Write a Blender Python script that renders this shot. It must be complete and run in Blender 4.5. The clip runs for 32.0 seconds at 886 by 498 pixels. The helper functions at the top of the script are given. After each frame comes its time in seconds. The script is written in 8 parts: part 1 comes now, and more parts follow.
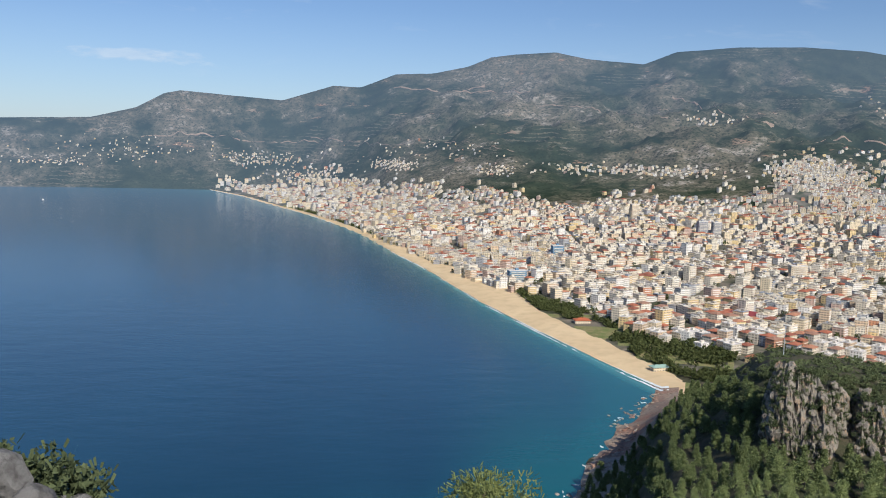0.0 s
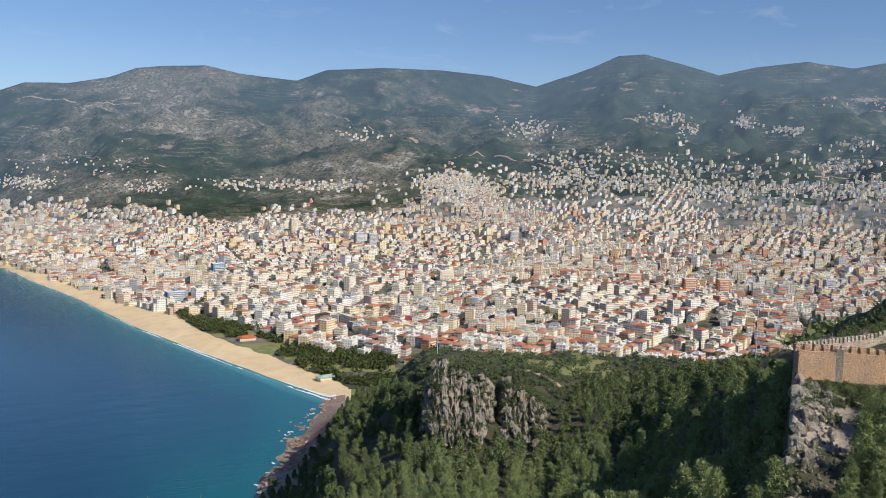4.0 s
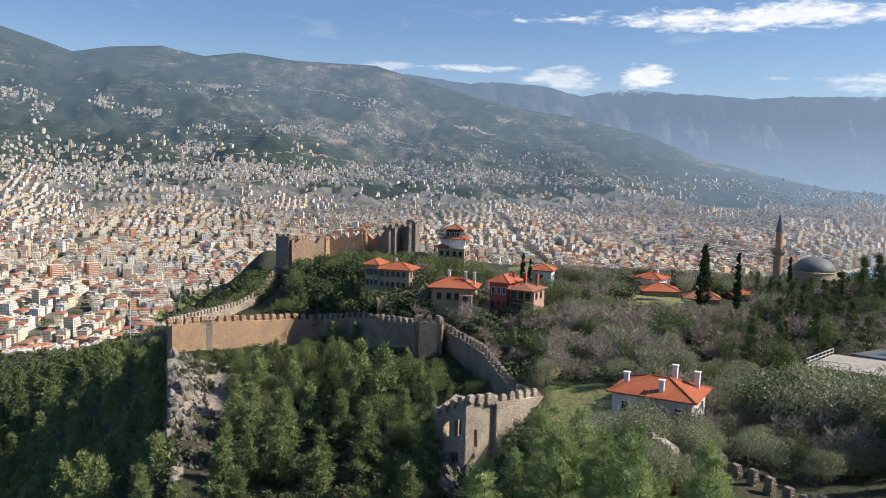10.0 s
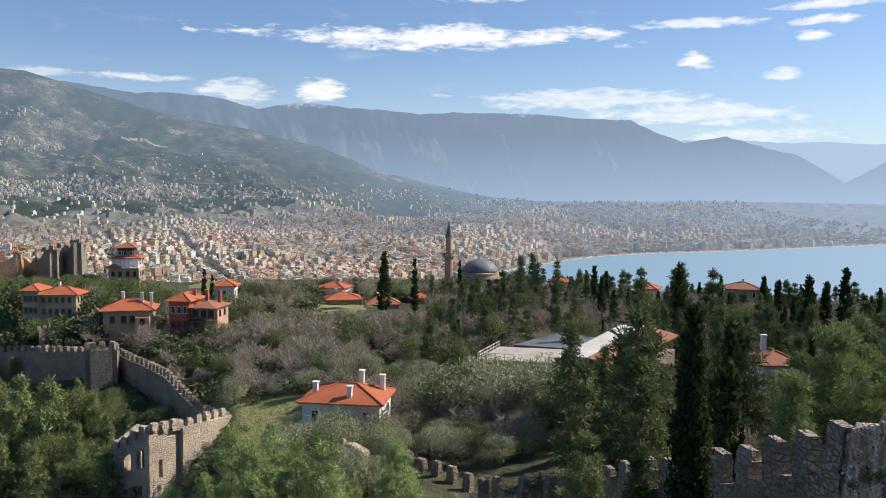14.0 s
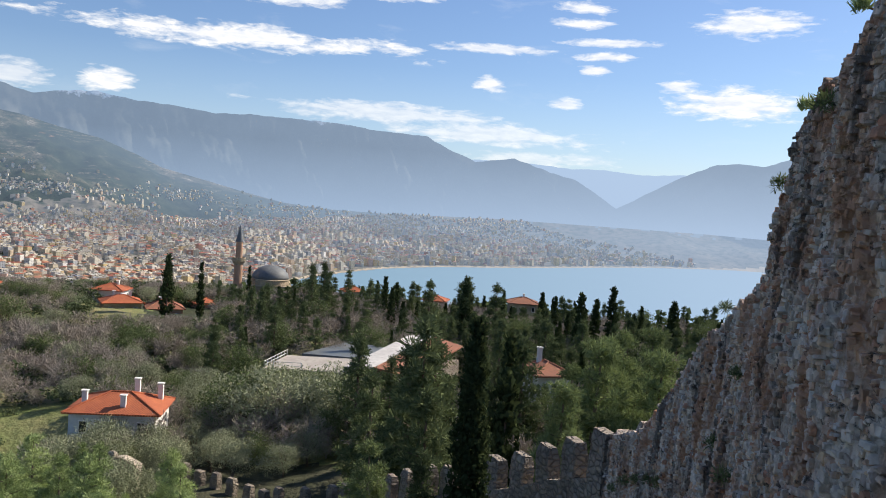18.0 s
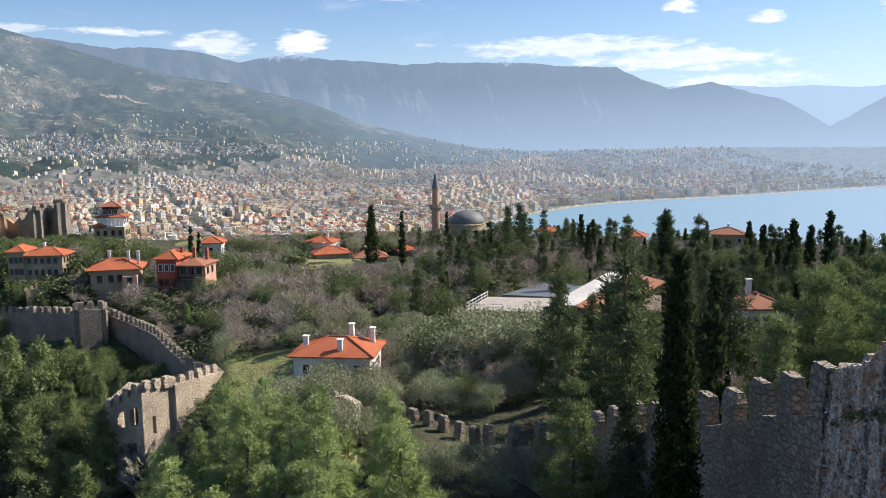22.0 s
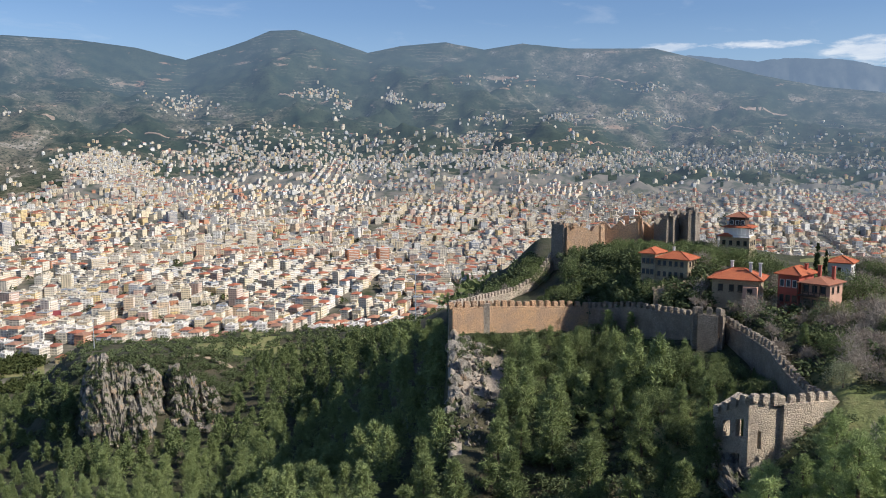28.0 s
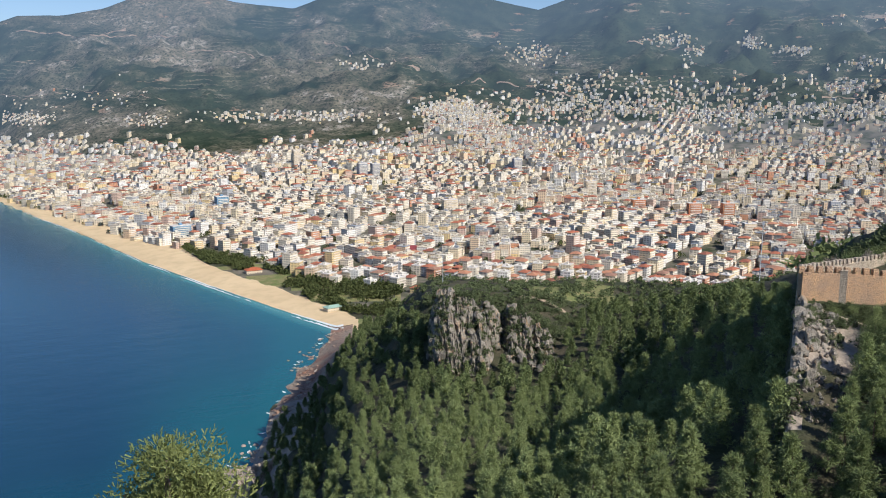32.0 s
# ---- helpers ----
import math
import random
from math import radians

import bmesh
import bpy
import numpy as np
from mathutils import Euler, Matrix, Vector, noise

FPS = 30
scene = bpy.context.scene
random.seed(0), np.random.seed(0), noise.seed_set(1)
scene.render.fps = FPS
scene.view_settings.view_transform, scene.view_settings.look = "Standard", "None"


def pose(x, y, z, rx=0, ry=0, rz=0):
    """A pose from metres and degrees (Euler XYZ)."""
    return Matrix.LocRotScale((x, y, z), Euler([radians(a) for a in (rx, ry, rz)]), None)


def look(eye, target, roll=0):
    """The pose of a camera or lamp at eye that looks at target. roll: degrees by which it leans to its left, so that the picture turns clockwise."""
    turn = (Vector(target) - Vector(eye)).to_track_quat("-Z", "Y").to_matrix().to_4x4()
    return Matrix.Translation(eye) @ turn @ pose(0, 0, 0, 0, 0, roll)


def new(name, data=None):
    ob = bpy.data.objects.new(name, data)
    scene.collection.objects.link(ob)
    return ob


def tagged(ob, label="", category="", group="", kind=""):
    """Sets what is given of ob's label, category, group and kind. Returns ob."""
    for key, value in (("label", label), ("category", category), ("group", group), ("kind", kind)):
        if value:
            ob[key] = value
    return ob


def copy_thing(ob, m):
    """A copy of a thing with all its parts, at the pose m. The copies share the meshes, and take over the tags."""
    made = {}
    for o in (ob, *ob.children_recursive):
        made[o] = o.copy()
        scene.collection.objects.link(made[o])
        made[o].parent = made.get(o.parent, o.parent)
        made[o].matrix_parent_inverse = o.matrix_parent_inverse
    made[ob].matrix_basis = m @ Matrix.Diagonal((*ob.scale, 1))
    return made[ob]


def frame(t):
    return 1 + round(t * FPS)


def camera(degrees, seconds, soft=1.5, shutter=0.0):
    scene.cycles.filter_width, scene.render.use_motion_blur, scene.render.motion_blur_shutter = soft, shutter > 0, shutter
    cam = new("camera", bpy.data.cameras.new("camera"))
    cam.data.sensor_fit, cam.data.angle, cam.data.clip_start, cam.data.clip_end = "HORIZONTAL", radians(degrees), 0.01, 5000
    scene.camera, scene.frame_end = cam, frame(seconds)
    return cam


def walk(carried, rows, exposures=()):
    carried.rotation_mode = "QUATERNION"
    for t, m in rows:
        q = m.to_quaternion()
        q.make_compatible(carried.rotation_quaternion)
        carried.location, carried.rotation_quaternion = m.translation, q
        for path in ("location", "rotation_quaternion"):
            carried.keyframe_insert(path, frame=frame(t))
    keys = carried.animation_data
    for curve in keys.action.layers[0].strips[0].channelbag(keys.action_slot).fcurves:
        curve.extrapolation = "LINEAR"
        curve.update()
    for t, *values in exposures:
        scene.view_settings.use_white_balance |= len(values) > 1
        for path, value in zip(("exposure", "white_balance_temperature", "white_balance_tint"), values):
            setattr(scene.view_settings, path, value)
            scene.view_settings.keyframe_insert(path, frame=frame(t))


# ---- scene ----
cam = camera(55.96, 32.0, soft=1.0)
# the viewer stands on the castle hill, 220 m above the sea, and turns on the spot
EYE = (0.0, 0.0, 220.0)
TURNS = [
    (0, 83.27, -1.74, -6.94), (0.5, 83.67, -1.52, -9.06), (1, 84.76, -0.94, -10.68), (1.5, 85.37, -0.92, -12.33),
    (2, 85.47, -0.70, -14.62), (2.5, 85.52, -0.64, -17.24), (3, 85.43, -0.68, -21.45), (3.5, 85.03, -1.12, -26.25),
    (5.5, 84.68, -1.89, -39.70), (6, 84.11, -2.77, -43.87), (6.5, 83.94, -2.42, -46.55), (7, 84.40, -1.90, -49.14),
    (7.5, 84.07, -2.35, -53.29), (8, 83.52, -2.78, -56.93), (8.5, 83.87, -2.77, -60.65), (9, 84.38, -2.25, -65.07),
    (9.5, 84.55, -1.69, -68.95), (10, 84.60, -1.35, -71.73), (10.5, 84.75, -0.48, -74.19), (11, 84.71, 0.07, -76.62),
    (11.5, 84.64, -0.36, -79.36), (12, 84.53, -0.58, -82.57), (12.5, 84.70, -0.83, -85.83), (13, 85.28, -0.96, -88.76),
    (13.5, 85.75, -0.65, -91.32), (14, 85.79, -0.46, -93.41), (14.5, 85.63, -0.37, -96.11), (15, 85.51, -0.67, -98.91),
    (15.5, 85.90, -1.14, -102.14), (17.5, 86.79, -4.02, -107.28), (18, 86.94, -3.87, -107.37), (18.5, 87.36, -3.56, -107.52),
    (19, 87.04, -2.74, -106.43), (19.5, 86.29, -1.96, -105.45), (20, 85.37, -1.21, -105.37), (20.5, 84.32, -0.31, -104.84),
    (21, 83.31, 0.10, -102.53), (21.5, 82.60, 0.56, -98.36), (22, 82.48, 0.71, -94.42), (22.5, 82.51, 0.55, -90.91),
    (23, 82.54, 0.72, -87.45), (23.5, 82.57, 0.60, -84.73), (24, 82.56, 0.25, -81.36), (24.5, 82.56, -0.01, -78.10),
    (25, 82.57, 0.32, -75.01), (25.5, 82.77, 0.70, -71.53), (26, 83.11, 0.83, -67.66), (26.5, 83.39, 0.72, -63.36),
    (28.5, 83.26, -0.22, -49.90), (29, 82.83, -0.28, -46.57), (29.5, 82.45, -0.36, -43.16), (30, 82.27, -0.72, -39.44),
    (30.5, 82.17, -0.85, -36.41), (31, 81.42, -0.89, -34.30), (31.5, 80.45, -0.80, -32.12), (32, 80.04, -0.20, -29.92),
]
# the clip brightens a little while the view swings back
EXPOSURES = [(0, -0.02, 6200, 10), (3, 0.0, 6200, 10), (6, 0.14, 6200, 10), (9, 0.24, 6300, 10), (13, 0.34, 6550, 10), (19, 0.36, 6600, 10), (22, 0.54, 6550, 10), (24, 0.56, 6500, 10), (26, 0.42, 6350, 10), (29, 0.12, 6200, 10), (32, 0.12, 6120, 10)]
walk(cam, [(t, pose(*EYE, a, b, c)) for t, a, b, c in TURNS], EXPOSURES)

# ---- sun, sky and clouds ----
SUN_AZ, SUN_EL = 164.0, 39.5


def place(az, r, z=0.0):
    """A point by compass bearing (degrees clockwise from +y), distance from the viewer's axis and height."""
    return Vector((r * math.sin(radians(az)), r * math.cos(radians(az)), z))


sun = new("sun", bpy.data.lights.new("sun", "SUN"))
sun.data.energy, sun.data.angle, sun.data.color = 5.0, radians(0.6), (1.0, 0.92, 0.80)
sun.matrix_world = look((0, 0, 0), -(place(SUN_AZ, math.cos(radians(SUN_EL)), math.sin(radians(SUN_EL)))))

world = bpy.data.worlds.new("sky")
scene.world = world
world.use_nodes = True


class Nodes:
    """A small writer of node trees."""

    def __init__(self, tree, fresh=True):
        self.t = tree
        if fresh:
            tree.nodes.clear()

    def add(self, kind):
        return self.t.nodes.new(kind)

    def put(self, value, socket):
        if isinstance(value, bpy.types.NodeSocket):
            self.t.links.new(value, socket)
        elif value is not None:
            if isinstance(value, tuple) and len(value) == 3 and socket.type == "RGBA":
                value = (*value, 1)
            socket.default_value = value

    def math(self, op, a, b=None, c=None, clamp=False):
        n = self.add("ShaderNodeMath")
        n.operation, n.use_clamp = op, clamp
        for i, v in enumerate((a, b, c)):
            if v is not None:
                self.put(v, n.inputs[i])
        return n.outputs[0]

    def vec(self, op, a, b=None):
        n = self.add("ShaderNodeVectorMath")
        n.operation = op
        self.put(a, n.inputs[0])
        if b is not None:
            self.put(b, n.inputs[1])
        return n.outputs["Value" if op in ("LENGTH", "DOT_PRODUCT") else "Vector"]

    def noise(self, vector, scale, detail=4.0, rough=0.55, distort=0.0):
        n = self.add("ShaderNodeTexNoise")
        self.put(vector, n.inputs["Vector"])
        n.inputs["Scale"].default_value, n.inputs["Detail"].default_value = scale, detail
        n.inputs["Roughness"].default_value, n.inputs["Distortion"].default_value = rough, distort
        return n.outputs["Fac"]

    def voronoi(self, vector, scale, out="Distance", feature="F1"):
        n = self.add("ShaderNodeTexVoronoi")
        n.feature = feature
        self.put(vector, n.inputs["Vector"])
        n.inputs["Scale"].default_value = scale
        return n.outputs[out]

    def span(self, v, a, b, lo=0.0, hi=1.0):
        n = self.add("ShaderNodeMapRange")
        for i, x in enumerate((v, a, b, lo, hi)):
            self.put(x, n.inputs[i])
        return n.outputs[0]

    def ramp(self, fac, stops, step=False):
        n = self.add("ShaderNodeValToRGB")
        self.put(fac, n.inputs[0])
        n.color_ramp.interpolation = "CONSTANT" if step else "LINEAR"
        for i, (p, c) in enumerate(stops):
            e = n.color_ramp.elements[i] if i < 2 else n.color_ramp.elements.new(p)
            e.position, e.color = p, (*c, 1)
        return n.outputs[0]

    def mix(self, fac, a, b, blend="MIX"):
        n = self.add("ShaderNodeMix")
        n.data_type, n.blend_type = "RGBA", blend
        self.put(fac, n.inputs[0]), self.put(a, n.inputs[6]), self.put(b, n.inputs[7])
        return n.outputs[2]

    def split(self, v):
        n = self.add("ShaderNodeSeparateXYZ")
        self.put(v, n.inputs[0])
        return n.outputs

    def join(self, x, y, z):
        n = self.add("ShaderNodeCombineXYZ")
        for i, v in enumerate((x, y, z)):
            self.put(v, n.inputs[i])
        return n.outputs[0]


def build_sky():
    n = Nodes(world.node_tree)
    sky = n.add("ShaderNodeTexSky")
    sky.sky_type, sky.sun_disc = "NISHITA", False
    sky.sun_elevation, sky.sun_rotation = radians(SUN_EL), radians(SUN_AZ)
    sky.altitude, sky.air_density, sky.dust_density, sky.ozone_density = 200.0, 1.0, 0.4, 3.0
    way = n.add("ShaderNodeTexCoord").outputs["Generated"]
    x, y, z = n.split(way)
    az = n.math("MULTIPLY", n.math("ARCTAN2", x, y), 180 / math.pi)
    el = n.math("MULTIPLY", n.math("ARCSINE", z), 180 / math.pi)
    flat = n.join(n.math("MULTIPLY", az, 0.11), n.math("MULTIPLY", el, 0.42), 0.0)
    wobble = n.noise(flat, 1.7, 9.0, 0.6, 0.5)
    fine = n.noise(flat, 6.0, 9.0, 0.62, 0.3)
    shape = n.math("ADD", n.math("MULTIPLY", n.math("SUBTRACT", wobble, 0.5), 3.0), n.math("MULTIPLY", n.math("SUBTRACT", fine, 0.5), 2.4))
    total = None
    # cloud banks over the hills: bearing, height, half width, half height, weight
    for a, e, w, h, k in CLOUDS:
        u = n.math("DIVIDE", n.math("SUBTRACT", az, a), w)
        v = n.math("DIVIDE", n.math("SUBTRACT", el, e), h)
        d = n.math("SQRT", n.math("ADD", n.math("MULTIPLY", u, u), n.math("MULTIPLY", v, v)))
        m = n.math("MULTIPLY", n.span(n.math("ADD", d, n.math("MULTIPLY", shape, -0.75)), 1.05, 0.45), k)
        total = m if total is None else n.math("MAXIMUM", total, m)
    # thin veil of cloud elsewhere in the sky
    veil = n.math("MULTIPLY", n.span(wobble, 0.58, 0.85), n.span(el, 2.0, 12.0, 0.06, 0.25))
    cover = n.math("MAXIMUM", total, veil)
    low = n.span(el, -2.0, 9.0, 1.0, 0.0)
    blue = n.mix(1.0, sky.outputs[0], (0.90, 0.97, 1.12), "MULTIPLY")
    # the air is paler towards the sun
    haze = n.span(n.vec("DOT_PRODUCT", way, (math.sin(radians(SUN_AZ)), math.cos(radians(SUN_AZ)), 0.0)), -0.6, 0.85, 0.42, 0.46)
    air = n.mix(n.math("MULTIPLY", low, haze), blue, (6.0, 7.6, 9.6))
    tone = n.mix(n.span(fine, 0.35, 0.65), (8.0, 8.4, 9.2), (10.6, 10.5, 10.3))
    back = n.add("ShaderNodeBackground")
    n.put(n.mix(cover, air, tone), back.inputs[0])
    back.inputs[1].default_value = 0.086
    n.t.links.new(back.outputs[0], n.add("ShaderNodeOutputWorld").inputs[0])


CLOUDS = [(92.8, 10.0, 12.6, 0.72, 0.95), (96.5, 12.8, 3.6, 0.5, 0.8), (103.2, 13.7, 3.2, 0.6, 0.9), (109.6, 10.6, 4.0, 0.34, 0.75), (109.9, 8.3, 1.1, 0.5, 0.85), (116.4, 13.5, 2.2, 0.42, 0.9), (116.0, 12.5, 2.1, 0.42, 0.9),
          (118.0, 11.3, 3.2, 0.26, 0.85), (117.8, 10.4, 1.9, 0.32, 0.85), (117.0, 9.5, 1.2, 0.36, 0.85), (115.3, 7.2, 1.1, 0.4, 0.7), (127.0, 12.7, 3.4, 0.8, 0.85), (122.5, 8.7, 1.4, 0.5, 0.8), (126.6, 7.6, 4.4, 1.1, 0.9),
          (102.5, 5.9, 7.5, 0.7, 0.6), (110.0, 4.9, 7.0, 0.8, 0.6), (113.5, 3.5, 5.0, 0.5, 0.5), (85.3, 6.5, 1.5, 0.9, 0.95), (79.6, 6.3, 1.9, 0.8, 0.6), (73.3, 6.9, 3.2, 0.28, 0.7), (67.5, 6.9, 2.0, 0.28, 0.45),
          (10.3, 11.4, 1.7, 0.8, 0.85), (15.0, 11.6, 1.9, 0.5, 0.4), (24.5, 12.2, 4.6, 0.5, 0.85), (-13.5, 5.4, 4.0, 0.45, 0.3)]
build_sky()

# ---- materials ----


def surface(name, build, rough=0.8, bump=None, metal=0.0, spec=0.3, bump_size=0.1):
    """A principled material; build(n, pos) gives its base colour, bump(n, pos) its relief."""
    m = bpy.data.materials.new(name)
    m.use_nodes = True
    n = Nodes(m.node_tree)
    pos = n.add("ShaderNodeNewGeometry").outputs["Position"]
    b = n.add("ShaderNodeBsdfPrincipled")
    n.put(build(n, pos) if callable(build) else build, b.inputs["Base Color"])
    n.put(rough(n, pos) if callable(rough) else rough, b.inputs["Roughness"])
    b.inputs["Metallic"].default_value = metal
    b.inputs["Specular IOR Level"].default_value = spec
    if bump:
        k = n.add("ShaderNodeBump")
        k.inputs["Strength"].default_value, k.inputs["Distance"].default_value = 1.0, bump_size
        n.put(bump(n, pos), k.inputs["Height"])
        n.t.links.new(k.outputs[0], b.inputs["Normal"])
    n.t.links.new(b.outputs[0], n.add("ShaderNodeOutputMaterial").inputs[0])
    return m


def two_scale(a, b, c, coarse, fine, fine_mix=0.5):
    """Colour a to b by a coarse noise, mottled towards c by a fine one."""
    def build(n, pos):
        base = n.mix(n.span(n.noise(pos, coarse, 3.0), 0.35, 0.65), a, b)
        return n.mix(n.math("MULTIPLY", n.span(n.noise(pos, fine, 4.0), 0.45, 0.7), fine_mix), base, c)
    return build


def varied(stops, fine=3.0, depth=0.25, island=False, step=False):
    """A colour that differs from piece to piece, with a fine mottle."""
    def build(n, pos):
        if island:
            r = n.add("ShaderNodeNewGeometry").outputs["Random Per Island"]
        else:
            r = n.add("ShaderNodeObjectInfo").outputs["Random"]
        c = n.ramp(r, stops, step)
        return n.mix(n.math("MULTIPLY", n.span(n.noise(pos, fine, 4.0), 0.4, 0.7), depth), c, n.mix(0.6, c, (0.05, 0.05, 0.04)))
    return build


def leafy(name, dark, light, fine=0.6, glow=0.2):
    """Leaves: lit on the face and, softly, from behind; tone differs from blade to blade, tree to tree and patch to patch."""
    m = bpy.data.materials.new(name)
    m.use_nodes = True
    n = Nodes(m.node_tree)
    geo = n.add("ShaderNodeNewGeometry")
    o = n.add("ShaderNodeObjectInfo").outputs["Random"]
    k = n.math("ADD", n.math("MULTIPLY", geo.outputs["Random Per Island"], 0.5), n.math("MULTIPLY", n.math("ADD", o, n.noise(geo.outputs["Position"], fine, 2.0)), 0.3))
    c = n.mix(k, dark, light)
    b, t, x = n.add("ShaderNodeBsdfDiffuse"), n.add("ShaderNodeBsdfTranslucent"), n.add("ShaderNodeMixShader")
    n.put(c, b.inputs[0]), n.put(c, t.inputs[0])
    x.inputs[0].default_value = glow
    n.t.links.new(b.outputs[0], x.inputs[1]), n.t.links.new(t.outputs[0], x.inputs[2])
    n.t.links.new(x.outputs[0], n.add("ShaderNodeOutputMaterial").inputs[0])
    return m


def limestone(n, pos):
    c = n.mix(n.span(n.noise(pos, 0.12, 4.0), 0.35, 0.65), (0.33, 0.295, 0.245), (0.17, 0.155, 0.13))
    c = n.mix(n.span(n.noise(n.vec("MULTIPLY", pos, (1.0, 1.0, 0.35)), 0.35, 6.0, 0.7), 0.53, 0.66), c, (0.42, 0.28, 0.17))
    c = n.mix(n.span(n.noise(n.vec("MULTIPLY", pos, (1.0, 1.0, 0.3)), 0.8, 6.0, 0.75), 0.52, 0.64), c, (0.06, 0.055, 0.045))
    return n.mix(n.span(n.noise(pos, 0.3, 6.0, 0.65), 0.53, 0.62), c, (0.065, 0.08, 0.032))


def mountain_colour(n, pos):
    """Pine forest and maquis broken by grey limestone, terraces, bare soil and a few red cuts."""
    x, y, z = n.split(pos)
    az = n.math("ARCTAN2", x, y)
    big = n.noise(pos, 0.0019, 6.0, 0.6)
    mid = n.noise(pos, 0.009, 7.0, 0.7)
    fine = n.noise(pos, 0.05, 6.0, 0.75)
    forest = n.mix(n.span(mid, 0.36, 0.64), (0.022, 0.036, 0.024), (0.055, 0.068, 0.042))
    scrub = n.mix(n.span(fine, 0.38, 0.62), (0.075, 0.078, 0.052), (0.205, 0.175, 0.13))
    # the western slopes are open scrub, the peak to the north-east is wooded
    open_land = n.math("ADD", n.math("ADD", big, n.math("MULTIPLY", mid, 0.6)), n.math("SUBTRACT", n.span(az, 0.50, 0.66, 0.03, -0.10), n.span(az, 0.80, 1.0, 0.0, -0.05)))
    c = n.mix(n.span(open_land, 0.76, 0.93), forest, scrub)
    rock = n.math("MULTIPLY", n.span(n.math("ADD", n.math("MULTIPLY", mid, 0.8), n.math("MULTIPLY", open_land, 0.5)), 0.89, 0.98), n.span(fine, 0.44, 0.60))
    c = n.mix(n.math("MULTIPLY", rock, 0.75), c, (0.42, 0.385, 0.34))
    # terraces and tracks along the slope
    step = n.math("FRACT", n.math("ADD", n.math("DIVIDE", z, 17.0), n.math("MULTIPLY", mid, 3.0)))
    terrace = n.math("MULTIPLY", n.math("LESS_THAN", step, 0.2), n.span(n.noise(pos, 0.0042, 4.0), 0.54, 0.6))
    c = n.mix(n.math("MULTIPLY", terrace, 0.3), c, (0.34, 0.28, 0.21))
    soil = n.span(n.noise(n.vec("MULTIPLY", pos, (1.0, 1.0, 4.0)), 0.005, 6.0, 0.65), 0.635, 0.67)
    c = n.mix(n.math("MULTIPLY", soil, 0.75), c, n.mix(n.span(mid, 0.4, 0.6), (0.36, 0.215, 0.14), (0.31, 0.26, 0.20)))
    # single bushes and trees
    bush = n.span(n.voronoi(pos, 0.075), 0.38, 0.26)
    return n.mix(n.math("MULTIPLY", bush, 0.85), c, (0.027, 0.036, 0.022))


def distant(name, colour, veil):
    """Far land as a backdrop: its own colour with haze painted in as emission. veil(n, pos) is how much."""
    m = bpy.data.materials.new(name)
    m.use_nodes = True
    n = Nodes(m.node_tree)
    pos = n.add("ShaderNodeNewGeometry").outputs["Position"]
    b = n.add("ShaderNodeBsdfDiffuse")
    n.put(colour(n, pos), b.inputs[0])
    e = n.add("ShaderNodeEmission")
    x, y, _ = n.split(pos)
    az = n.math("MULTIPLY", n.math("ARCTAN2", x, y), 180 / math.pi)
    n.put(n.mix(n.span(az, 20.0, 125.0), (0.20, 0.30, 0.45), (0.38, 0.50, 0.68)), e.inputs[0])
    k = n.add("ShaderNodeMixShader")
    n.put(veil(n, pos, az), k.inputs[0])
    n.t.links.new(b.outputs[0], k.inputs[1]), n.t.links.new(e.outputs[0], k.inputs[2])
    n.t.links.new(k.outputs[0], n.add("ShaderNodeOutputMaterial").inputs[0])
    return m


# share of haze painted into the slopes, by distance and bearing
def near_haze_paint(n, pos, az):
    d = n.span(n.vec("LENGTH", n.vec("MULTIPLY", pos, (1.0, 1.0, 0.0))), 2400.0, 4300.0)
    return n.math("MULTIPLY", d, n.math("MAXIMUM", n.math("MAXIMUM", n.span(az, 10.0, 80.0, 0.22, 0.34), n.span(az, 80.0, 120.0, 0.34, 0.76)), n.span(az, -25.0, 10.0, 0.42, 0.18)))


M = {}
M["mountain"] = distant("hazed_mountain_scrub", mountain_colour, near_haze_paint)
def range_colour(n, pos):
    """Wooded far slopes with gullies, and snow on the highest crests."""
    x, y, z = n.split(pos)
    az = n.math("MULTIPLY", n.math("ARCTAN2", x, y), 180 / math.pi)
    el = n.math("MULTIPLY", n.math("DIVIDE", n.math("SUBTRACT", z, 220.0), n.vec("LENGTH", n.vec("MULTIPLY", pos, (1.0, 1.0, 0.0)))), 180 / math.pi)
    grain = n.noise(pos, 0.006, 7.0, 0.7)
    c = n.mix(n.span(grain, 0.35, 0.65), (0.02, 0.03, 0.03), (0.13, 0.13, 0.11))
    line = n.math("ADD", n.span(az, 88.0, 96.0, 5.42, 4.98), n.math("MULTIPLY", n.math("SUBTRACT", n.noise(pos, 0.02, 5.0, 0.7), 0.5), 1.6))
    where = n.math("MAXIMUM", n.math("MULTIPLY", n.span(az, 81.0, 82.0), n.span(az, 87.5, 86.0)), n.math("MULTIPLY", n.span(az, 97.0, 99.5), n.span(az, 104.0, 102.5)))
    return n.mix(n.math("MULTIPLY", where, n.span(n.math("SUBTRACT", el, line), -0.1, 0.1)), c, (1.0, 1.0, 1.0))


def range_haze_paint(n, pos, az):
    """Share of painted haze emission, thickest over the plain."""
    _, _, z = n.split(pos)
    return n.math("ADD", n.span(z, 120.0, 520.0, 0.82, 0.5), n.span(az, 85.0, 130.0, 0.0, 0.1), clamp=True)


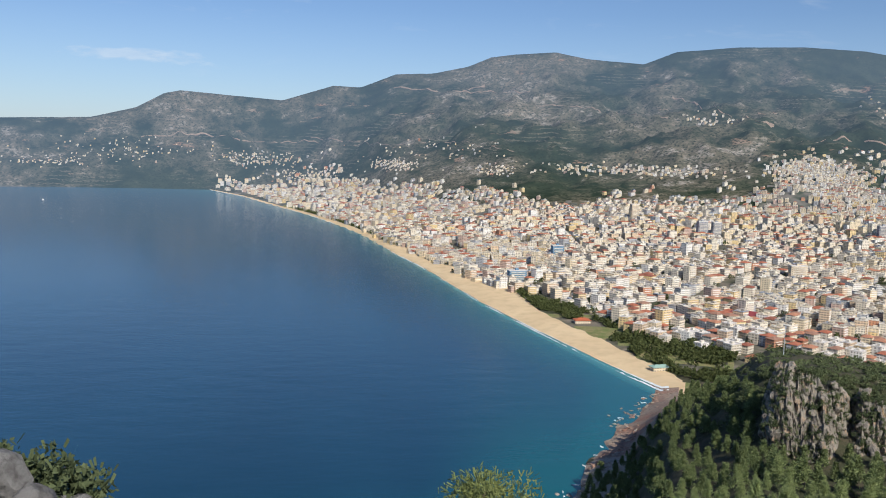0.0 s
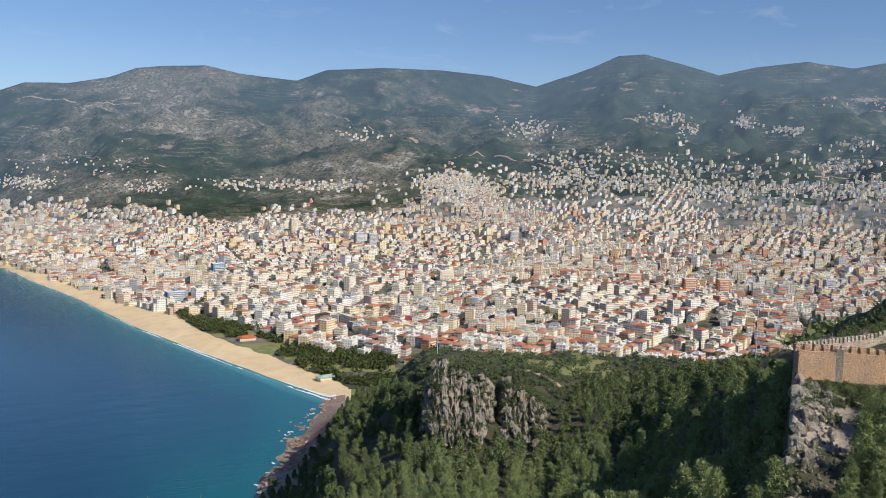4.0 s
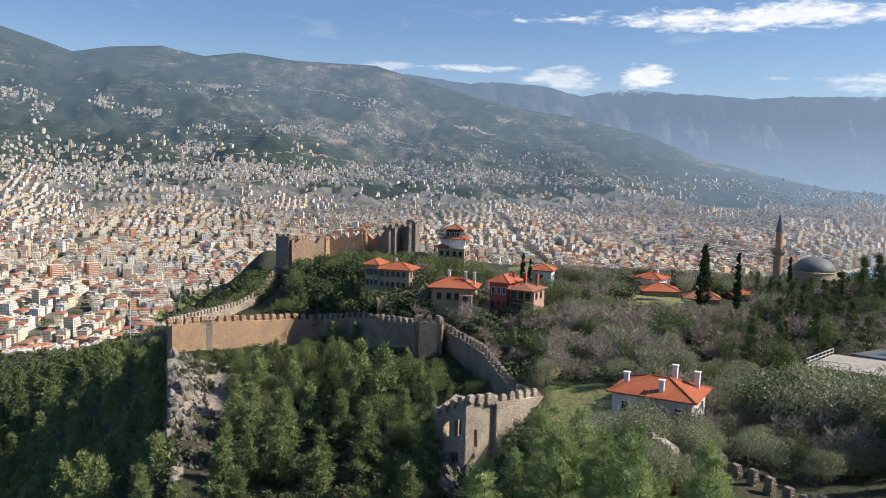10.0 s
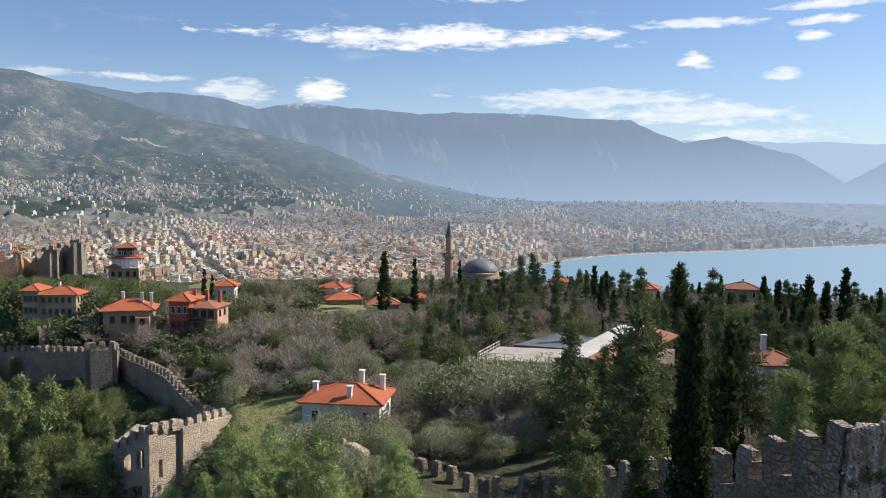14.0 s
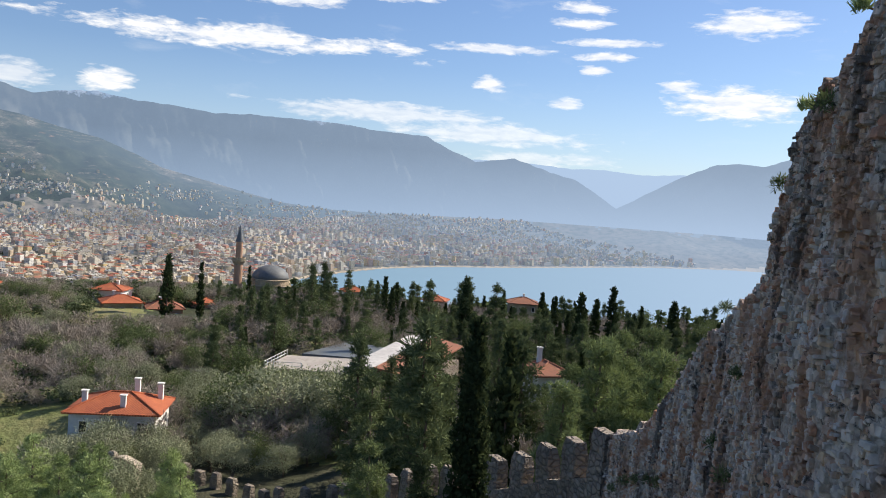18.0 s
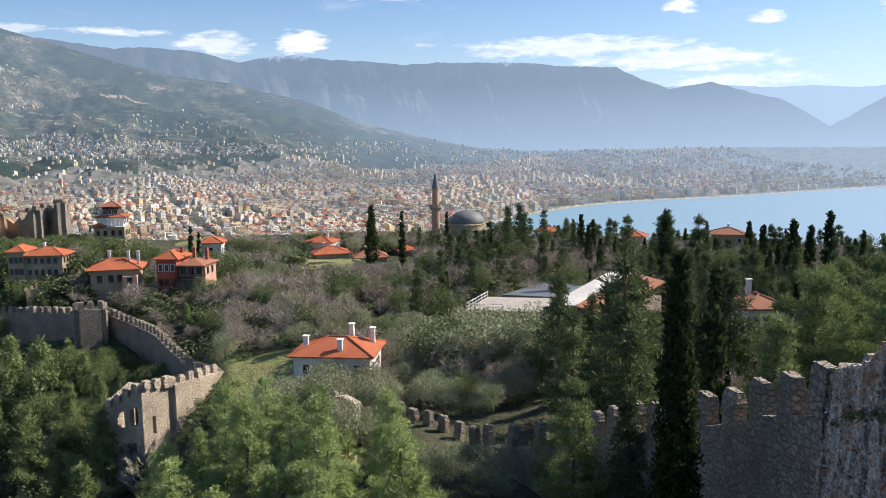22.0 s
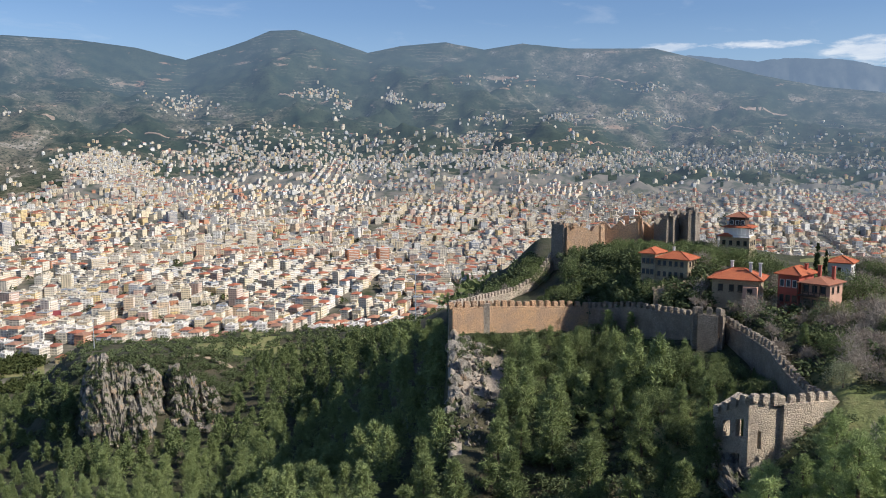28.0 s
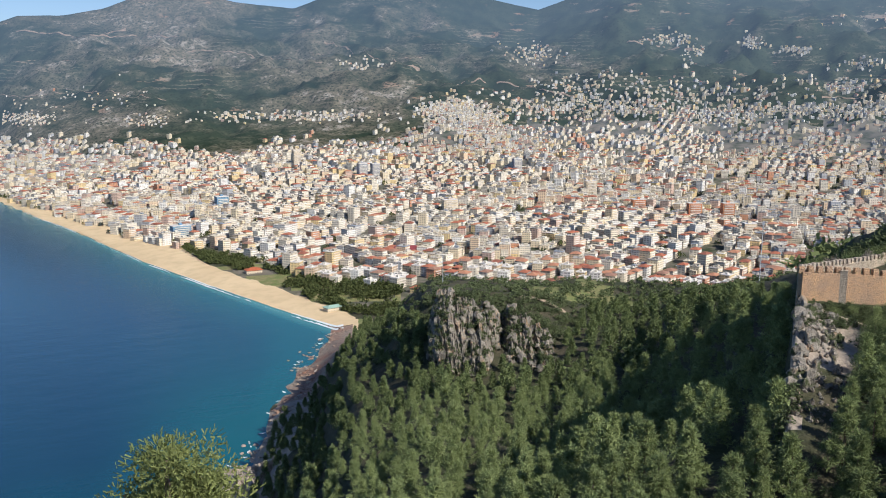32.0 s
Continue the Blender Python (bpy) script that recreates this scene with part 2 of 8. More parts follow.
M["range"] = distant("far_range", range_colour, range_haze_paint)
# nearly all of this range's tone is painted haze
M["range_pale"] = distant("hazed_farthest_range", lambda n, pos: n.mix(n.noise(pos, 0.004, 5.0), (0.06, 0.07, 0.07), (0.1, 0.1, 0.1)), lambda n, pos, az: 0.96)
M["hill"] = surface("hill_ground", two_scale((0.045, 0.055, 0.024), (0.095, 0.08, 0.05), (0.03, 0.036, 0.016), 0.06, 0.5, 0.8), 0.95, lambda n, p: n.noise(p, 1.2, 5.0), bump_size=0.5)
M["meadow"] = surface("meadow", two_scale((0.16, 0.20, 0.06), (0.30, 0.25, 0.12), (0.08, 0.10, 0.03), 0.09, 0.9, 0.7), 0.95, lambda n, p: n.noise(p, 2.0, 5.0), bump_size=0.3)
TOWN_SOIL = two_scale((0.15, 0.14, 0.115), (0.24, 0.205, 0.16), (0.05, 0.064, 0.035), 0.012, 0.03, 1.0)
# share of haze painted into the far town, by distance and bearing
town_haze_paint = lambda n, pos, az: n.math("MULTIPLY", n.span(n.vec("LENGTH", n.vec("MULTIPLY", pos, (1.0, 1.0, 0.0))), 1800.0, 4200.0), n.math("MAXIMUM", n.span(az, 10.0, 85.0, 0.14, 0.36), n.span(az, 85.0, 122.0, 0.36, 0.6)))
M["town"] = distant("hazed_town_ground", TOWN_SOIL, town_haze_paint)
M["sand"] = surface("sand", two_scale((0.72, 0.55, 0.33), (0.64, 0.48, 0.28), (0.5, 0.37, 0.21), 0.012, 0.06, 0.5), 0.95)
# sand of the far shore, dulled by the town's painted haze
M["hazed_far_sand"] = distant("hazed_far_sand", two_scale((0.52, 0.42, 0.29), (0.42, 0.34, 0.24), (0.3, 0.25, 0.18), 0.012, 0.06, 0.5), town_haze_paint)
M["seabed"] = surface("seabed", (0.1, 0.12, 0.1))
M["limestone"] = surface("limestone", limestone, 0.95, lambda n, p: n.noise(p, 1.5, 6.0, 0.7), bump_size=0.5)
M["redrock"] = surface("red_shore_rock", two_scale((0.30, 0.17, 0.12), (0.33, 0.27, 0.21), (0.10, 0.07, 0.055), 0.05, 0.4, 0.7), 0.9, lambda n, p: n.noise(p, 0.6, 5.0), bump_size=0.8)
M["palerock"] = surface("pale_shore_rock", two_scale((0.42, 0.34, 0.25), (0.34, 0.3, 0.26), (0.14, 0.11, 0.09), 0.08, 0.5, 0.6), 0.9, lambda n, p: n.noise(p, 0.6, 5.0), bump_size=0.8)
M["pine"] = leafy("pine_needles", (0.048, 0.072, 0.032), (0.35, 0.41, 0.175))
# lighter copy of the pine colour, with sunlight put into it
M["pine_near"] = leafy("sun_tinted_pine_needles", (0.10, 0.15, 0.055), (0.50, 0.58, 0.25))
M["dark_pine"] = leafy("dark_conifer_needles", (0.03, 0.048, 0.025), (0.19, 0.225, 0.105))
M["cypress"] = leafy("cypress_leaves", (0.018, 0.03, 0.014), (0.075, 0.095, 0.04))
M["olive"] = leafy("olive_leaves", (0.14, 0.155, 0.09), (0.44, 0.455, 0.29))
M["shrub"] = leafy("shrub_leaves", (0.055, 0.08, 0.034), (0.25, 0.29, 0.125))
M["scrub"] = leafy("maquis_leaves", (0.036, 0.052, 0.026), (0.17, 0.20, 0.098))
M["twig"] = leafy("bare_twigs", (0.19, 0.155, 0.125), (0.47, 0.41, 0.345), glow=0.1)
M["bark"] = surface("bark", two_scale((0.12, 0.085, 0.06), (0.2, 0.16, 0.12), (0.05, 0.04, 0.03), 0.8, 6.0), 0.95)


def sea_colour(n, pos):
    a = n.add("ShaderNodeAttribute")
    a.attribute_name = "shallow"
    s = a.outputs["Fac"]
    deep = n.mix(n.span(n.noise(n.vec("MULTIPLY", pos, (1.0, 0.35, 1.0)), 0.004, 4.0), 0.35, 0.65), (0.003, 0.036, 0.070), (0.005, 0.050, 0.092))
    c = n.mix(n.span(s, 0.05, 0.75), deep, (0.007, 0.120, 0.135))
    return n.mix(n.span(s, 0.72, 1.0), c, (0.10, 0.32, 0.30))


def sea_waves(n, pos):
    a = n.noise(n.vec("MULTIPLY", pos, (1.0, 1.7, 1.0)), 0.11, 6.0, 0.6)
    return n.math("ADD", a, n.math("MULTIPLY", n.noise(n.vec("MULTIPLY", pos, (1.0, 2.2, 1.0)), 0.018, 3.0), 2.0))


M["sea"] = surface("hazed_sea_water", sea_colour, 0.16, sea_waves, spec=0.5, bump_size=0.14)


def paint_haze(m, veil):
    """Mixes a haze glow into a far surface's material as emission."""
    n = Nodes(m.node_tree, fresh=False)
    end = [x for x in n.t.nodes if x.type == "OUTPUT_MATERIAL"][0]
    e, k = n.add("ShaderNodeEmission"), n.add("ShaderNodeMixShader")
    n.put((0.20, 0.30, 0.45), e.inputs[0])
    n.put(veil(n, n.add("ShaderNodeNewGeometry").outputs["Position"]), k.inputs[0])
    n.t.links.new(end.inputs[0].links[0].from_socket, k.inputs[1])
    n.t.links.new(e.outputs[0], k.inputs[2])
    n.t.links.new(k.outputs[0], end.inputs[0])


# the far sea pales with distance through this painted haze
paint_haze(M["sea"], lambda n, pos: n.span(n.vec("LENGTH", n.vec("MULTIPLY", pos, (1.0, 1.0, 0.0))), 1300.0, 4600.0, 0.0, 0.5))
# bay haze and sky sheen are emission mixed over the water colour
M["bay_sea"] = distant("hazed_bay_water", lambda n, pos: n.mix(n.noise(n.vec("MULTIPLY", pos, (1.0, 0.3, 1.0)), 0.006, 5.0), (0.05, 0.17, 0.20), (0.07, 0.21, 0.235)), lambda n, pos, az: n.span(az, 92.0, 130.0, 0.5, 0.88))
M["foam"] = surface("foam", two_scale((0.8, 0.82, 0.8), (0.7, 0.75, 0.75), (0.35, 0.5, 0.5), 0.05, 0.3), 0.9)

# ---- the land: one sheet from the castle hill to the mountains ----


def smooth(x):
    x = np.clip(x, 0.0, 1.0)
    return x * x * (3 - 2 * x)


def lattice(ix, iy, seed):
    h = (ix.astype(np.int64) * 374761393 + iy.astype(np.int64) * 668265263 + seed * 974711) & 0x7FFFFFFF
    h = ((h ^ (h >> 13)) * 1274126177) & 0x7FFFFFFF
    return ((h ^ (h >> 16)) & 0xFFFF) / 65535.0


def value_noise(x, y, seed=0):
    ix, iy = np.floor(x), np.floor(y)
    fx, fy = smooth(x - ix), smooth(y - iy)
    a, b = lattice(ix, iy, seed), lattice(ix + 1, iy, seed)
    c, d = lattice(ix, iy + 1, seed), lattice(ix + 1, iy + 1, seed)
    return (a + (b - a) * fx) * (1 - fy) + (c + (d - c) * fx) * fy


def fbm(x, y, octaves=5, seed=0, ridged=False):
    total, size, weight = 0.0, 1.0, 0.5
    for k in range(octaves):
        v = value_noise(x * size, y * size, seed + k)
        total = total + weight * ((1 - np.abs(2 * v - 1)) if ridged else v)
        size, weight = size * 2.03, weight * 0.5
    return total


def far_to_near(r):
    """Distances past 3 km are drawn in along the line of sight, so that the whole bay fits."""
    return np.where(r < 3000, r, 3000 + 1800 * (1 - np.exp(-(np.maximum(r, 3000) - 3000) / 1800)))


def near_to_far(q):
    return np.where(q < 3000, q, 3000 - 1800 * np.log(np.maximum(1 - (np.maximum(q, 3000) - 3000) / 1800, 1e-4)))


def sea_level(q):
    """Height of the water sheet at the drawn distance q."""
    q = np.maximum(q, 1.0)
    return 220.0 - 220.0 * q / near_to_far(q)


# waterline of the western beach and of the eastern bay: bearing and depression angle, degrees
BEACH_LINE = [(-40, 2.0), (-21, 2.18), (-17, 2.3), (-12.8, 2.44), (-10, 2.76), (-6.4, 3.44), (-3.8, 4.16), (-0.8, 5.02), (1.5, 5.86), (3.9, 7.17), (6.25, 8.27),
              (7.85, 9.19), (9.9, 10.28), (11.9, 11.16), (13.9, 12.02), (15.8, 12.78), (18.2, 13.72), (20.1, 14.42), (22.5, 15.25)]
BAY_LINE = [(60, 14.0), (75, 10.5), (86, 8.2), (92, 7.2), (97, 5.9), (100.2, 5.2), (103.5, 4.66), (107.3, 4.31), (111, 4.1), (114.7, 3.84), (118.3, 3.54), (121.6, 3.28), (124.9, 3.09), (128.8, 2.89), (150, 2.6), (200, 2.4)]
LINE_AZ = np.array([p[0] for p in BEACH_LINE + BAY_LINE], float)
LINE_R = far_to_near(220 / np.tan(np.radians([p[1] for p in BEACH_LINE + BAY_LINE])))

HILL_R = np.array([0, 4, 12, 25, 60, 100, 150, 200, 260, 340, 430, 540, 700, 900, 1000.0])
HILL = []


def hill(az, *z):
    HILL.append((az, z))


# heights of the castle hill along bearings, at the distances above
hill(-62, 218.4, 217, 212, 195, 140, 85, 40, 8, -6, -10, -12, -12, -12, -12, -12)
hill(-20, 218.4, 217, 213, 196, 140, 85, 40, 8, -6, -10, -12, -12, -12, -12, -12)
hill(5, 218.4, 217, 212, 198, 160, 115, 75, 45, 20, 0, -8, -12, -12, -12, -12)
hill(16, 218.4, 217, 212, 198, 165, 130, 100, 75, 50, 25, 8, -3, -8, -10, -10)
hill(20, 218.4, 217, 212, 198, 169, 142, 118, 98, 80, 60, 38, 12, -3, -2, -2)
hill(24.5, 218.4, 217, 212, 198, 172, 150, 130, 112, 98, 90, 84, 70, 24, 2, 3)
hill(29.6, 218.4, 217, 212, 198, 173, 152, 134, 120, 110, 102, 122, 106, 40, 6, 6)
hill(36, 218.4, 217, 212, 198, 175, 156, 141, 122, 110, 102, 120, 104, 45, 8, 7)
hill(43, 218.4, 217, 212, 198, 176, 160, 152, 132, 121, 114, 109, 108, 50, 10, 8)
hill(48, 218.4, 217, 212, 198, 177, 163, 158, 143, 138, 137, 126, 106, 50, 10, 8)
hill(51, 218.4, 217, 212, 198, 177, 164, 160, 155, 156, 150, 132, 105, 50, 10, 8)
hill(53.5, 218.4, 217, 212, 197, 176, 163, 165, 168, 168, 158, 136, 104, 50, 10, 8)
hill(57, 218.4, 217, 212, 197, 171, 158, 172, 183, 184, 160, 124, 92, 40, 9, 8)
hill(60, 218.4, 217, 212, 197, 171, 161, 178, 192, 194, 155, 110, 80, 30, 8, 7)
hill(66, 218.4, 217, 212, 197, 171, 163, 181, 195, 197, 165, 120, 80, 30, 8, 7)
hill(72, 218.4, 217, 212, 196, 172, 173, 184, 193, 194, 176, 130, 85, 40, 8, 7)
hill(80, 218.4, 217, 212, 197, 186, 187, 190, 191, 190, 170, 125, 80, 30, 5, 5)
hill(87, 218.4, 217, 212, 200, 190, 191.5, 191.5, 190.5, 188, 165, 115, 65, 20, -4, -6)
hill(97, 218.4, 217, 212, 201, 191, 190, 190, 189, 186, 165, 110, 55, 8, -8, -8)
hill(110, 218.4, 217, 212, 203, 194, 191, 189, 188, 185, 160, 105, 45, 2, -8, -8)
hill(122, 218.4, 217, 213, 207, 197, 191, 188, 187, 185, 160, 100, 40, 0, -8, -8)
hill(134, 218.4, 217.5, 215, 212, 205, 198, 192, 190, 186, 160, 100, 40, 0, -8, -8)
hill(160, 218.4, 218.4, 219, 220, 222, 220, 215, 205, 190, 160, 100, 40, 0, -8, -8)
hill(240, 218.4, 218.4, 219, 220, 222, 218, 205, 180, 150, 100, 50, 10, -8, -8, -8)
hill(280, 218.4, 218.0, 216, 208, 190, 150, 100, 60, 20, -6, -10, -12, -12, -12, -12)
HILL_AZ = np.array([h[0] for h in HILL], float)
HILL_Z = np.array([h[1] for h in HILL], float)
# skyline of the main ridge: bearing and elevation, degrees
RIDGE = [(-60, 0.5), (-40, 0.8), (-21, 1.17), (-15.8, 1.43), (-13.1, 2.15), (-11.4, 3.12), (-10.4, 3.35), (-6.1, 3.12), (-3.9, 2.99), (-0.56, 4.09), (1.3, 4.05), (3.6, 4.99), (6.25, 5.15), (8.5, 5.66),
         (10, 6.29), (11.5, 6.51), (14.3, 6.71), (16.4, 6.3), (20.1, 6.0), (22.1, 6.78), (25.9, 7.05), (29.8, 7.0), (33.2, 6.68), (36.2, 6.03), (39.9, 7.29), (41.6, 8.04), (43.3, 8.13)]
RIDGE += [(45.6, 7.5), (48, 6.75), (50.2, 7.2), (53.2, 7.47), (55.8, 6.98), (58.4, 7.36), (61.5, 6.99), (67, 6.87), (69.2, 6.27), (73.4, 5.04), (77.2, 4.17), (80.3, 3.78), (82.6, 3.2),
          (84.9, 2.73), (87.1, 1.9), (88.7, 1.15), (91.6, 0.5), (94.1, -0.1), (96.5, -0.6), (99.3, -0.85), (103, -0.9), (111, -0.75), (125, -0.8), (150, -1.4), (200, -2.0)]
RIDGE_AZ, RIDGE_EL = np.array([p[0] for p in RIDGE], float), np.array([p[1] for p in RIDGE], float)
CREST = 4450.0


def wrap(az):
    return (az + 62.0) % 360.0 - 62.0


# plan of the castle wall: bearing, distance, ground at its foot, its top, ground of the quarter behind
WALL_PLAN = np.array([(53.0, 167.0, 183.0, 189.0, 186.5), (53.6, 168.0, 184.0, 189.0, 187.0), (57.5, 174.0, 183.2, 188.4, 186.0), (59.3, 177.0, 183.0, 188.2, 187.0), (61.2, 180.0, 182.5, 188.0, 191.0), (63.2, 182.0, 182.0, 187.5, 193.0), (66.2, 172.0, 183.5, 189.5, 194.5), (70.0, 160.0, 186.5, 191.0, 195.0),
                      (72.0, 160.0, 186.5, 191.0, 194.5), (73.9, 150.0, 184.5, 189.5, 191.5), (76.2, 134.0, 184.0, 187.5, 190.0), (79.0, 117.0, 184.0, 188.5, 189.5)])


def hill_height(az, r):
    z = slope_height(az, r)
    dist, foot, top, back = (np.interp(az, WALL_PLAN[:, 0], WALL_PLAN[:, i]) for i in range(1, 5))
    d = r - dist
    start = np.minimum(118.0, dist - 14)
    low = slope_height(az, start)
    rise = low + (foot - low) * np.clip((r - start) / (dist - start), 0, 1)
    made = np.where(d < 0, rise, np.where(d < 2.5, foot + (top - 1.6 - foot) * d / 2.5, np.where(d < 18, top - 1.6 + (back - top + 1.6) * (d - 2.5) / 15.5, back)))
    inside = az - np.interp(r, [168, 184, 196, 213], [53.4, 55.8, 57.8, 60.4])
    k = smooth((az - 52.9) / 0.7) * smooth(np.where(r < 168, 1.0, (inside + 1.5) / 1.5)) * (1 - smooth((az - 76.5) / 3.0)) * smooth((r - start) / 6) * (1 - smooth((r - 208) / 18))
    return z * (1 - k) + made * k


def slope_height(az, r):
    i = np.clip(np.searchsorted(HILL_AZ, az) - 1, 0, len(HILL_AZ) - 2)
    f = smooth((az - HILL_AZ[i]) / (HILL_AZ[i + 1] - HILL_AZ[i]))
    j = np.clip(np.searchsorted(HILL_R, r) - 1, 0, len(HILL_R) - 2)
    g = np.clip((r - HILL_R[j]) / (HILL_R[j + 1] - HILL_R[j]), 0, 1)
    return (HILL_Z[i, j] * (1 - g) + HILL_Z[i, j + 1] * g) * (1 - f) + (HILL_Z[i + 1, j] * (1 - g) + HILL_Z[i + 1, j + 1] * g) * f


TOWN_D = np.array([-400, -60, 0, 45, 300, 700, 1100, 1500, 1900.0])
TOWN_Z = np.array([-16, -5, 0, 2.6, 8, 24, 54, 95, 130.0])


def shore(az):
    """Drawn distance of the far waterline at a bearing."""
    return np.interp(az, LINE_AZ, LINE_R)


def ground_height(az, r):
    az, r = wrap(np.asarray(az, float)), np.asarray(r, float)
    x, y = r * np.sin(np.radians(az)), r * np.cos(np.radians(az))
    coast = shore(az)
    flat = np.interp(r - coast, TOWN_D, TOWN_Z) + sea_level(np.minimum(r, 4700))
    # bearings without town: open sea to the south and west
    sea = smooth((az - 215) / 20)
    flat = flat * (1 - sea) - 12 * sea
    calm = 1 - 0.85 * smooth((az - 52.5) / 1.5) * (1 - smooth((az - 78) / 3)) * smooth((r - 135) / 20) * (1 - smooth((r - 205) / 15))
    near = hill_height(az, r) + (fbm(x / 34, y / 34, 4, 3) - 0.47) * 9 * smooth((r - 15) / 60) * calm
    k = smooth((r - 620) / 300)
    z = near * (1 - k) + flat * k
    # the mountains
    foot = np.clip(coast + 1250, 2250, 3850)
    t = np.clip((r - foot) / (CREST - foot), 0, 1)
    el0 = np.degrees(np.arctan2(np.interp(foot - coast, TOWN_D, TOWN_Z) + sea_level(foot) - 220, foot))
    top = np.interp(az, RIDGE_AZ, RIDGE_EL)
    el = el0 + (top - el0) * (0.75 * t + 0.25 * t * t)
    rough = (fbm(x / 900, y / 900, 6, 11, True) - 0.62) * 2.4 + (fbm(x / 240, y / 240, 4, 21, True) - 0.5) * 0.7 + (fbm(x / 60, y / 60, 3, 41) - 0.45) * 0.5
    el = el + rough * (top - el0) * 0.2 * np.sin(np.pi * np.minimum(t, 1)) ** 0.8
    el = np.minimum(el, top + 0.02 + (fbm(x / 90, y / 90, 3, 5) - 0.5) * 0.12)
    mz = 220 + r * np.tan(np.radians(el))
    mz = np.where(r > CREST, 220 + CREST * np.tan(np.radians(top)) - (r - CREST) * np.where(az > 95, 0.02, 0.8), mz)
    return np.where((r > foot) & (sea < 0.5), np.maximum(mz, z * (t < 0.02) + mz * (t >= 0.02)), z)


def ground_at(p):
    r = math.hypot(p[0], p[1])
    return float(ground_height(math.degrees(math.atan2(p[0], p[1])), r))


def sheet(name, verts, faces, material, attributes=(), slots=None, uv=None):
    """A mesh from arrays. attributes: (name, values by vertex). slots: material index by face."""
    me = bpy.data.meshes.new(name)
    me.from_pydata(verts, [], faces) if isinstance(verts, list) else fill(me, verts, faces)
    for m in material if isinstance(material, (list, tuple)) else [material]:
        me.materials.append(m)
    for key, values in attributes:
        me.attributes.new(key, "FLOAT", "POINT").data.foreach_set("value", np.ascontiguousarray(values, dtype=np.float32))
    if slots is not None:
        me.polygons.foreach_set("material_index", np.ascontiguousarray(slots, dtype=np.int32))
    if uv is not None:
        me.uv_layers.new(name="UVMap").data.foreach_set("uv", np.ascontiguousarray(uv, dtype=np.float32).ravel())
    me.polygons.foreach_set("use_smooth", np.zeros(len(me.polygons), dtype=bool))
    me.update()
    return me


def fill(me, verts, faces):
    verts, faces = np.asarray(verts, np.float32), np.asarray(faces, np.int32)
    me.vertices.add(len(verts))
    me.vertices.foreach_set("co", verts.ravel())
    me.loops.add(faces.size)
    me.loops.foreach_set("vertex_index", faces.ravel())
    me.polygons.add(len(faces))
    me.polygons.foreach_set("loop_start", np.arange(0, faces.size, faces.shape[1], dtype=np.int32))
    me.update(calc_edges=True)


def grid_faces(rows, cols):
    a = (np.arange(rows - 1)[:, None] * cols + np.arange(cols - 1)[None, :]).ravel()
    return np.stack([a, a + 1, a + cols + 1, a + cols], 1)


AZ = np.concatenate([np.arange(-62, -26, 3.0), np.arange(-26, 138, 0.2), np.arange(138, 298.1, 4.0)])
RR = np.concatenate([[0.0, 1.5, 3.0], np.geomspace(4, 60, 34), np.geomspace(62.5, 146, 29), np.arange(148.5, 196, 2.0), np.geomspace(198, 900, 54), np.linspace(915, 2300, 60), np.linspace(2325, CREST, 78), [4500, 4600, 4750, 4900]])
GA, GR = np.meshgrid(AZ, RR)
GZ = ground_height(GA, GR)
GX, GY = GR * np.sin(np.radians(GA)), GR * np.cos(np.radians(GA))
faces = grid_faces(len(RR), len(AZ))[:, ::-1]


def kind_of_ground():
    c = lambda a: 0.25 * (a[:-1, :-1] + a[1:, :-1] + a[:-1, 1:] + a[1:, 1:])
    az, r, x, y = wrap(c(GA)), c(GR), c(GX), c(GY)
    z, coast = c(GZ), shore(wrap(c(GA)))
    n = fbm(x / 40, y / 40, 4, 8)
    slot = np.zeros_like(r, int)                                     # 0 hill
    slot[(az > 66) & (az < 135) & (r < 330) & (r > 70) & (n > np.where(r > 128, 0.53, np.where(az > 88, 0.6, 0.47)))] = 1    # 1 meadow among the trees
    slot[(az > 36) & (az < 52) & (r > 430) & (r < 640) & (n > 0.5)] = 1
    slot[(az > 53.3) & (az < 57.8) & (r > 133) & (r < 167) & (n > 0.27)] = 7         # bare rocky ground under the wall
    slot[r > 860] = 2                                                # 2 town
    slot[(r > 800) & (az > -4) & (az < 27) & (r - coast < 200) & (n > 0.42)] = 1
    d = r - coast
    sand = 30 + 40 * np.interp(az, [-20, 0, 12, 24], [0.4, 1.0, 1.6, 1.0])
    slot[(d > -60) & (d < 22) & (az < 24) & (az > -9) & (r > 760) & (z - sea_level(r) < 6)] = 3         # 3 sand
    slot[(d > -60) & (d < 30) & (az > 97)] = 8
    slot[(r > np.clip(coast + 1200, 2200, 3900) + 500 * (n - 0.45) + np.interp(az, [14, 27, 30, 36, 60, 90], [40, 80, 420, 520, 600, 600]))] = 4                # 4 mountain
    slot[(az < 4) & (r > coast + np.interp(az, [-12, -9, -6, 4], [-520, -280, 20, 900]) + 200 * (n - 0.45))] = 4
    slot[z < -3] = 5
    slot[(az > 18.2) & (az < 23.5) & (r > 590) & (r < 830) & (z < 26 + 30 * (n - 0.45)) & (z > -3)] = 6
    slot[(az > 12) & (az <= 20.5) & (r > 400) & (r <= 590) & (z < 34 + 60 * (n - 0.45)) & (z > -3)] = 7
    return slot.ravel()


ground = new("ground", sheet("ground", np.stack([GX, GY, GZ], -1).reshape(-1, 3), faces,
                             [M["hill"], M["meadow"], M["town"], M["sand"], M["mountain"], M["seabed"], M["redrock"], M["palerock"], M["hazed_far_sand"]], slots=kind_of_ground()))
tagged(ground, "hill slopes, town plain, sand beach and scrub-covered mountains", "ground", kind="structure")
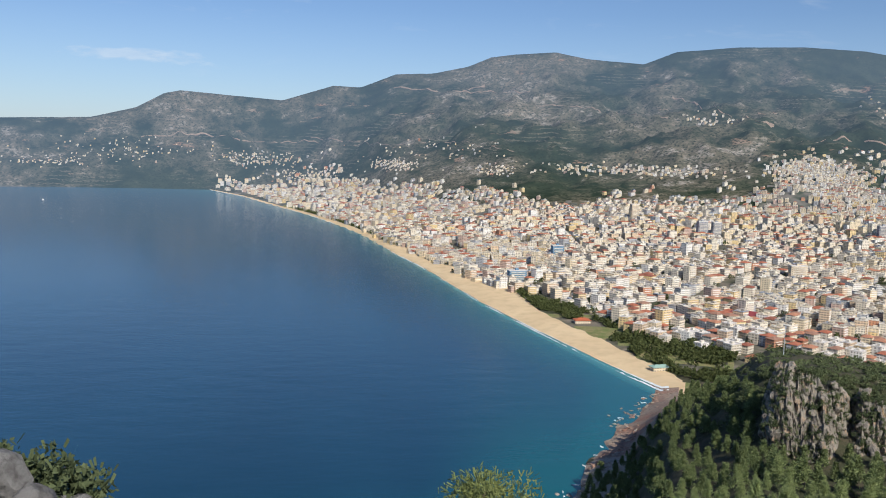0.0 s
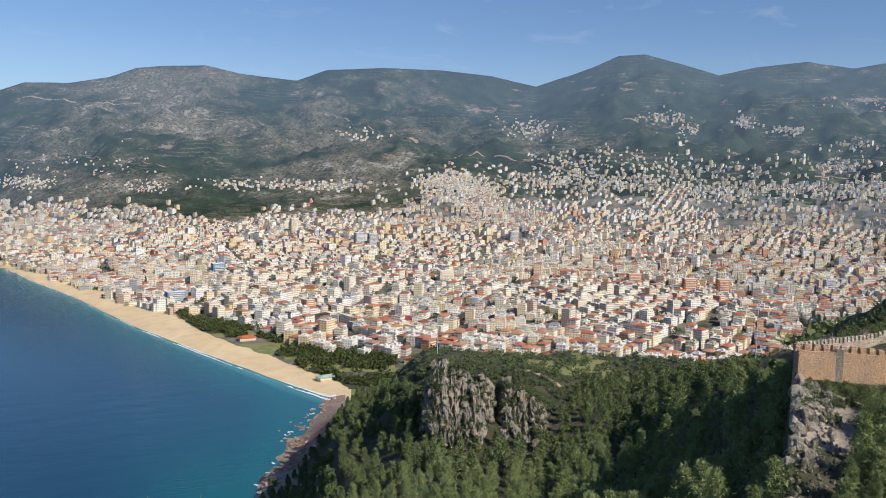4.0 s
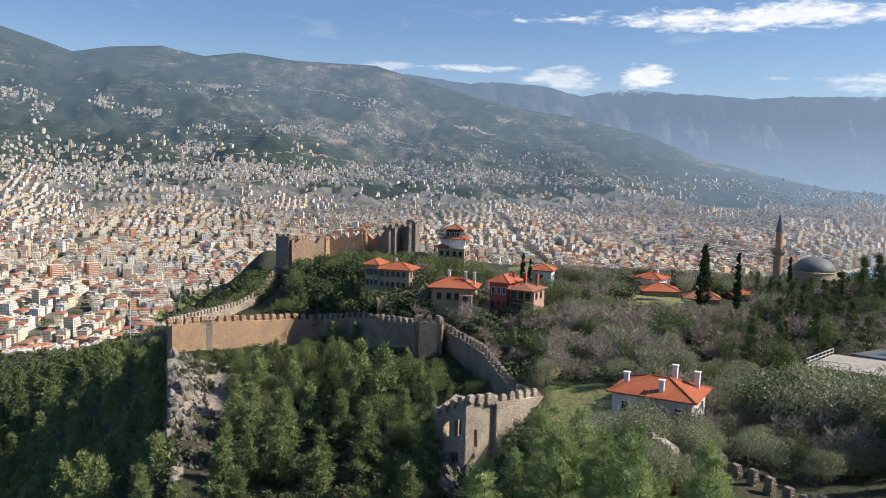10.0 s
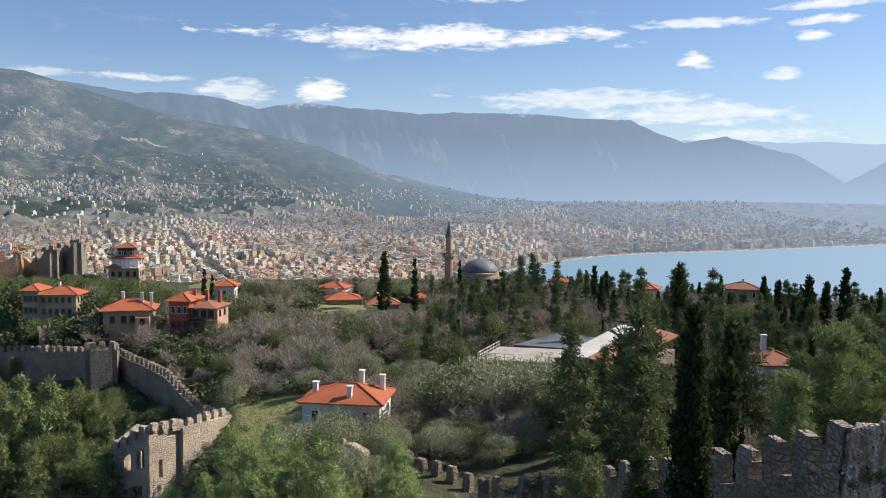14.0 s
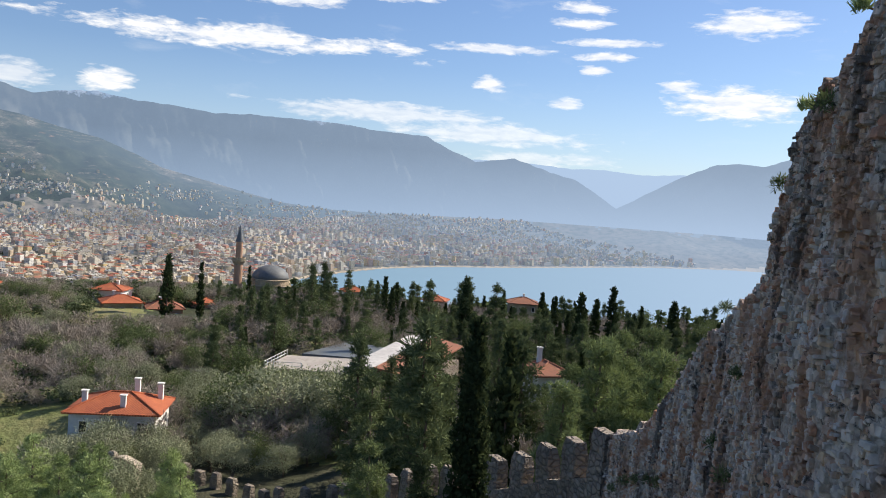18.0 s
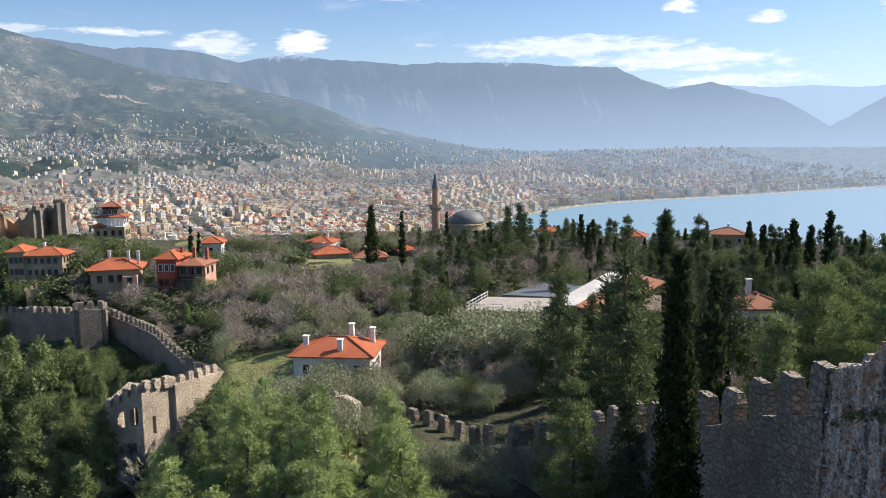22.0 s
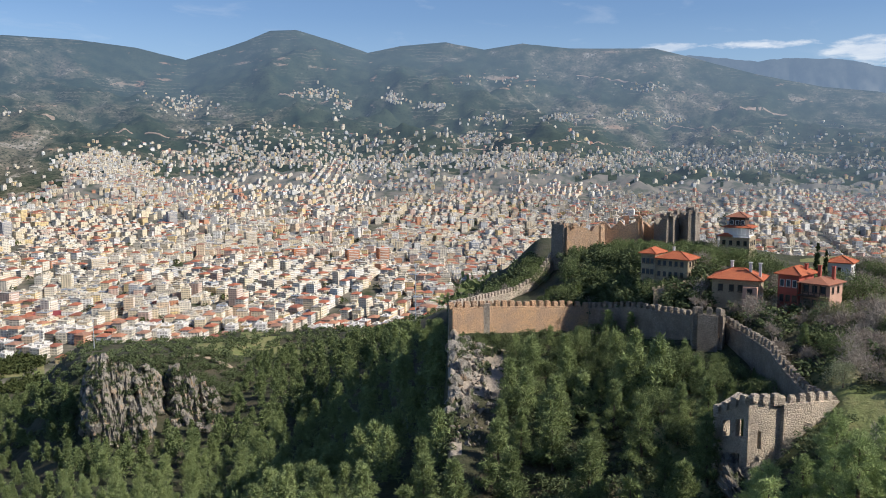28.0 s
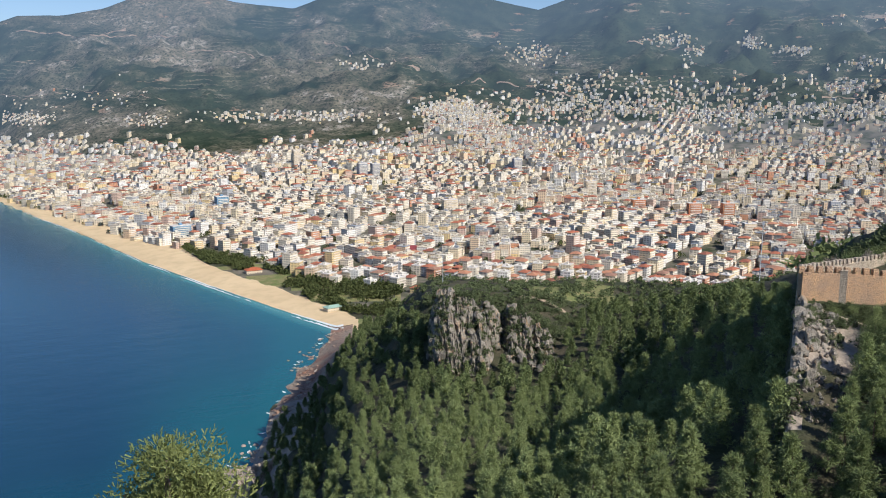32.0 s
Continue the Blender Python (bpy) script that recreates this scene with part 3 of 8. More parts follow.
ground.data.polygons.foreach_set("use_smooth", np.ones(len(ground.data.polygons), dtype=bool))

# the sea
WA = np.concatenate([np.arange(-170, -30, 4.0), np.arange(-30, 150, 0.5), np.arange(150, 190.1, 4.0)])
WR = np.concatenate([np.geomspace(150, 900, 60), np.linspace(920, 4750, 130)])
WGA, WGR = np.meshgrid(WA, WR)
off = shore(wrap(WGA)) - WGR
near_rock = np.where(wrap(WGA) < 30, hill_height(wrap(WGA), WGR), -12)
shallow = np.maximum(np.exp(-np.maximum(off, 0) / (40 + 0.10 * WGR)), 0.6 * smooth((near_rock + 14) / 12) * (WGR < 850))
shallow = np.where(wrap(WGA) > 60, 0.35 + 0.3 * np.exp(-np.maximum(off, 0) / 200), shallow)
SEA_PTS = np.stack([WGR * np.sin(np.radians(WGA)), WGR * np.cos(np.radians(WGA)), sea_level(WGR) - 90 * smooth((-off - 15) / 120)], -1)
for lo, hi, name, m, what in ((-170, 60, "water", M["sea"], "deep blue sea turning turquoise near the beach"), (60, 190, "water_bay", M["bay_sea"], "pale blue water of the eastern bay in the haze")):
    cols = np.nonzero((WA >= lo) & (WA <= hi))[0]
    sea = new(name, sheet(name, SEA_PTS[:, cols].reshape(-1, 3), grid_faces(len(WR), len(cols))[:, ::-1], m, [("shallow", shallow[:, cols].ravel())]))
    tagged(sea, what, "sea", kind="structure")


def far_range(name, profile, r, material, label, base=-4.0, depth=420.0, seed=1):
    """A distant mountain range behind the main ridge, with relief on its face."""
    az = np.arange(profile[0][0], profile[-1][0] + 0.01, 0.12)
    top = np.interp(az, [p[0] for p in profile], [p[1] for p in profile])
    k = np.linspace(0, 1, 48)[:, None]
    el = base + (top[None, :] - base) * k
    rough = fbm(az[None, :] / 1.6 + 1.5 * k, k * 3 + 0 * az, 6, seed, True)
    dist = r + depth * (k - 0.5) + (rough - 0.5) * depth * 0.55 * np.sin(np.pi * k)
    el = el + (fbm(az / 0.5, 0 * az, 3, seed + 3) - 0.5)[None, :] * 0.12 * k
    z = 220 + dist * np.tan(np.radians(el))
    a = np.radians(az)[None, :] + 0 * k
    ob = new(name, sheet(name, np.stack([dist * np.sin(a), dist * np.cos(a), z], -1).reshape(-1, 3), grid_faces(len(k), len(az))[:, ::-1], material))
    ob.data.polygons.foreach_set("use_smooth", np.ones(len(ob.data.polygons), dtype=bool))
    return tagged(ob, label, "mountain range", kind="structure")


FAR = [(62, 6.2), (69.2, 6.38), (73.4, 5.86), (75, 6.0), (78.4, 5.78), (81, 5.1), (82.6, 5.45), (84.4, 5.62), (86.6, 5.33), (89.5, 5.2), (91.8, 4.95), (94.1, 5.1), (99.8, 5.0), (102.5, 4.7), (106, 4.55), (107.5, 3.78),
       (109.4, 3.07), (112, 3.44), (114.5, 2.66), (116.3, 2.22), (118.1, 1.13), (119.2, 0.4), (121, -1.0), (124, -2.5)]
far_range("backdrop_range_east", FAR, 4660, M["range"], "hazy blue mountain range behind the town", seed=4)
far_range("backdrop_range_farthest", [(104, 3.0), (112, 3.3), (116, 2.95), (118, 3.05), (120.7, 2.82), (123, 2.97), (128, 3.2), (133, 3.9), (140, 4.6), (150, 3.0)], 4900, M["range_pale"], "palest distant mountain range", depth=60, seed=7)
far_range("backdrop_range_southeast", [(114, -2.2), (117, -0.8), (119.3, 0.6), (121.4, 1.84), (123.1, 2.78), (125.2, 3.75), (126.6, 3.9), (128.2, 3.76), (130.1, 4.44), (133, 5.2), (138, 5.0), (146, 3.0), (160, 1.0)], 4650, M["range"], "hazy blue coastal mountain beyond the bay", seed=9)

# ---- the town ----


def wall_paint(n, pos, single=False):
    """Painted plaster in the town's pale colours, one for each building, with rows of windows."""
    r = n.add("ShaderNodeObjectInfo").outputs["Random"] if single else n.add("ShaderNodeNewGeometry").outputs["Random Per Island"]
    c = n.ramp(r, [(0.0, (0.76, 0.64, 0.44)), (0.22, (0.77, 0.70, 0.57)), (0.42, (0.70, 0.53, 0.36)), (0.50, (0.60, 0.43, 0.34)), (0.56, (0.80, 0.77, 0.71)),
                   (0.72, (0.74, 0.56, 0.28)), (0.79, (0.42, 0.43, 0.44)), (0.86, (0.60, 0.29, 0.16)), (0.885, (0.74, 0.66, 0.52))], True)
    u, v, _ = n.split(n.add("ShaderNodeTexCoord").outputs["UV"])
    u = n.math("ADD", u, n.math("MULTIPLY", r, 37.0))
    pitch = n.span(n.math("FRACT", n.math("MULTIPLY", r, 7.3)), 0.0, 1.0, 2.6, 5.2)
    row, col = n.math("FRACT", n.math("DIVIDE", v, 3.0)), n.math("FRACT", n.math("DIVIDE", u, pitch))
    cell = n.join(n.math("FLOOR", n.math("DIVIDE", u, pitch)), n.math("FLOOR", n.math("DIVIDE", v, 3.0)), n.math("MULTIPLY", r, 91.0))
    odd = n.add("ShaderNodeTexWhiteNoise")
    n.put(cell, odd.inputs["Vector"])
    wide = n.span(n.math("FRACT", n.math("MULTIPLY", r, 13.7)), 0.0, 1.0, 0.12, 0.4)
    win = n.math("MULTIPLY", n.math("MULTIPLY", n.math("GREATER_THAN", row, 0.28), n.math("LESS_THAN", row, 0.84)),
                 n.math("MULTIPLY", n.math("GREATER_THAN", col, wide), n.math("LESS_THAN", col, 0.88)))
    win = n.math("MULTIPLY", win, n.span(odd.outputs["Value"], 0.0, 1.0, 0.45, 1.0))
    c = n.mix(n.math("MULTIPLY", n.span(n.noise(pos, 0.25, 4.0), 0.4, 0.75), 0.3), c, (0.34, 0.30, 0.26))
    return n.mix(n.math("MULTIPLY", win, 0.85), c, n.mix(odd.outputs["Value"], (0.03, 0.032, 0.038), (0.16, 0.14, 0.12)))


M["plaster"] = surface("town_plaster", wall_paint, 0.85)
TILED = [(0.0, (0.40, 0.14, 0.08)), (0.35, (0.30, 0.11, 0.07)), (0.6, (0.46, 0.22, 0.13)), (0.85, (0.34, 0.19, 0.13))]
ROOFS = [(0.0, (0.64, 0.56, 0.43)), (0.3, (0.42, 0.38, 0.33)), (0.5, (0.72, 0.67, 0.57)), (0.75, (0.50, 0.44, 0.35)), (0.93, (0.30, 0.33, 0.37))]
M["plaster_single"] = surface("house_plaster", lambda n, p: wall_paint(n, p, True), 0.85)
M["roofs"] = surface("town_roofs", varied(ROOFS, 0.3, 0.5, True, True), 0.9)
M["tile_roofs"] = surface("town_tile_roofs", varied(TILED, 0.3, 0.4, True, True), 0.9)
# far walls and roofs carry the painted haze emission as well
M["far_plaster"] = distant("hazed_town_plaster", wall_paint, lambda n, pos, az: n.math("MULTIPLY", town_haze_paint(n, pos, az), 0.55))
M["far_roofs"] = distant("hazed_town_roofs", varied(ROOFS, 0.3, 0.4, True, True), lambda n, pos, az: n.math("MULTIPLY", town_haze_paint(n, pos, az), 0.55))
M["far_tile_roofs"] = distant("hazed_town_tile_roofs", varied(TILED, 0.3, 0.4, True, True), town_haze_paint)
M["roof_single"] = surface("house_roofs", varied(TILED, 0.3, 0.4, False, True), 0.9)
M["slab"] = surface("balcony_slab", varied([(0.0, (0.78, 0.75, 0.70)), (0.5, (0.70, 0.64, 0.55)), (0.8, (0.62, 0.52, 0.42))], 0.5, 0.25, True, True), 0.85)
M["canopy"] = leafy("town_trees", (0.03, 0.045, 0.018), (0.14, 0.155, 0.06), 0.02)

BOX_Q = np.array([[0, 1, 5, 4], [1, 2, 6, 5], [2, 3, 7, 6], [3, 0, 4, 7], [4, 5, 6, 7]])


class Boxes:
    """Many boxes, without undersides, gathered into one mesh with wall measures as UV."""

    def __init__(self):
        self.v, self.f, self.uv, self.n = [], [], [], 0

    def add(self, c, size, z0, z1, turn, top=1.0, lift=None):
        """c: (N, 2) centres; size: (N, 2); z0, z1: (N,); turn: (N,) radians; top: how wide the upper rim is."""
        c, size = np.asarray(c, float), np.asarray(size, float)
        z0, z1, turn = (np.broadcast_to(np.asarray(a, float), len(c)) for a in (z0, z1, turn))
        top = np.broadcast_to(np.asarray(top, float), len(c))
        sx = np.array([-1, 1, 1, -1]) * 0.5
        sy = np.array([-1, -1, 1, 1]) * 0.5
        out = np.zeros((len(c), 8, 3))
        for lo, k, z in ((0, np.ones(len(c)), z0), (4, top, z1)):
            x = sx[None, :] * (size[:, :1] * k[:, None])
            y = sy[None, :] * (size[:, 1:] * k[:, None])
            out[:, lo:lo + 4, 0] = c[:, :1] + x * np.cos(turn)[:, None] - y * np.sin(turn)[:, None]
            out[:, lo:lo + 4, 1] = c[:, 1:] + x * np.sin(turn)[:, None] + y * np.cos(turn)[:, None]
            out[:, lo:lo + 4, 2] = z[:, None]
        self.v.append(out.reshape(-1, 3))
        self.f.append((BOX_Q[None] + (self.n + 8 * np.arange(len(c)))[:, None, None]).reshape(-1, 4))
        uv = np.zeros((len(c), 5, 4, 2))
        h = z1 - z0
        for i in range(4):
            w = size[:, i % 2]
            uv[:, i, 1, 0], uv[:, i, 2, 0] = w, w
            uv[:, i, 2, 1], uv[:, i, 3, 1] = h, h
        self.uv.append(uv.reshape(-1, 2))
        self.n += 8 * len(c)

    def mesh(self, name, material):
        return sheet(name, np.concatenate(self.v), np.concatenate(self.f), material, uv=np.concatenate(self.uv))


rng = np.random.default_rng(5)


def town_lots():
    """Building plots on street grids that turn gently with the shore: centre, size, height, turn."""
    out = []
    step = 18.0
    g = np.arange(-3300, 5000, step)
    X, Y = np.meshgrid(g, g)
    ix, iy = np.meshgrid(np.arange(len(g)), np.arange(len(g)))
    X, Y = X.ravel(), Y.ravel()
    keep = (ix.ravel() % 6 != 0) & (iy.ravel() % 9 != 0)
    X, Y = X[keep], Y[keep]
    turn = radians(24)
    x, y = X * math.cos(turn) - Y * math.sin(turn), X * math.sin(turn) + Y * math.cos(turn)
    # the streets wind
    x, y = x + (fbm(x / 380, y / 380, 3, 71) - 0.45) * 260, y + (fbm(x / 380, y / 380, 3, 81) - 0.45) * 260
    x, y = x + rng.uniform(-2.5, 2.5, len(x)), y + rng.uniform(-2.5, 2.5, len(x))
    az, r = np.degrees(np.arctan2(x, y)), np.hypot(x, y)
    d = r - shore(az)
    park = np.interp(az, [-30, -5, 5, 14, 24, 30], [70, 70, 95, 190, 170, 60])
    foot = np.maximum(np.clip(shore(az) + 1250, 2250, 3850), np.where(az > 85, shore(az) + 900, 0))
    reach = np.interp(az, [14, 27, 30, 36, 60, 90, 104, 130], [120, 200, 480, 560, 620, 620, 900, 700])
    density = np.interp((r - foot) / reach, [-0.9, 0.45, 0.85, 1.2, 2.0], [1.0, 0.9, 0.42, 0.12, 0.0])
    density *= np.where(az < 4, np.interp(az, [-22, -12, 0, 4], [0.16, 0.3, 0.65, 1.0]), 1.0) * np.interp(az, [95, 112, 130], [1.0, 0.75, 0.55])
    lumps = fbm(x / 210, y / 210, 3, 31)
    density = np.where(r > foot + 0.6 * reach, density * np.where(lumps > 0.48, 1.9, 0.4), density)
    ok = (az > -24) & (az < 136) & (r > 905) & (r < 4440) & (d > park) & (rng.random(len(x)) < density * 0.97) & (fbm(x / 130, y / 130, 3, 91) > 0.2)
    # open ground where the castle hill comes down
    ok &= r > np.interp(az, [20, 26, 40, 60, 90], [880, 905, 925, 920, 920])
    x, y, az, r = x[ok], y[ok], az[ok], r[ok]
    n = len(x)
    size = np.stack([rng.uniform(12.0, 20.5, n), rng.uniform(11.0, 15.5, n)], 1) * np.interp(r, [2600, 4400], [1.0, 0.85])[:, None]
    tall = rng.random(n)
    floors = np.where(tall < 0.12, rng.integers(2, 4, n), np.where(tall < 0.92, rng.integers(3, 6, n), rng.integers(6, 9, n)))
    floors = np.where((az > 96) & (rng.random(n) < 0.4), floors + rng.integers(2, 6, n), floors)
    near = r < 1060
    slope = r > np.clip(shore(az) + 1150, 2200, 3900)
    floors = np.where(slope, np.minimum(floors, rng.integers(2, 5, n)), floors)
    size = np.where(slope[:, None], size * 0.72, size)
    floors = np.where(near, rng.integers(2, 5, n), floors)
    return x, y, az, r, size, floors * 3.0, turn + (fbm(x / 330, y / 330, 2, 51) - 0.37) * 2.6 + rng.choice([0, 0.1, -0.12], n)


TX, TY, TAZ, TR, TS, TH, TT = town_lots()
TZ = ground_height(TAZ, TR) - 1.0
hip = rng.random(len(TX)) < np.where(TR < 1150, 0.55, 0.24)


def far_town(name, pick, fine, label, hazy=False):
    body, roof, tiled, slabs = Boxes(), Boxes(), Boxes(), Boxes()
    i = np.nonzero(pick)[0]
    c = np.stack([TX[i], TY[i]], 1)
    body.add(c, TS[i], TZ[i] - np.where(TR[i] > 2200, 9.0, 1.0), TZ[i] + TH[i] + 1, TT[i])
    j = i[hip[i]]
    tiled.add(np.stack([TX[j], TY[j]], 1), TS[j] + 1.0, TZ[j] + TH[j] + 1.0, TZ[j] + TH[j] + 3.2, TT[j], 0.25)
    # lower wings and set-back top floors
    w = i[rng.random(len(i)) < 0.5]
    side = rng.choice([-1, 1], len(w)) * TS[w, 0] * 0.5
    wing = np.stack([TX[w] + side * np.cos(TT[w]), TY[w] + side * np.sin(TT[w])], 1)
    body.add(wing, TS[w] * 0.7, TZ[w] - np.where(TR[w] > 2200, 9.0, 1.0), TZ[w] + TH[w] * 0.7, TT[w])
    roof.add(wing, TS[w] * 0.7 + 0.2, TZ[w] + TH[w] * 0.7, TZ[w] + TH[w] * 0.7 + 0.5, TT[w])
    j = i[~hip[i]]
    roof.add(np.stack([TX[j], TY[j]], 1), TS[j] + 0.3, TZ[j] + TH[j] + 1.0, TZ[j] + TH[j] + 1.6, TT[j])
    roof.add(np.stack([TX[j] + 2, TY[j] - 1], 1), TS[j] * 0.35, TZ[j] + TH[j] + 1.4, TZ[j] + TH[j] + 4.0, TT[j])
    if fine:
        for q in range(6):
            o = rng.uniform(-0.38, 0.38, (len(j), 2)) * TS[j]
            roof.add(np.stack([TX[j], TY[j]], 1) + o, np.full((len(j), 2), (1.6, 1.2)) * rng.uniform(0.7, 1.6, (len(j), 1)), TZ[j] + TH[j] + 1.5, TZ[j] + TH[j] + 1.5 + rng.uniform(0.6, 2.0, len(j)), TT[j])
        for f in range(1, 8):
            j = i[TH[i] > f * 3 + 0.5]
            slabs.add(np.stack([TX[j], TY[j]], 1), TS[j] * (0.72, 1.0) + (0.0, 1.9), TZ[j] + 1 + f * 3 - 0.1, TZ[j] + 1 + f * 3 + 0.75, TT[j])
    for b, part_name, m, what in ((body, "walls", M["far_plaster" if hazy else "plaster"], "walls with window rows"), (roof, "roofs", M["far_roofs" if hazy else "roofs"], "flat concrete roofs with tanks and stair heads"), (tiled, "tiled_roofs", M["far_tile_roofs" if hazy else "tile_roofs"], "hipped terracotta roofs"), (slabs, "balconies", M["slab"], "balcony parapets")):
        if b.n:
            ob = new(name + "_" + part_name, b.mesh(name, m))
            tagged(ob, label + ", " + what, "town buildings", kind="stuff")


order = np.argsort(np.where((TAZ > 3) & (TAZ < 58), TR, 1e9))[:200]
SINGLE = np.zeros(len(TX), bool)
SINGLE[order] = True
far_town("dense_town_blocks", (TR < 1700) & ~SINGLE, True, "pale plastered apartment blocks of the lower town")
far_town("distant_town_blocks", (TR >= 1700) & (TR < 2250), False, "distant pale apartment blocks")
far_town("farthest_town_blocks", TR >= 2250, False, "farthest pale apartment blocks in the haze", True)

# ---- builders ----


class Solid:
    """Gathers boxes, prisms and turned shapes into one mesh, in metres."""

    def __init__(self, m=None):
        self.v, self.f, self.m = [], [], m

    def put(self, verts, faces):
        k = len(self.v)
        self.v += [tuple(self.m @ Vector(p)) if self.m else tuple(p) for p in verts]
        self.f += [tuple(i + k for i in f) for f in faces]
        return self

    def box(self, x0, y0, z0, x1, y1, z1, taper=0.0):
        t = taper
        return self.put([(x0, y0, z0), (x1, y0, z0), (x1, y1, z0), (x0, y1, z0), (x0 + t, y0 + t, z1), (x1 - t, y0 + t, z1), (x1 - t, y1 - t, z1), (x0 + t, y1 - t, z1)],
                        [(3, 2, 1, 0), (0, 1, 5, 4), (1, 2, 6, 5), (2, 3, 7, 6), (3, 0, 4, 7), (4, 5, 6, 7)])

    def hip(self, x0, y0, x1, y1, z, h, thick=0.18):
        """A hipped roof with its ridge along the longer side."""
        w, d = x1 - x0, y1 - y0
        k = min(w, d) / 2
        a, b = ((x0 + k, (y0 + y1) / 2), (x1 - k, (y0 + y1) / 2)) if w >= d else (((x0 + x1) / 2, y0 + k), ((x0 + x1) / 2, y1 - k))
        v = [(x0, y0, z), (x1, y0, z), (x1, y1, z), (x0, y1, z), (x0, y0, z + thick), (x1, y0, z + thick), (x1, y1, z + thick), (x0, y1, z + thick), (*a, z + h), (*b, z + h)]
        f = [(3, 2, 1, 0), (0, 1, 5, 4), (1, 2, 6, 5), (2, 3, 7, 6), (3, 0, 4, 7)]
        f += [(4, 5, 9, 8), (5, 6, 9), (6, 7, 8, 9), (7, 4, 8)] if w >= d else [(4, 5, 8), (5, 6, 9, 8), (6, 7, 9), (7, 4, 8, 9)]
        return self.put(v, f)

    def turned(self, x, y, profile, n=16):
        """A turned shape: profile of (radius, z) from the bottom up."""
        v, f = [], []
        for r, z in profile:
            v += [(x + r * math.cos(2 * math.pi * i / n), y + r * math.sin(2 * math.pi * i / n), z) for i in range(n)]
        for k in range(len(profile) - 1):
            f += [(k * n + i, k * n + (i + 1) % n, (k + 1) * n + (i + 1) % n, (k + 1) * n + i) for i in range(n)]
        f += [tuple(range(n))[::-1], tuple((len(profile) - 1) * n + i for i in range(n))]
        return self.put(v, f)

    def prism(self, outline, z0, z1):
        n = len(outline)
        v = [(*p, z0) for p in outline] + [(*p, z1) for p in outline]
        return self.put(v, [tuple(range(n))[::-1], tuple(range(n, 2 * n))] + [(i, (i + 1) % n, n + (i + 1) % n, n + i) for i in range(n)])

    def mesh(self, name, material, smooth_faces=False):
        me = bpy.data.meshes.new(name)
        me.from_pydata(self.v, [], self.f)
        bm = bmesh.new()
        bm.from_mesh(me)
        bmesh.ops.recalc_face_normals(bm, faces=bm.faces)
        bm.to_mesh(me)
        bm.free()
        me.materials.append(material)
        if smooth_faces:
            me.polygons.foreach_set("use_smooth", np.ones(len(me.polygons), dtype=bool))
        return me


def part(name, made, material, parent, label="", at=None, smooth_faces=False):
    """Links a solid or mesh as one part under its thing or part."""
    me = made.mesh(name, material, smooth_faces) if isinstance(made, Solid) else made
    ob = new(name, me)
    ob.parent = parent
    if at is not None:
        ob.matrix_basis = at
    return tagged(ob, label)


def thing(name, m, label, category, group="", kind=""):
    ob = new(name)
    ob.matrix_basis = m
    ob.empty_display_size = 0.3
    return tagged(ob, label, category, group, kind)


def at_bearing(az, r, z, turn=0.0):
    """A pose at a bearing whose local -y side looks back at the viewer, turned further by turn degrees."""
    p = place(az, r, z)
    return pose(p.x, p.y, p.z, 0, 0, -az + turn)


# ---- materials of the castle quarter ----


def masonry(a, b, c, size=2.2):
    def build(n, pos):
        cell = n.voronoi(n.vec("MULTIPLY", pos, (1.0, 1.0, 1.6)), size, "Color")
        k = n.split(cell)[0]
        base = n.mix(k, a, b)
        base = n.mix(n.math("MULTIPLY", n.span(n.noise(pos, 0.35, 4.0), 0.4, 0.66), 0.6), base, c)
        edge = n.voronoi(n.vec("MULTIPLY", pos, (1.0, 1.0, 1.6)), size, "Distance", "DISTANCE_TO_EDGE")
        return n.mix(n.span(edge, 0.0, 0.07, 0.65, 0.0), base, (0.16, 0.13, 0.10))
    return build


def stone_relief(n, pos):
    e = n.voronoi(n.vec("MULTIPLY", pos, (1.0, 1.0, 1.6)), 2.2, "Distance", "DISTANCE_TO_EDGE")
    return n.math("ADD", n.span(e, 0.0, 0.15), n.noise(pos, 5.0, 4.0))


# castle stone in two tones: sun painted as ochre, shade as darker grey
M["sun_ochre_wall"] = surface("sun_ochre_masonry", masonry((0.68, 0.42, 0.24), (0.55, 0.36, 0.22), (0.42, 0.31, 0.23)), 0.95, stone_relief, bump_size=0.12)
M["shade_grey_wall"] = surface("shade_grey_masonry", masonry((0.42, 0.35, 0.275), (0.31, 0.26, 0.205), (0.2, 0.165, 0.135)), 0.95, stone_relief, bump_size=0.12)
M["pale_wall"] = surface("pale_ruin_masonry", masonry((0.70, 0.58, 0.44), (0.55, 0.46, 0.36), (0.3, 0.25, 0.2)), 0.95, stone_relief, bump_size=0.12)
M["house_stone"] = surface("house_stone", masonry((0.50, 0.40, 0.26), (0.42, 0.33, 0.22), (0.32, 0.25, 0.17), 3.0), 0.9, stone_relief, bump_size=0.05)
M["tiles"] = surface("roof_tiles", two_scale((0.52, 0.155, 0.065), (0.44, 0.12, 0.055), (0.27, 0.085, 0.05), 0.5, 4.0, 0.5), 0.85,
                     lambda n, p: n.math("SINE", n.math("MULTIPLY", n.math("ADD", n.split(p)[0], n.split(p)[1]), 18.0)), bump_size=0.03)
M["old_tiles"] = surface("weathered_tiles", two_scale((0.38, 0.15, 0.085), (0.30, 0.13, 0.08), (0.17, 0.1, 0.07), 0.6, 4.0, 0.6), 0.9)
M["red_paint"] = surface("red_plaster", two_scale((0.42, 0.11, 0.075), (0.36, 0.09, 0.06), (0.25, 0.09, 0.07), 0.5, 3.0, 0.4), 0.85)
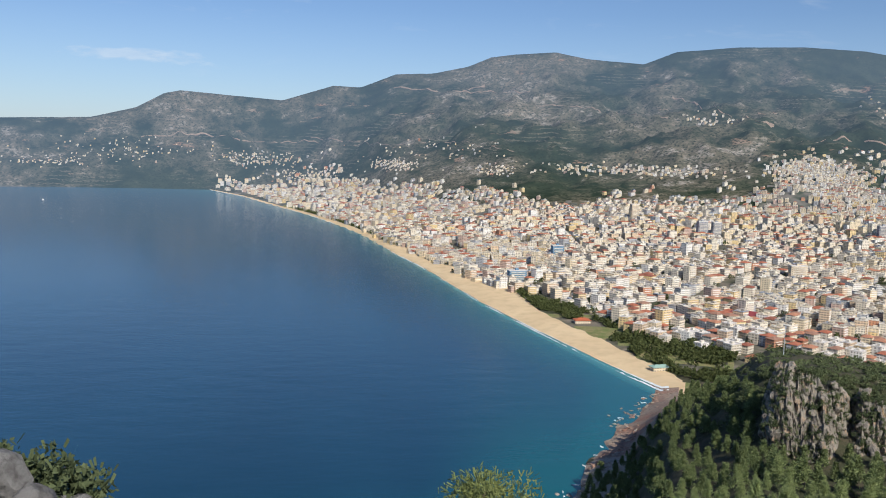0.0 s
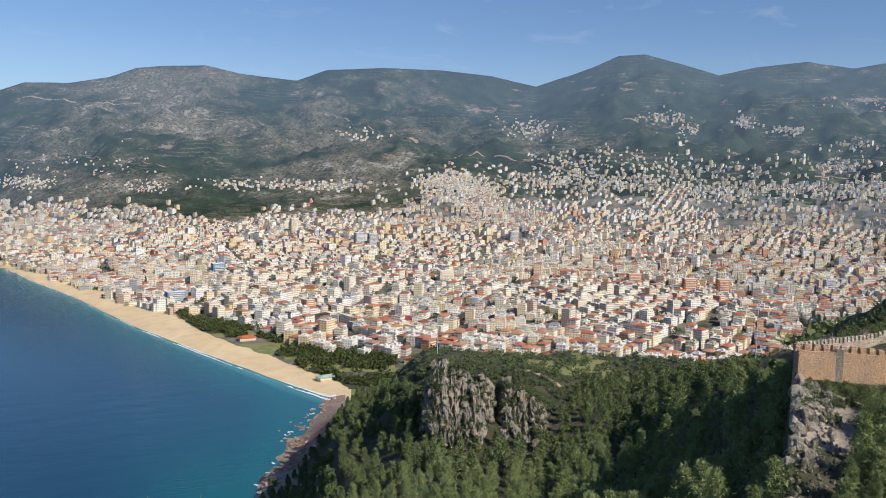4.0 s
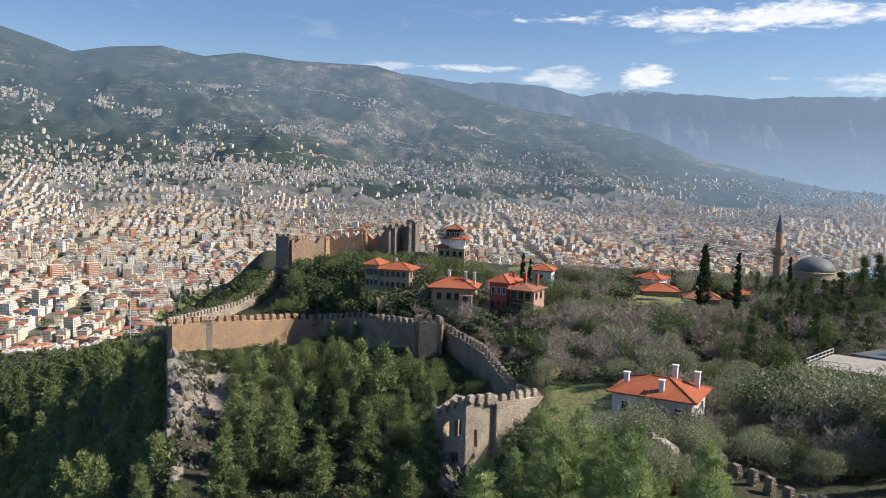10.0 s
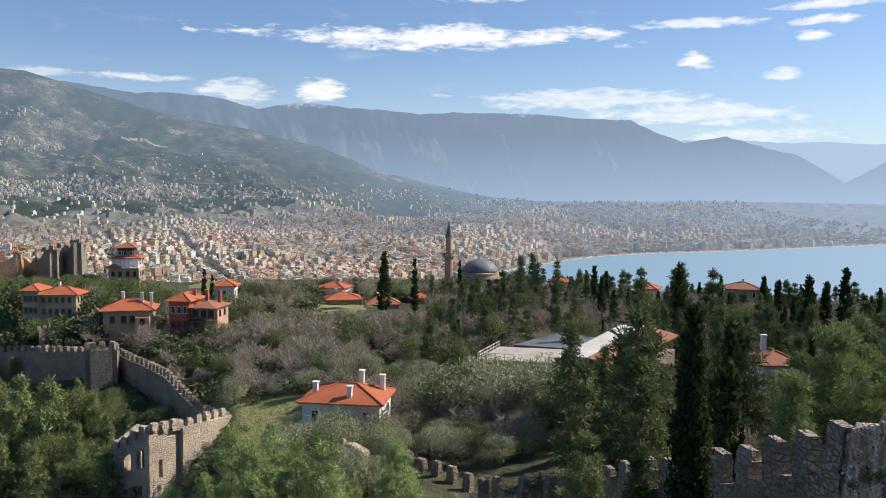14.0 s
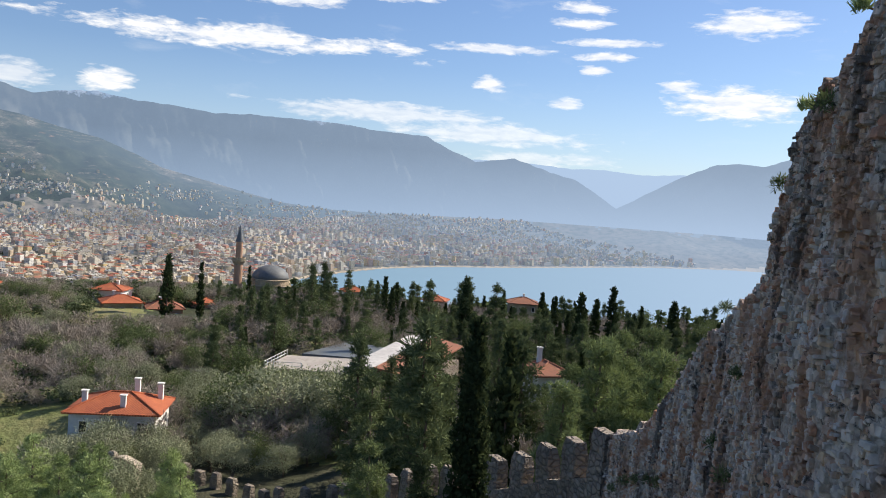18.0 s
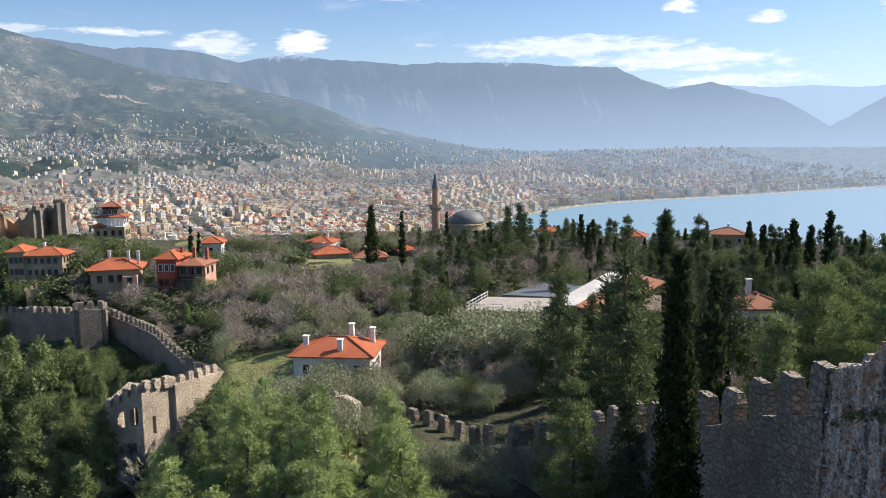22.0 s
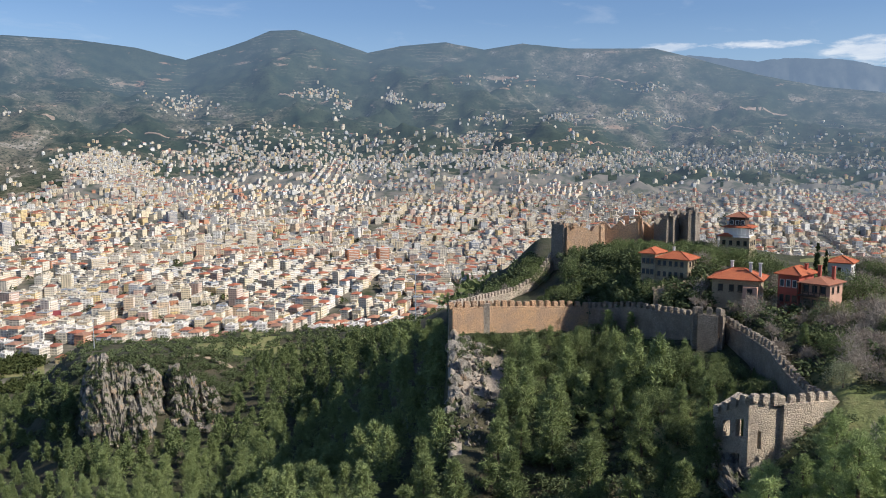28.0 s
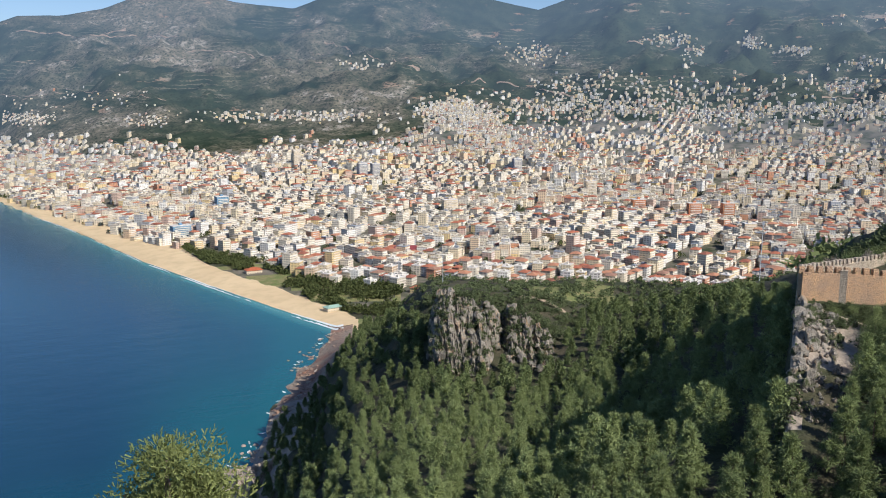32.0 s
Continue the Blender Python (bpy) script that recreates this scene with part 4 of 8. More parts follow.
M["pink_paint"] = surface("pink_plaster", two_scale((0.58, 0.36, 0.26), (0.5, 0.3, 0.22), (0.4, 0.24, 0.18), 0.5, 3.0, 0.4), 0.85)
M["white_paint"] = surface("white_paint", two_scale((0.78, 0.76, 0.71), (0.72, 0.70, 0.66), (0.55, 0.53, 0.49), 0.4, 3.0, 0.35), 0.8)
M["white_roof"] = surface("white_roof_felt", two_scale((0.74, 0.70, 0.64), (0.62, 0.58, 0.53), (0.40, 0.37, 0.34), 0.25, 1.4, 0.6), 0.85)
M["dark_wood"] = surface("dark_wood", two_scale((0.10, 0.065, 0.045), (0.07, 0.045, 0.03), (0.03, 0.022, 0.016), 1.0, 7.0), 0.7)
M["window_dark"] = surface("window_glass", (0.02, 0.024, 0.03), 0.12, spec=0.6)
M["metal"] = surface("painted_metal", two_scale((0.55, 0.56, 0.57), (0.48, 0.49, 0.5), (0.35, 0.35, 0.35), 0.6, 5.0, 0.3), 0.5, spec=0.5)
M["lead"] = surface("lead_dome", two_scale((0.20, 0.205, 0.20), (0.15, 0.155, 0.155), (0.1, 0.1, 0.1), 0.4, 2.0), 0.6)
M["brick"] = surface("minaret_brick", two_scale((0.52, 0.31, 0.2), (0.45, 0.27, 0.175), (0.32, 0.2, 0.135), 0.8, 5.0), 0.9)


# ---- castle walls ----


def along(points, step):
    """Points every step metres along a plan line of (x, y, top z) corners, with the heading there."""
    out, left = [], 0.0
    for a, b in zip(points, points[1:]):
        a, b = Vector(a), Vector(b)
        d = math.hypot(b.x - a.x, b.y - a.y)
        h = math.atan2(b.y - a.y, b.x - a.x)
        s = left
        while s < d:
            out.append((a.lerp(b, s / d), h))
            s += step
        left = s - d
    return out


def crown_stone(w, h, d, seed):
    """A weathered merlon, built up of uneven courses."""
    rnd = random.Random(seed)
    s = Solid()
    z, courses = -0.25, 4
    for k in range(courses):
        hh = (h + 0.25) / courses
        e = lambda: rnd.uniform(-0.05, 0.05)
        top = rnd.uniform(0.05, 0.16) if k == courses - 1 else 0.01
        s.box(-w / 2 + e(), -d / 2 + e(), z, w / 2 + e(), d / 2 + e(), z + hh, top)
        z += hh
    return s


def rampart(name, line, thick, merlon, label, material, merlon_label="", foot=5.0, gap=0.0, seed=1, ragged=0.0):
    """A battlemented wall along (bearing, distance, elevation of the merlon tops). merlon: width, height, spacing."""
    w, h, spacing = merlon
    corners = []
    for az, r, el in line:
        p = place(az, r, 220 + r * math.tan(radians(el)))
        corners.append((p.x, p.y, p.z))
    wall = thing(name, pose(*corners[0][:2], 0), label, "castle wall", kind="")
    base = Vector((corners[0][0], corners[0][1], 0))
    rnd = random.Random(seed)
    for a, b in zip(corners, corners[1:]):
        a, b = Vector(a), Vector(b)
        d = Vector((b.x - a.x, b.y - a.y, 0))
        n = Vector((-d.y, d.x, 0)).normalized() * thick / 2
        count = max(2, int(d.length / (1.1 if ragged else 2.2)))
        s = Solid()
        v, f = [], []
        for i in range(count + 1):
            k = i / count
            p = a.lerp(b, k)
            top = p.z - h + rnd.uniform(-0.10, 0.05) - ragged * rnd.random() ** 2 * (0 < i < count)
            low = min(ground_at(p), top - 1.0) - foot
            q = Vector((p.x, p.y, 0)) - base
            v += [(q.x + n.x * 1.15, q.y + n.y * 1.15, low), (q.x - n.x * 1.15, q.y - n.y * 1.15, low), (q.x - n.x, q.y - n.y, top), (q.x + n.x, q.y + n.y, top)]
        for i in range(count):
            o = 4 * i
            f += [(o, o + 4, o + 7, o + 3), (o + 3, o + 7, o + 6, o + 2), (o + 2, o + 6, o + 5, o + 1), (o + 1, o + 5, o + 4, o)]
        f += [(0, 3, 2, 1), (4 * count, 4 * count + 1, 4 * count + 2, 4 * count + 3)]
        part("wall_stretch", s.put(v, f), material, wall)
    if h > 0.2:
        shapes = [crown_stone(w, h, thick * 0.55, seed * 10 + i).mesh("merlon", material) for i in range(4)]
        for i, (p, head) in enumerate(along(corners, spacing)):
            if rnd.random() < gap:
                continue
            k = rnd.uniform(0.86, 1.06)
            q = p - base
            part("merlon", shapes[i % 4], None, wall, merlon_label, Matrix.Translation((q.x, q.y, p.z - h)) @ Euler((rnd.uniform(-0.03, 0.03), 0, head)).to_matrix().to_4x4() @ Matrix.Diagonal((1, 1, k, 1)))
    return wall


rampart("curtain_wall", [(53.6, 168, -10.1), (56.1, 171.5, -10.0), (61.2, 180, -9.9), (63.2, 182, -9.95)], 1.8, (1.05, 1.15, 1.75), "sunlit ochre stone curtain wall with square merlons", M["sun_ochre_wall"], seed=2)
rampart("curtain_wall", [(63.2, 182, -9.95), (66.2, 172, -9.8), (70.1, 160, -10.2)], 1.8, (1.0, 1.1, 1.7), "shaded grey stone curtain wall with square merlons", M["shade_grey_wall"], seed=3)
rampart("wall_tower", [(70.1, 161, -10.0), (70.3, 155, -9.9), (71.6, 155, -9.95), (71.9, 161, -10.1)], 1.6, (1.0, 1.4, 1.6), "stone bastion in shade-toned grey projecting from the curtain wall", M["shade_grey_wall"], seed=4)
rampart("curtain_wall", [(71.9, 161, -10.3), (73.9, 150, -11.34), (75.0, 142, -11.95), (76.2, 134, -13.3), (77.2, 127, -14.3), (78.8, 118, -14.9)], 1.6, (1.0, 1.1, 1.7), "shade-toned grey curtain wall stepping down the slope", M["shade_grey_wall"], seed=5)
rampart("rear_wall", [(53.6, 169, -10.0), (56.06, 184, -9.5), (58.0, 196, -9.0), (59.3, 203, -8.3), (60.6, 213, -6.5)], 1.2, (0.9, 1.0, 1.5), "pale battlemented wall climbing to the citadel", M["pale_wall"], seed=6)
rampart("citadel_tower", [(60.65, 213, -4.5), (61.45, 210, -4.6), (62.0, 218, -4.6)], 1.6, (1.1, 0.5, 2.0), "shaded corner tower of the ruined citadel", M["shade_grey_wall"], seed=7)
rampart("citadel_wall", [(61.45, 210, -4.65), (63.6, 214, -4.55), (63.9, 222, -4.3), (66.3, 221, -4.0), (66.5, 227, -4.2), (67.7, 225, -4.3)], 1.6, (1.3, 0.7, 2.4), "ochre ruined citadel wall with broken battlements", M["sun_ochre_wall"], gap=0.5, seed=8, ragged=2.2)
rampart("citadel_keep", [(67.5, 223, -4.0), (68.3, 219, -3.75), (68.9, 226, -3.6), (69.7, 220, -3.4), (70.0, 228, -3.6)], 1.8, (1.5, 0.9, 2.5), "tall broken keep wall of the citadel in shade-toned grey", M["shade_grey_wall"], gap=0.5, seed=9, ragged=3.0)

# the buttress on the sunlit wall
b = thing("wall_buttress", at_bearing(56.1, 170.6, 0), "pale dressed-stone buttress on the curtain wall", "buttress")
part("pier", Solid().box(-0.7, -0.5, 176, 0.7, 0.9, 220 + 170.6 * math.tan(radians(-10.2)), 0.06), M["pale_wall"], b)

# ---- ruined tower below the houses ----


def ruin():
    t = thing("ruined_tower", place_pose(73.6, 108, 0), "roofless ruined stone tower with gaping windows and battlements", "ruin")
    o = place(73.6, 108)
    pt = lambda az, r, el: (place(az, r).x - o.x, place(az, r).y - o.y, 220 + r * math.tan(radians(el)))

    def leaf(a, b, low, name, holes=()):
        """One wall of the tower with window openings: (start, end, sill, head) as shares of its length and height."""
        a, b = Vector(a), Vector(b)
        d = Vector((b.x - a.x, b.y - a.y, 0))
        u, n = d.normalized(), Vector((-d.y, d.x, 0)).normalized() * 0.7
        cuts = sorted({0.0, 1.0, *[h[0] for h in holes], *[h[1] for h in holes]})
        s = Solid()
        for k0, k1 in zip(cuts, cuts[1:]):
            spans = [(0.0, 1.0)]
            for h in holes:
                if k0 >= h[0] - 1e-6 and k1 <= h[1] + 1e-6:
                    spans = [x for lo, hi in spans for x in ((lo, min(hi, h[2])), (max(lo, h[3]), hi)) if x[1] - x[0] > 0.01]
            p, q = a.lerp(b, k0), a.lerp(b, k1)
            for lo, hi in spans:
                zp = [low + (p.z - low) * lo, low + (p.z - low) * hi]
                zq = [low + (q.z - low) * lo, low + (q.z - low) * hi]
                v = []
                for side in (0, 1):
                    e = n * side
                    v += [(p.x + e.x, p.y + e.y, zp[0]), (q.x + e.x, q.y + e.y, zq[0]), (q.x + e.x, q.y + e.y, zq[1]), (p.x + e.x, p.y + e.y, zp[1])]
                s.put(v, [(0, 1, 2, 3), (7, 6, 5, 4), (0, 4, 5, 1), (1, 5, 6, 2), (2, 6, 7, 3), (3, 7, 4, 0)])
        part(name, s, M["pale_wall"], t)

    leaf(pt(71.8, 112, -16.2), pt(73.75, 108, -15.5), 176.5, "tower_wall", [(0.2, 0.42, 0.62, 0.80), (0.6, 0.85, 0.62, 0.80), (0.45, 0.75, 0.2, 0.45), (0.15, 0.3, 0.25, 0.42)])
    leaf(pt(73.75, 108, -15.5), pt(75.7, 111, -15.6), 176.5, "tower_wall", [(0.3, 0.42, 0.5, 0.68)])
    leaf(pt(71.8, 112, -16.4), pt(73.3, 116, -15.3), 178, "tower_wall")
    leaf(pt(75.36, 112, -16.2), pt(77.6, 113, -16.75), 182, "inner_wall")
    rnd = random.Random(4)
    shape = crown_stone(0.95, 1.2, 0.75, 77).mesh("merlon", M["pale_wall"])
    line = [pt(71.8, 112, -15.95), pt(73.75, 108, -15.0), pt(75.7, 111, -15.1)]
    for p, head in along(line, 1.55):
        part("merlon", shape, None, t, "", Matrix.Translation((p.x, p.y, p.z - 1.3)) @ Euler((0, 0, head)).to_matrix().to_4x4() @ Matrix.Diagonal((1, 1, rnd.uniform(0.6, 1.05), 1)))


def place_pose(az, r, z):
    p = place(az, r, z)
    return pose(p.x, p.y, p.z)


ruin()
rampart("ruin_wall", [(75.7, 111, -15.15), (77.3, 114, -14.85), (78.9, 118, -14.6)], 1.1, (0.95, 1.1, 1.6), "pale battlemented wall of the ruin", M["pale_wall"], seed=12)
rampart("garden_ruin", [(85.9, 82, -17.0), (87.2, 80, -16.9), (88.2, 79, -17.5)], 0.9, (0.8, 0.5, 1.4), "low broken stone wall stub among olive trees", M["pale_wall"], gap=0.3, seed=13, foot=1.0)

# the battlements that climb to the tall wall beside the viewer
rampart("lower_rampart", [(90.2, 88, -17.6), (93.4, 82, -18.5), (96.0, 78, -19.4), (98.0, 74, -19.45), (101, 67, -19.3), (104.9, 59, -18.2), (107.7, 54, -17.7)], 1.2, (1.05, 2.0, 2.35), "grey battlemented rampart running through the trees", M["shade_grey_wall"], gap=0.08, seed=14)
rampart("lower_rampart", [(107.7, 54, -17.7), (112.2, 47, -16.6), (114.8, 43.5, -15.9), (116.6, 41, -15.2), (118.4, 38.5, -14.7), (120.4, 36, -14.2)], 1.3, (1.35, 2.0, 2.75), "rough grey rampart with tall weathered merlons", M["shade_grey_wall"], gap=0.0, seed=15)

# ---- houses of the castle quarter ----


def window(parent, x, y, z, w, h, side="y", frame_m=None, shutters=False):
    """A glazed window set into a wall that faces -y (or +x when side is 'x'), with frame and sill."""
    s = Solid()
    g = Solid()
    if side == "y":
        g.box(x - w / 2, y - 0.03, z, x + w / 2, y + 0.1, z + h)
        for a, b2 in ((x - w / 2 - 0.09, x - w / 2), (x + w / 2, x + w / 2 + 0.09)):
            s.box(a, y - 0.08, z - 0.09, b2, y + 0.06, z + h + 0.09)
        s.box(x - w / 2, y - 0.08, z + h, x + w / 2, y + 0.06, z + h + 0.09).box(x - w / 2 - 0.12, y - 0.14, z - 0.16, x + w / 2 + 0.12, y + 0.06, z - 0.07)
    else:
        g.box(x - 0.1, y - w / 2, z, x + 0.03, y + w / 2, z + h)
        for a, b2 in ((y - w / 2 - 0.09, y - w / 2), (y + w / 2, y + w / 2 + 0.09)):
            s.box(x - 0.06, a, z - 0.09, x + 0.08, b2, z + h + 0.09)
        s.box(x - 0.06, y - w / 2, z + h, x + 0.08, y + w / 2, z + h + 0.09).box(x - 0.06, y - w / 2 - 0.12, z - 0.16, x + 0.14, y + w / 2 + 0.12, z - 0.07)
    pane = part("window", g, M["window_dark"], parent)
    part("window_frame", s, frame_m or M["dark_wood"], pane)


def chimney(parent, x, y, z0, z1, w=0.55, m=None):
    c = part("chimney", Solid().box(x - w / 2, y - w / 2, z0, x + w / 2, y + w / 2, z1), m or M["white_paint"], parent, "white plastered chimney")
    part("chimney_cap", Solid().box(x - w / 2 - 0.1, y - w / 2 - 0.1, z1, x + w / 2 + 0.1, y + w / 2 + 0.1, z1 + 0.14), m or M["white_paint"], c)


def ridge_tiles(parent, pts, m):
    """Round ridge tiles along a roof's hips and ridge."""
    for a, b2 in pts:
        a, b2 = Vector(a), Vector(b2)
        d = b2 - a
        s = Solid(Matrix.Translation(a) @ d.to_track_quat("Z", "Y").to_matrix().to_4x4())
        s.turned(0, 0, [(0.14, 0), (0.14, d.length)], 7)
        part("ridge_tiles", s, m, parent)


def hip_roof(h, x0, y0, x1, y1, z, rise, m):
    roof = part("roof", Solid().hip(x0, y0, x1, y1, z, rise), m, h)
    w, d = x1 - x0, y1 - y0
    k = min(w, d) / 2
    a, b2 = ((x0 + k, (y0 + y1) / 2, z + rise), (x1 - k, (y0 + y1) / 2, z + rise)) if w >= d else (((x0 + x1) / 2, y0 + k, z + rise), ((x0 + x1) / 2, y1 - k, z + rise))
    t = z + 0.18
    if w >= d:
        lines = [((x0, y0, t), a), ((x0, y1, t), a), ((x1, y0, t), b2), ((x1, y1, t), b2)]
    else:
        lines = [((x0, y0, t), a), ((x1, y0, t), a), ((x0, y1, t), b2), ((x1, y1, t), b2)]
    if abs(w - d) > 0.5:
        lines.append((a, b2))
    ridge_tiles(roof, lines, m)
    return roof


def stone_mansion():
    h = thing("stone_mansion", at_bearing(68.3, 178, 194.9, -22) @ Matrix.Scale(0.76, 4), "two-storey stone mansion with orange tiled hip roofs", "house")
    part("wall", Solid().box(-6.4, -3.5, -3, -2.4, 3.5, 6.2), M["house_stone"], h)
    part("wall", Solid().box(-2.4, -3.0, -3, 6.6, 3.8, 5.1), M["house_stone"], h)
    hip_roof(h, -6.9, -4.1, -1.9, 4.1, 6.2, 1.5, M["tiles"])
    hip_roof(h, -2.6, -3.7, 7.3, 4.5, 5.1, 1.9, M["tiles"])
    for z in (0.7, 3.6):
        for x in (-5.6, -4.4, -3.2):
            window(h, x, -3.5, z, 0.75, 1.3)
        for x in (-1.4, 0.2, 1.8, 3.4, 5.0):
            window(h, x, -3.0, z - 0.3, 0.7, 1.2)
        for y in (-1.4, 0.6, 2.4):
            window(h, 6.6, y, z - 0.3, 0.7, 1.2, "x")
    chimney(h, 1.0, 1.2, 5.5, 7.9)
    d = thing("satellite_dish", at_bearing(66.3, 186, 191.4, 20) @ Matrix.Scale(0.8, 4), "white satellite dish on a short pole", "satellite dish")
    dish = Solid(pose(0, 0, 2.4, 62, 0, 0)).turned(0, 0, [(0.1, 0), (0.6, 0.08), (1.0, 0.25), (1.28, 0.5), (1.24, 0.54), (0.6, 0.16), (0.08, 0.06)], 20)
    part("dish", dish, M["white_paint"], d, smooth_faces=True)
    part("pole", Solid().turned(0, 0.1, [(0.08, -1.5), (0.08, 2.3)], 8), M["metal"], d)
    rampart("garden_wall", [(67.4, 170, -8.75), (69.2, 171, -8.35), (70.9, 174, -7.75)], 0.5, (0.6, 0.55, 1.0), "low sunlit battlemented garden wall", M["house_stone"], foot=2.5, seed=21)


def pavilion_house():
    h = thing("pavilion_house", at_bearing(72.6, 202, 199.0, -15) @ Matrix.Scale(0.76, 4), "three-tier timber house with stacked red roofs", "house")
    part("wall", Solid().box(-4.3, -3.6, -3, 4.4, 3.6, 3.4), M["house_stone"], h)
    part("wall", Solid().box(-3.4, -3.0, 3.4, 4.0, 3.0, 6.0), M["white_paint"], h, "white upper storey")
    part("wall", Solid().box(-2.0, -2.2, 6.0, 2.6, 2.2, 9.0), M["dark_wood"], h, "dark timber lookout")
    part("roof", Solid().hip(-4.9, -4.6, -0.6, 0.4, 3.4, 1.2), M["tiles"], h)
    hip_roof(h, -4.0, -3.9, 4.9, 3.8, 6.0, 1.1, M["tiles"])
    hip_roof(h, -2.9, -3.1, 3.5, 3.1, 9.0, 1.6, M["old_tiles"])
    part("balcony", Solid().box(-0.2, -4.7, 3.2, 4.6, -3.0, 3.4).box(-0.2, -4.7, 4.15, 4.6, -4.6, 4.25), M["white_paint"], h)
    for x in (0.0, 1.1, 2.2, 3.3, 4.4):
        part("post", Solid().box(x - 0.06, -4.68, 3.4, x + 0.06, -4.56, 6.0), M["white_paint"], h)
    for x in (-1.3, 0.3, 1.9):
        window(h, x, -2.2, 6.9, 0.9, 1.2, frame_m=M["white_paint"])
    for x in (-3.0, -1.0, 1.2, 3.2):
        window(h, x, -3.6, 0.8, 0.8, 1.3)
    for y in (-1.8, 0.2, 2.0):
        window(h, 4.0, y, 4.1, 0.8, 1.2, "x")
        window(h, 4.4, y, 0.8, 0.8, 1.3, "x")
    chimney(h, -3.2, 1.0, 3.4, 7.3)


def low_house():
    h = thing("tiled_cottage", at_bearing(72.7, 170, 193.4, -8), "low cottage with a broad orange tiled roof", "house")
    part("wall", Solid().box(-4.2, -3.2, -3, 4.4, 3.4, 2.9), M["house_stone"], h)
    hip_roof(h, -5.0, -4.0, 5.2, 4.2, 2.9, 1.9, M["tiles"])
    part("wall", Solid().box(1.6, -4.6, -3, 4.2, -3.2, 1.8), M["pink_paint"], h)
    for x in (-2.6, -0.6, 1.0):
        window(h, x, -3.2, 0.7, 0.75, 1.2)
    window(h, 2.9, -4.6, 0.3, 0.8, 1.2)
    for x, y in ((-1.2, 0.8), (2.4, -0.6), (4.2, -1.0)):
        chimney(h, x, y, 3.3, 6.0, 0.5)


def red_house():
    h = thing("red_house", at_bearing(77.0, 168, 192.4, -24) @ Matrix.Scale(0.86, 4), "red-plastered house with a tiled roof and open balcony", "house")
    part("wall", Solid().box(-5.2, -3.6, -3, -0.6, 3.6, 6.3), M["red_paint"], h)
    part("wall", Solid().box(-0.6, -2.6, -3, 5.6, 3.6, 5.0), M["pink_paint"], h)
    hip_roof(h, -5.9, -4.3, 0.1, 4.3, 6.3, 1.7, M["tiles"])
    part("roof", Solid(pose(0, 0, 0)).hip(-0.6, -4.8, 6.2, 4.2, 5.0, 1.4), M["old_tiles"], h, "weathered balcony roof")
    bal = part("balcony", Solid().box(-0.6, -4.5, 2.2, 5.6, -2.6, 2.4), M["dark_wood"], h)
    part("railing", Solid().box(-0.6, -4.5, 3.2, 5.6, -4.42, 3.3), M["dark_wood"], bal)
    for x in (-0.5, 0.7, 1.9, 3.1, 4.3, 5.5):
        part("post", Solid().box(x - 0.08, -4.5, -3 if x in (-0.5, 5.5) else 2.4, x + 0.08, -4.34, 5.0), M["dark_wood"], bal)
    for x in (-4.3, -2.9, -1.5):
        window(h, x, -3.6, 3.8, 0.8, 1.4, frame_m=M["white_paint"])
        window(h, x, -3.6, 0.5, 0.8, 1.4)
    for x in (0.6, 2.4, 4.2):
        window(h, x, -2.6, 2.9, 0.9, 1.5)
        window(h, x, -2.6, 0.2, 0.8, 1.2)
    for y in (-1.2, 1.4):
        window(h, 5.6, y, 3.0, 0.8, 1.3, "x")
    for x, y in ((-1.4, 1.4), (1.8, 0.8), (4.6, 1.2)):
        chimney(h, x, y, 5.6, 8.4, 0.6, M["red_paint"])


def plain_house(az, r, z, w, d, wall_h, rise, turn, wall_m, roof_m, label, chimneys=(), upper=0, name="village_house"):
    h = thing(name, at_bearing(az, r, z, turn), label, "house")
    part("wall", Solid().box(-w / 2, -d / 2, -4, w / 2, d / 2, wall_h), wall_m, h)
    hip_roof(h, -w / 2 - 0.6, -d / 2 - 0.6, w / 2 + 0.6, d / 2 + 0.6, wall_h, rise, roof_m)
    n = max(1, int(w / 2.4))
    for i in range(n):
        x = -w / 2 + (i + 0.5) * w / n
        window(h, x, -d / 2, wall_h - 2.1, 0.75, 1.2, frame_m=M["white_paint"])
        if wall_h > 4.4:
            window(h, x, -d / 2, wall_h - 4.9, 0.75, 1.2, frame_m=M["white_paint"])
    for y in (-d / 4, d / 4):
        window(h, w / 2, y, wall_h - 2.1, 0.75, 1.2, "x", M["white_paint"])
    for x, y, t in chimneys:
        chimney(h, x, y, wall_h, wall_h + t)
    return h


stone_mansion()
pavilion_house()
low_house()
red_house()
plain_house(78.8, 200, 194.2, 4.6, 5, 2.6, 1.4, -10, M["white_paint"], M["tiles"], "small white house with an orange tiled roof")
plain_house(86.9, 101, 191.8, 9.3, 7.0, 2.6, 1.75, -14, M["white_paint"], M["tiles"], "bright orange tiled house with four white chimneys", [(-3.6, -1.4, 2.0), (0.9, -2.6, 1.9), (1.5, 1.2, 3.0), (4.0, 1.8, 2.4)])
plain_house(86.6, 203, 190.0, 8.0, 6.5, 2.9, 1.6, 8, M["house_stone"], M["tiles"], "stone cottage with an orange roof among bare trees", [(-1.5, 1.0, 2.3), (2.0, 0.4, 2.3)])
plain_house(86.0, 212, 190.0, 6.5, 6.0, 4.6, 1.5, -20, M["white_paint"], M["tiles"], "white cottage with an orange hip roof", [(1.2, 0.8, 2.0)])
plain_house(89.3, 205, 190.0, 7.6, 6.0, 1.4, 1.9, 5, M["pink_paint"], M["old_tiles"], "low house under a weathered brown roof", [(-1.0, 1.0, 2.4)])
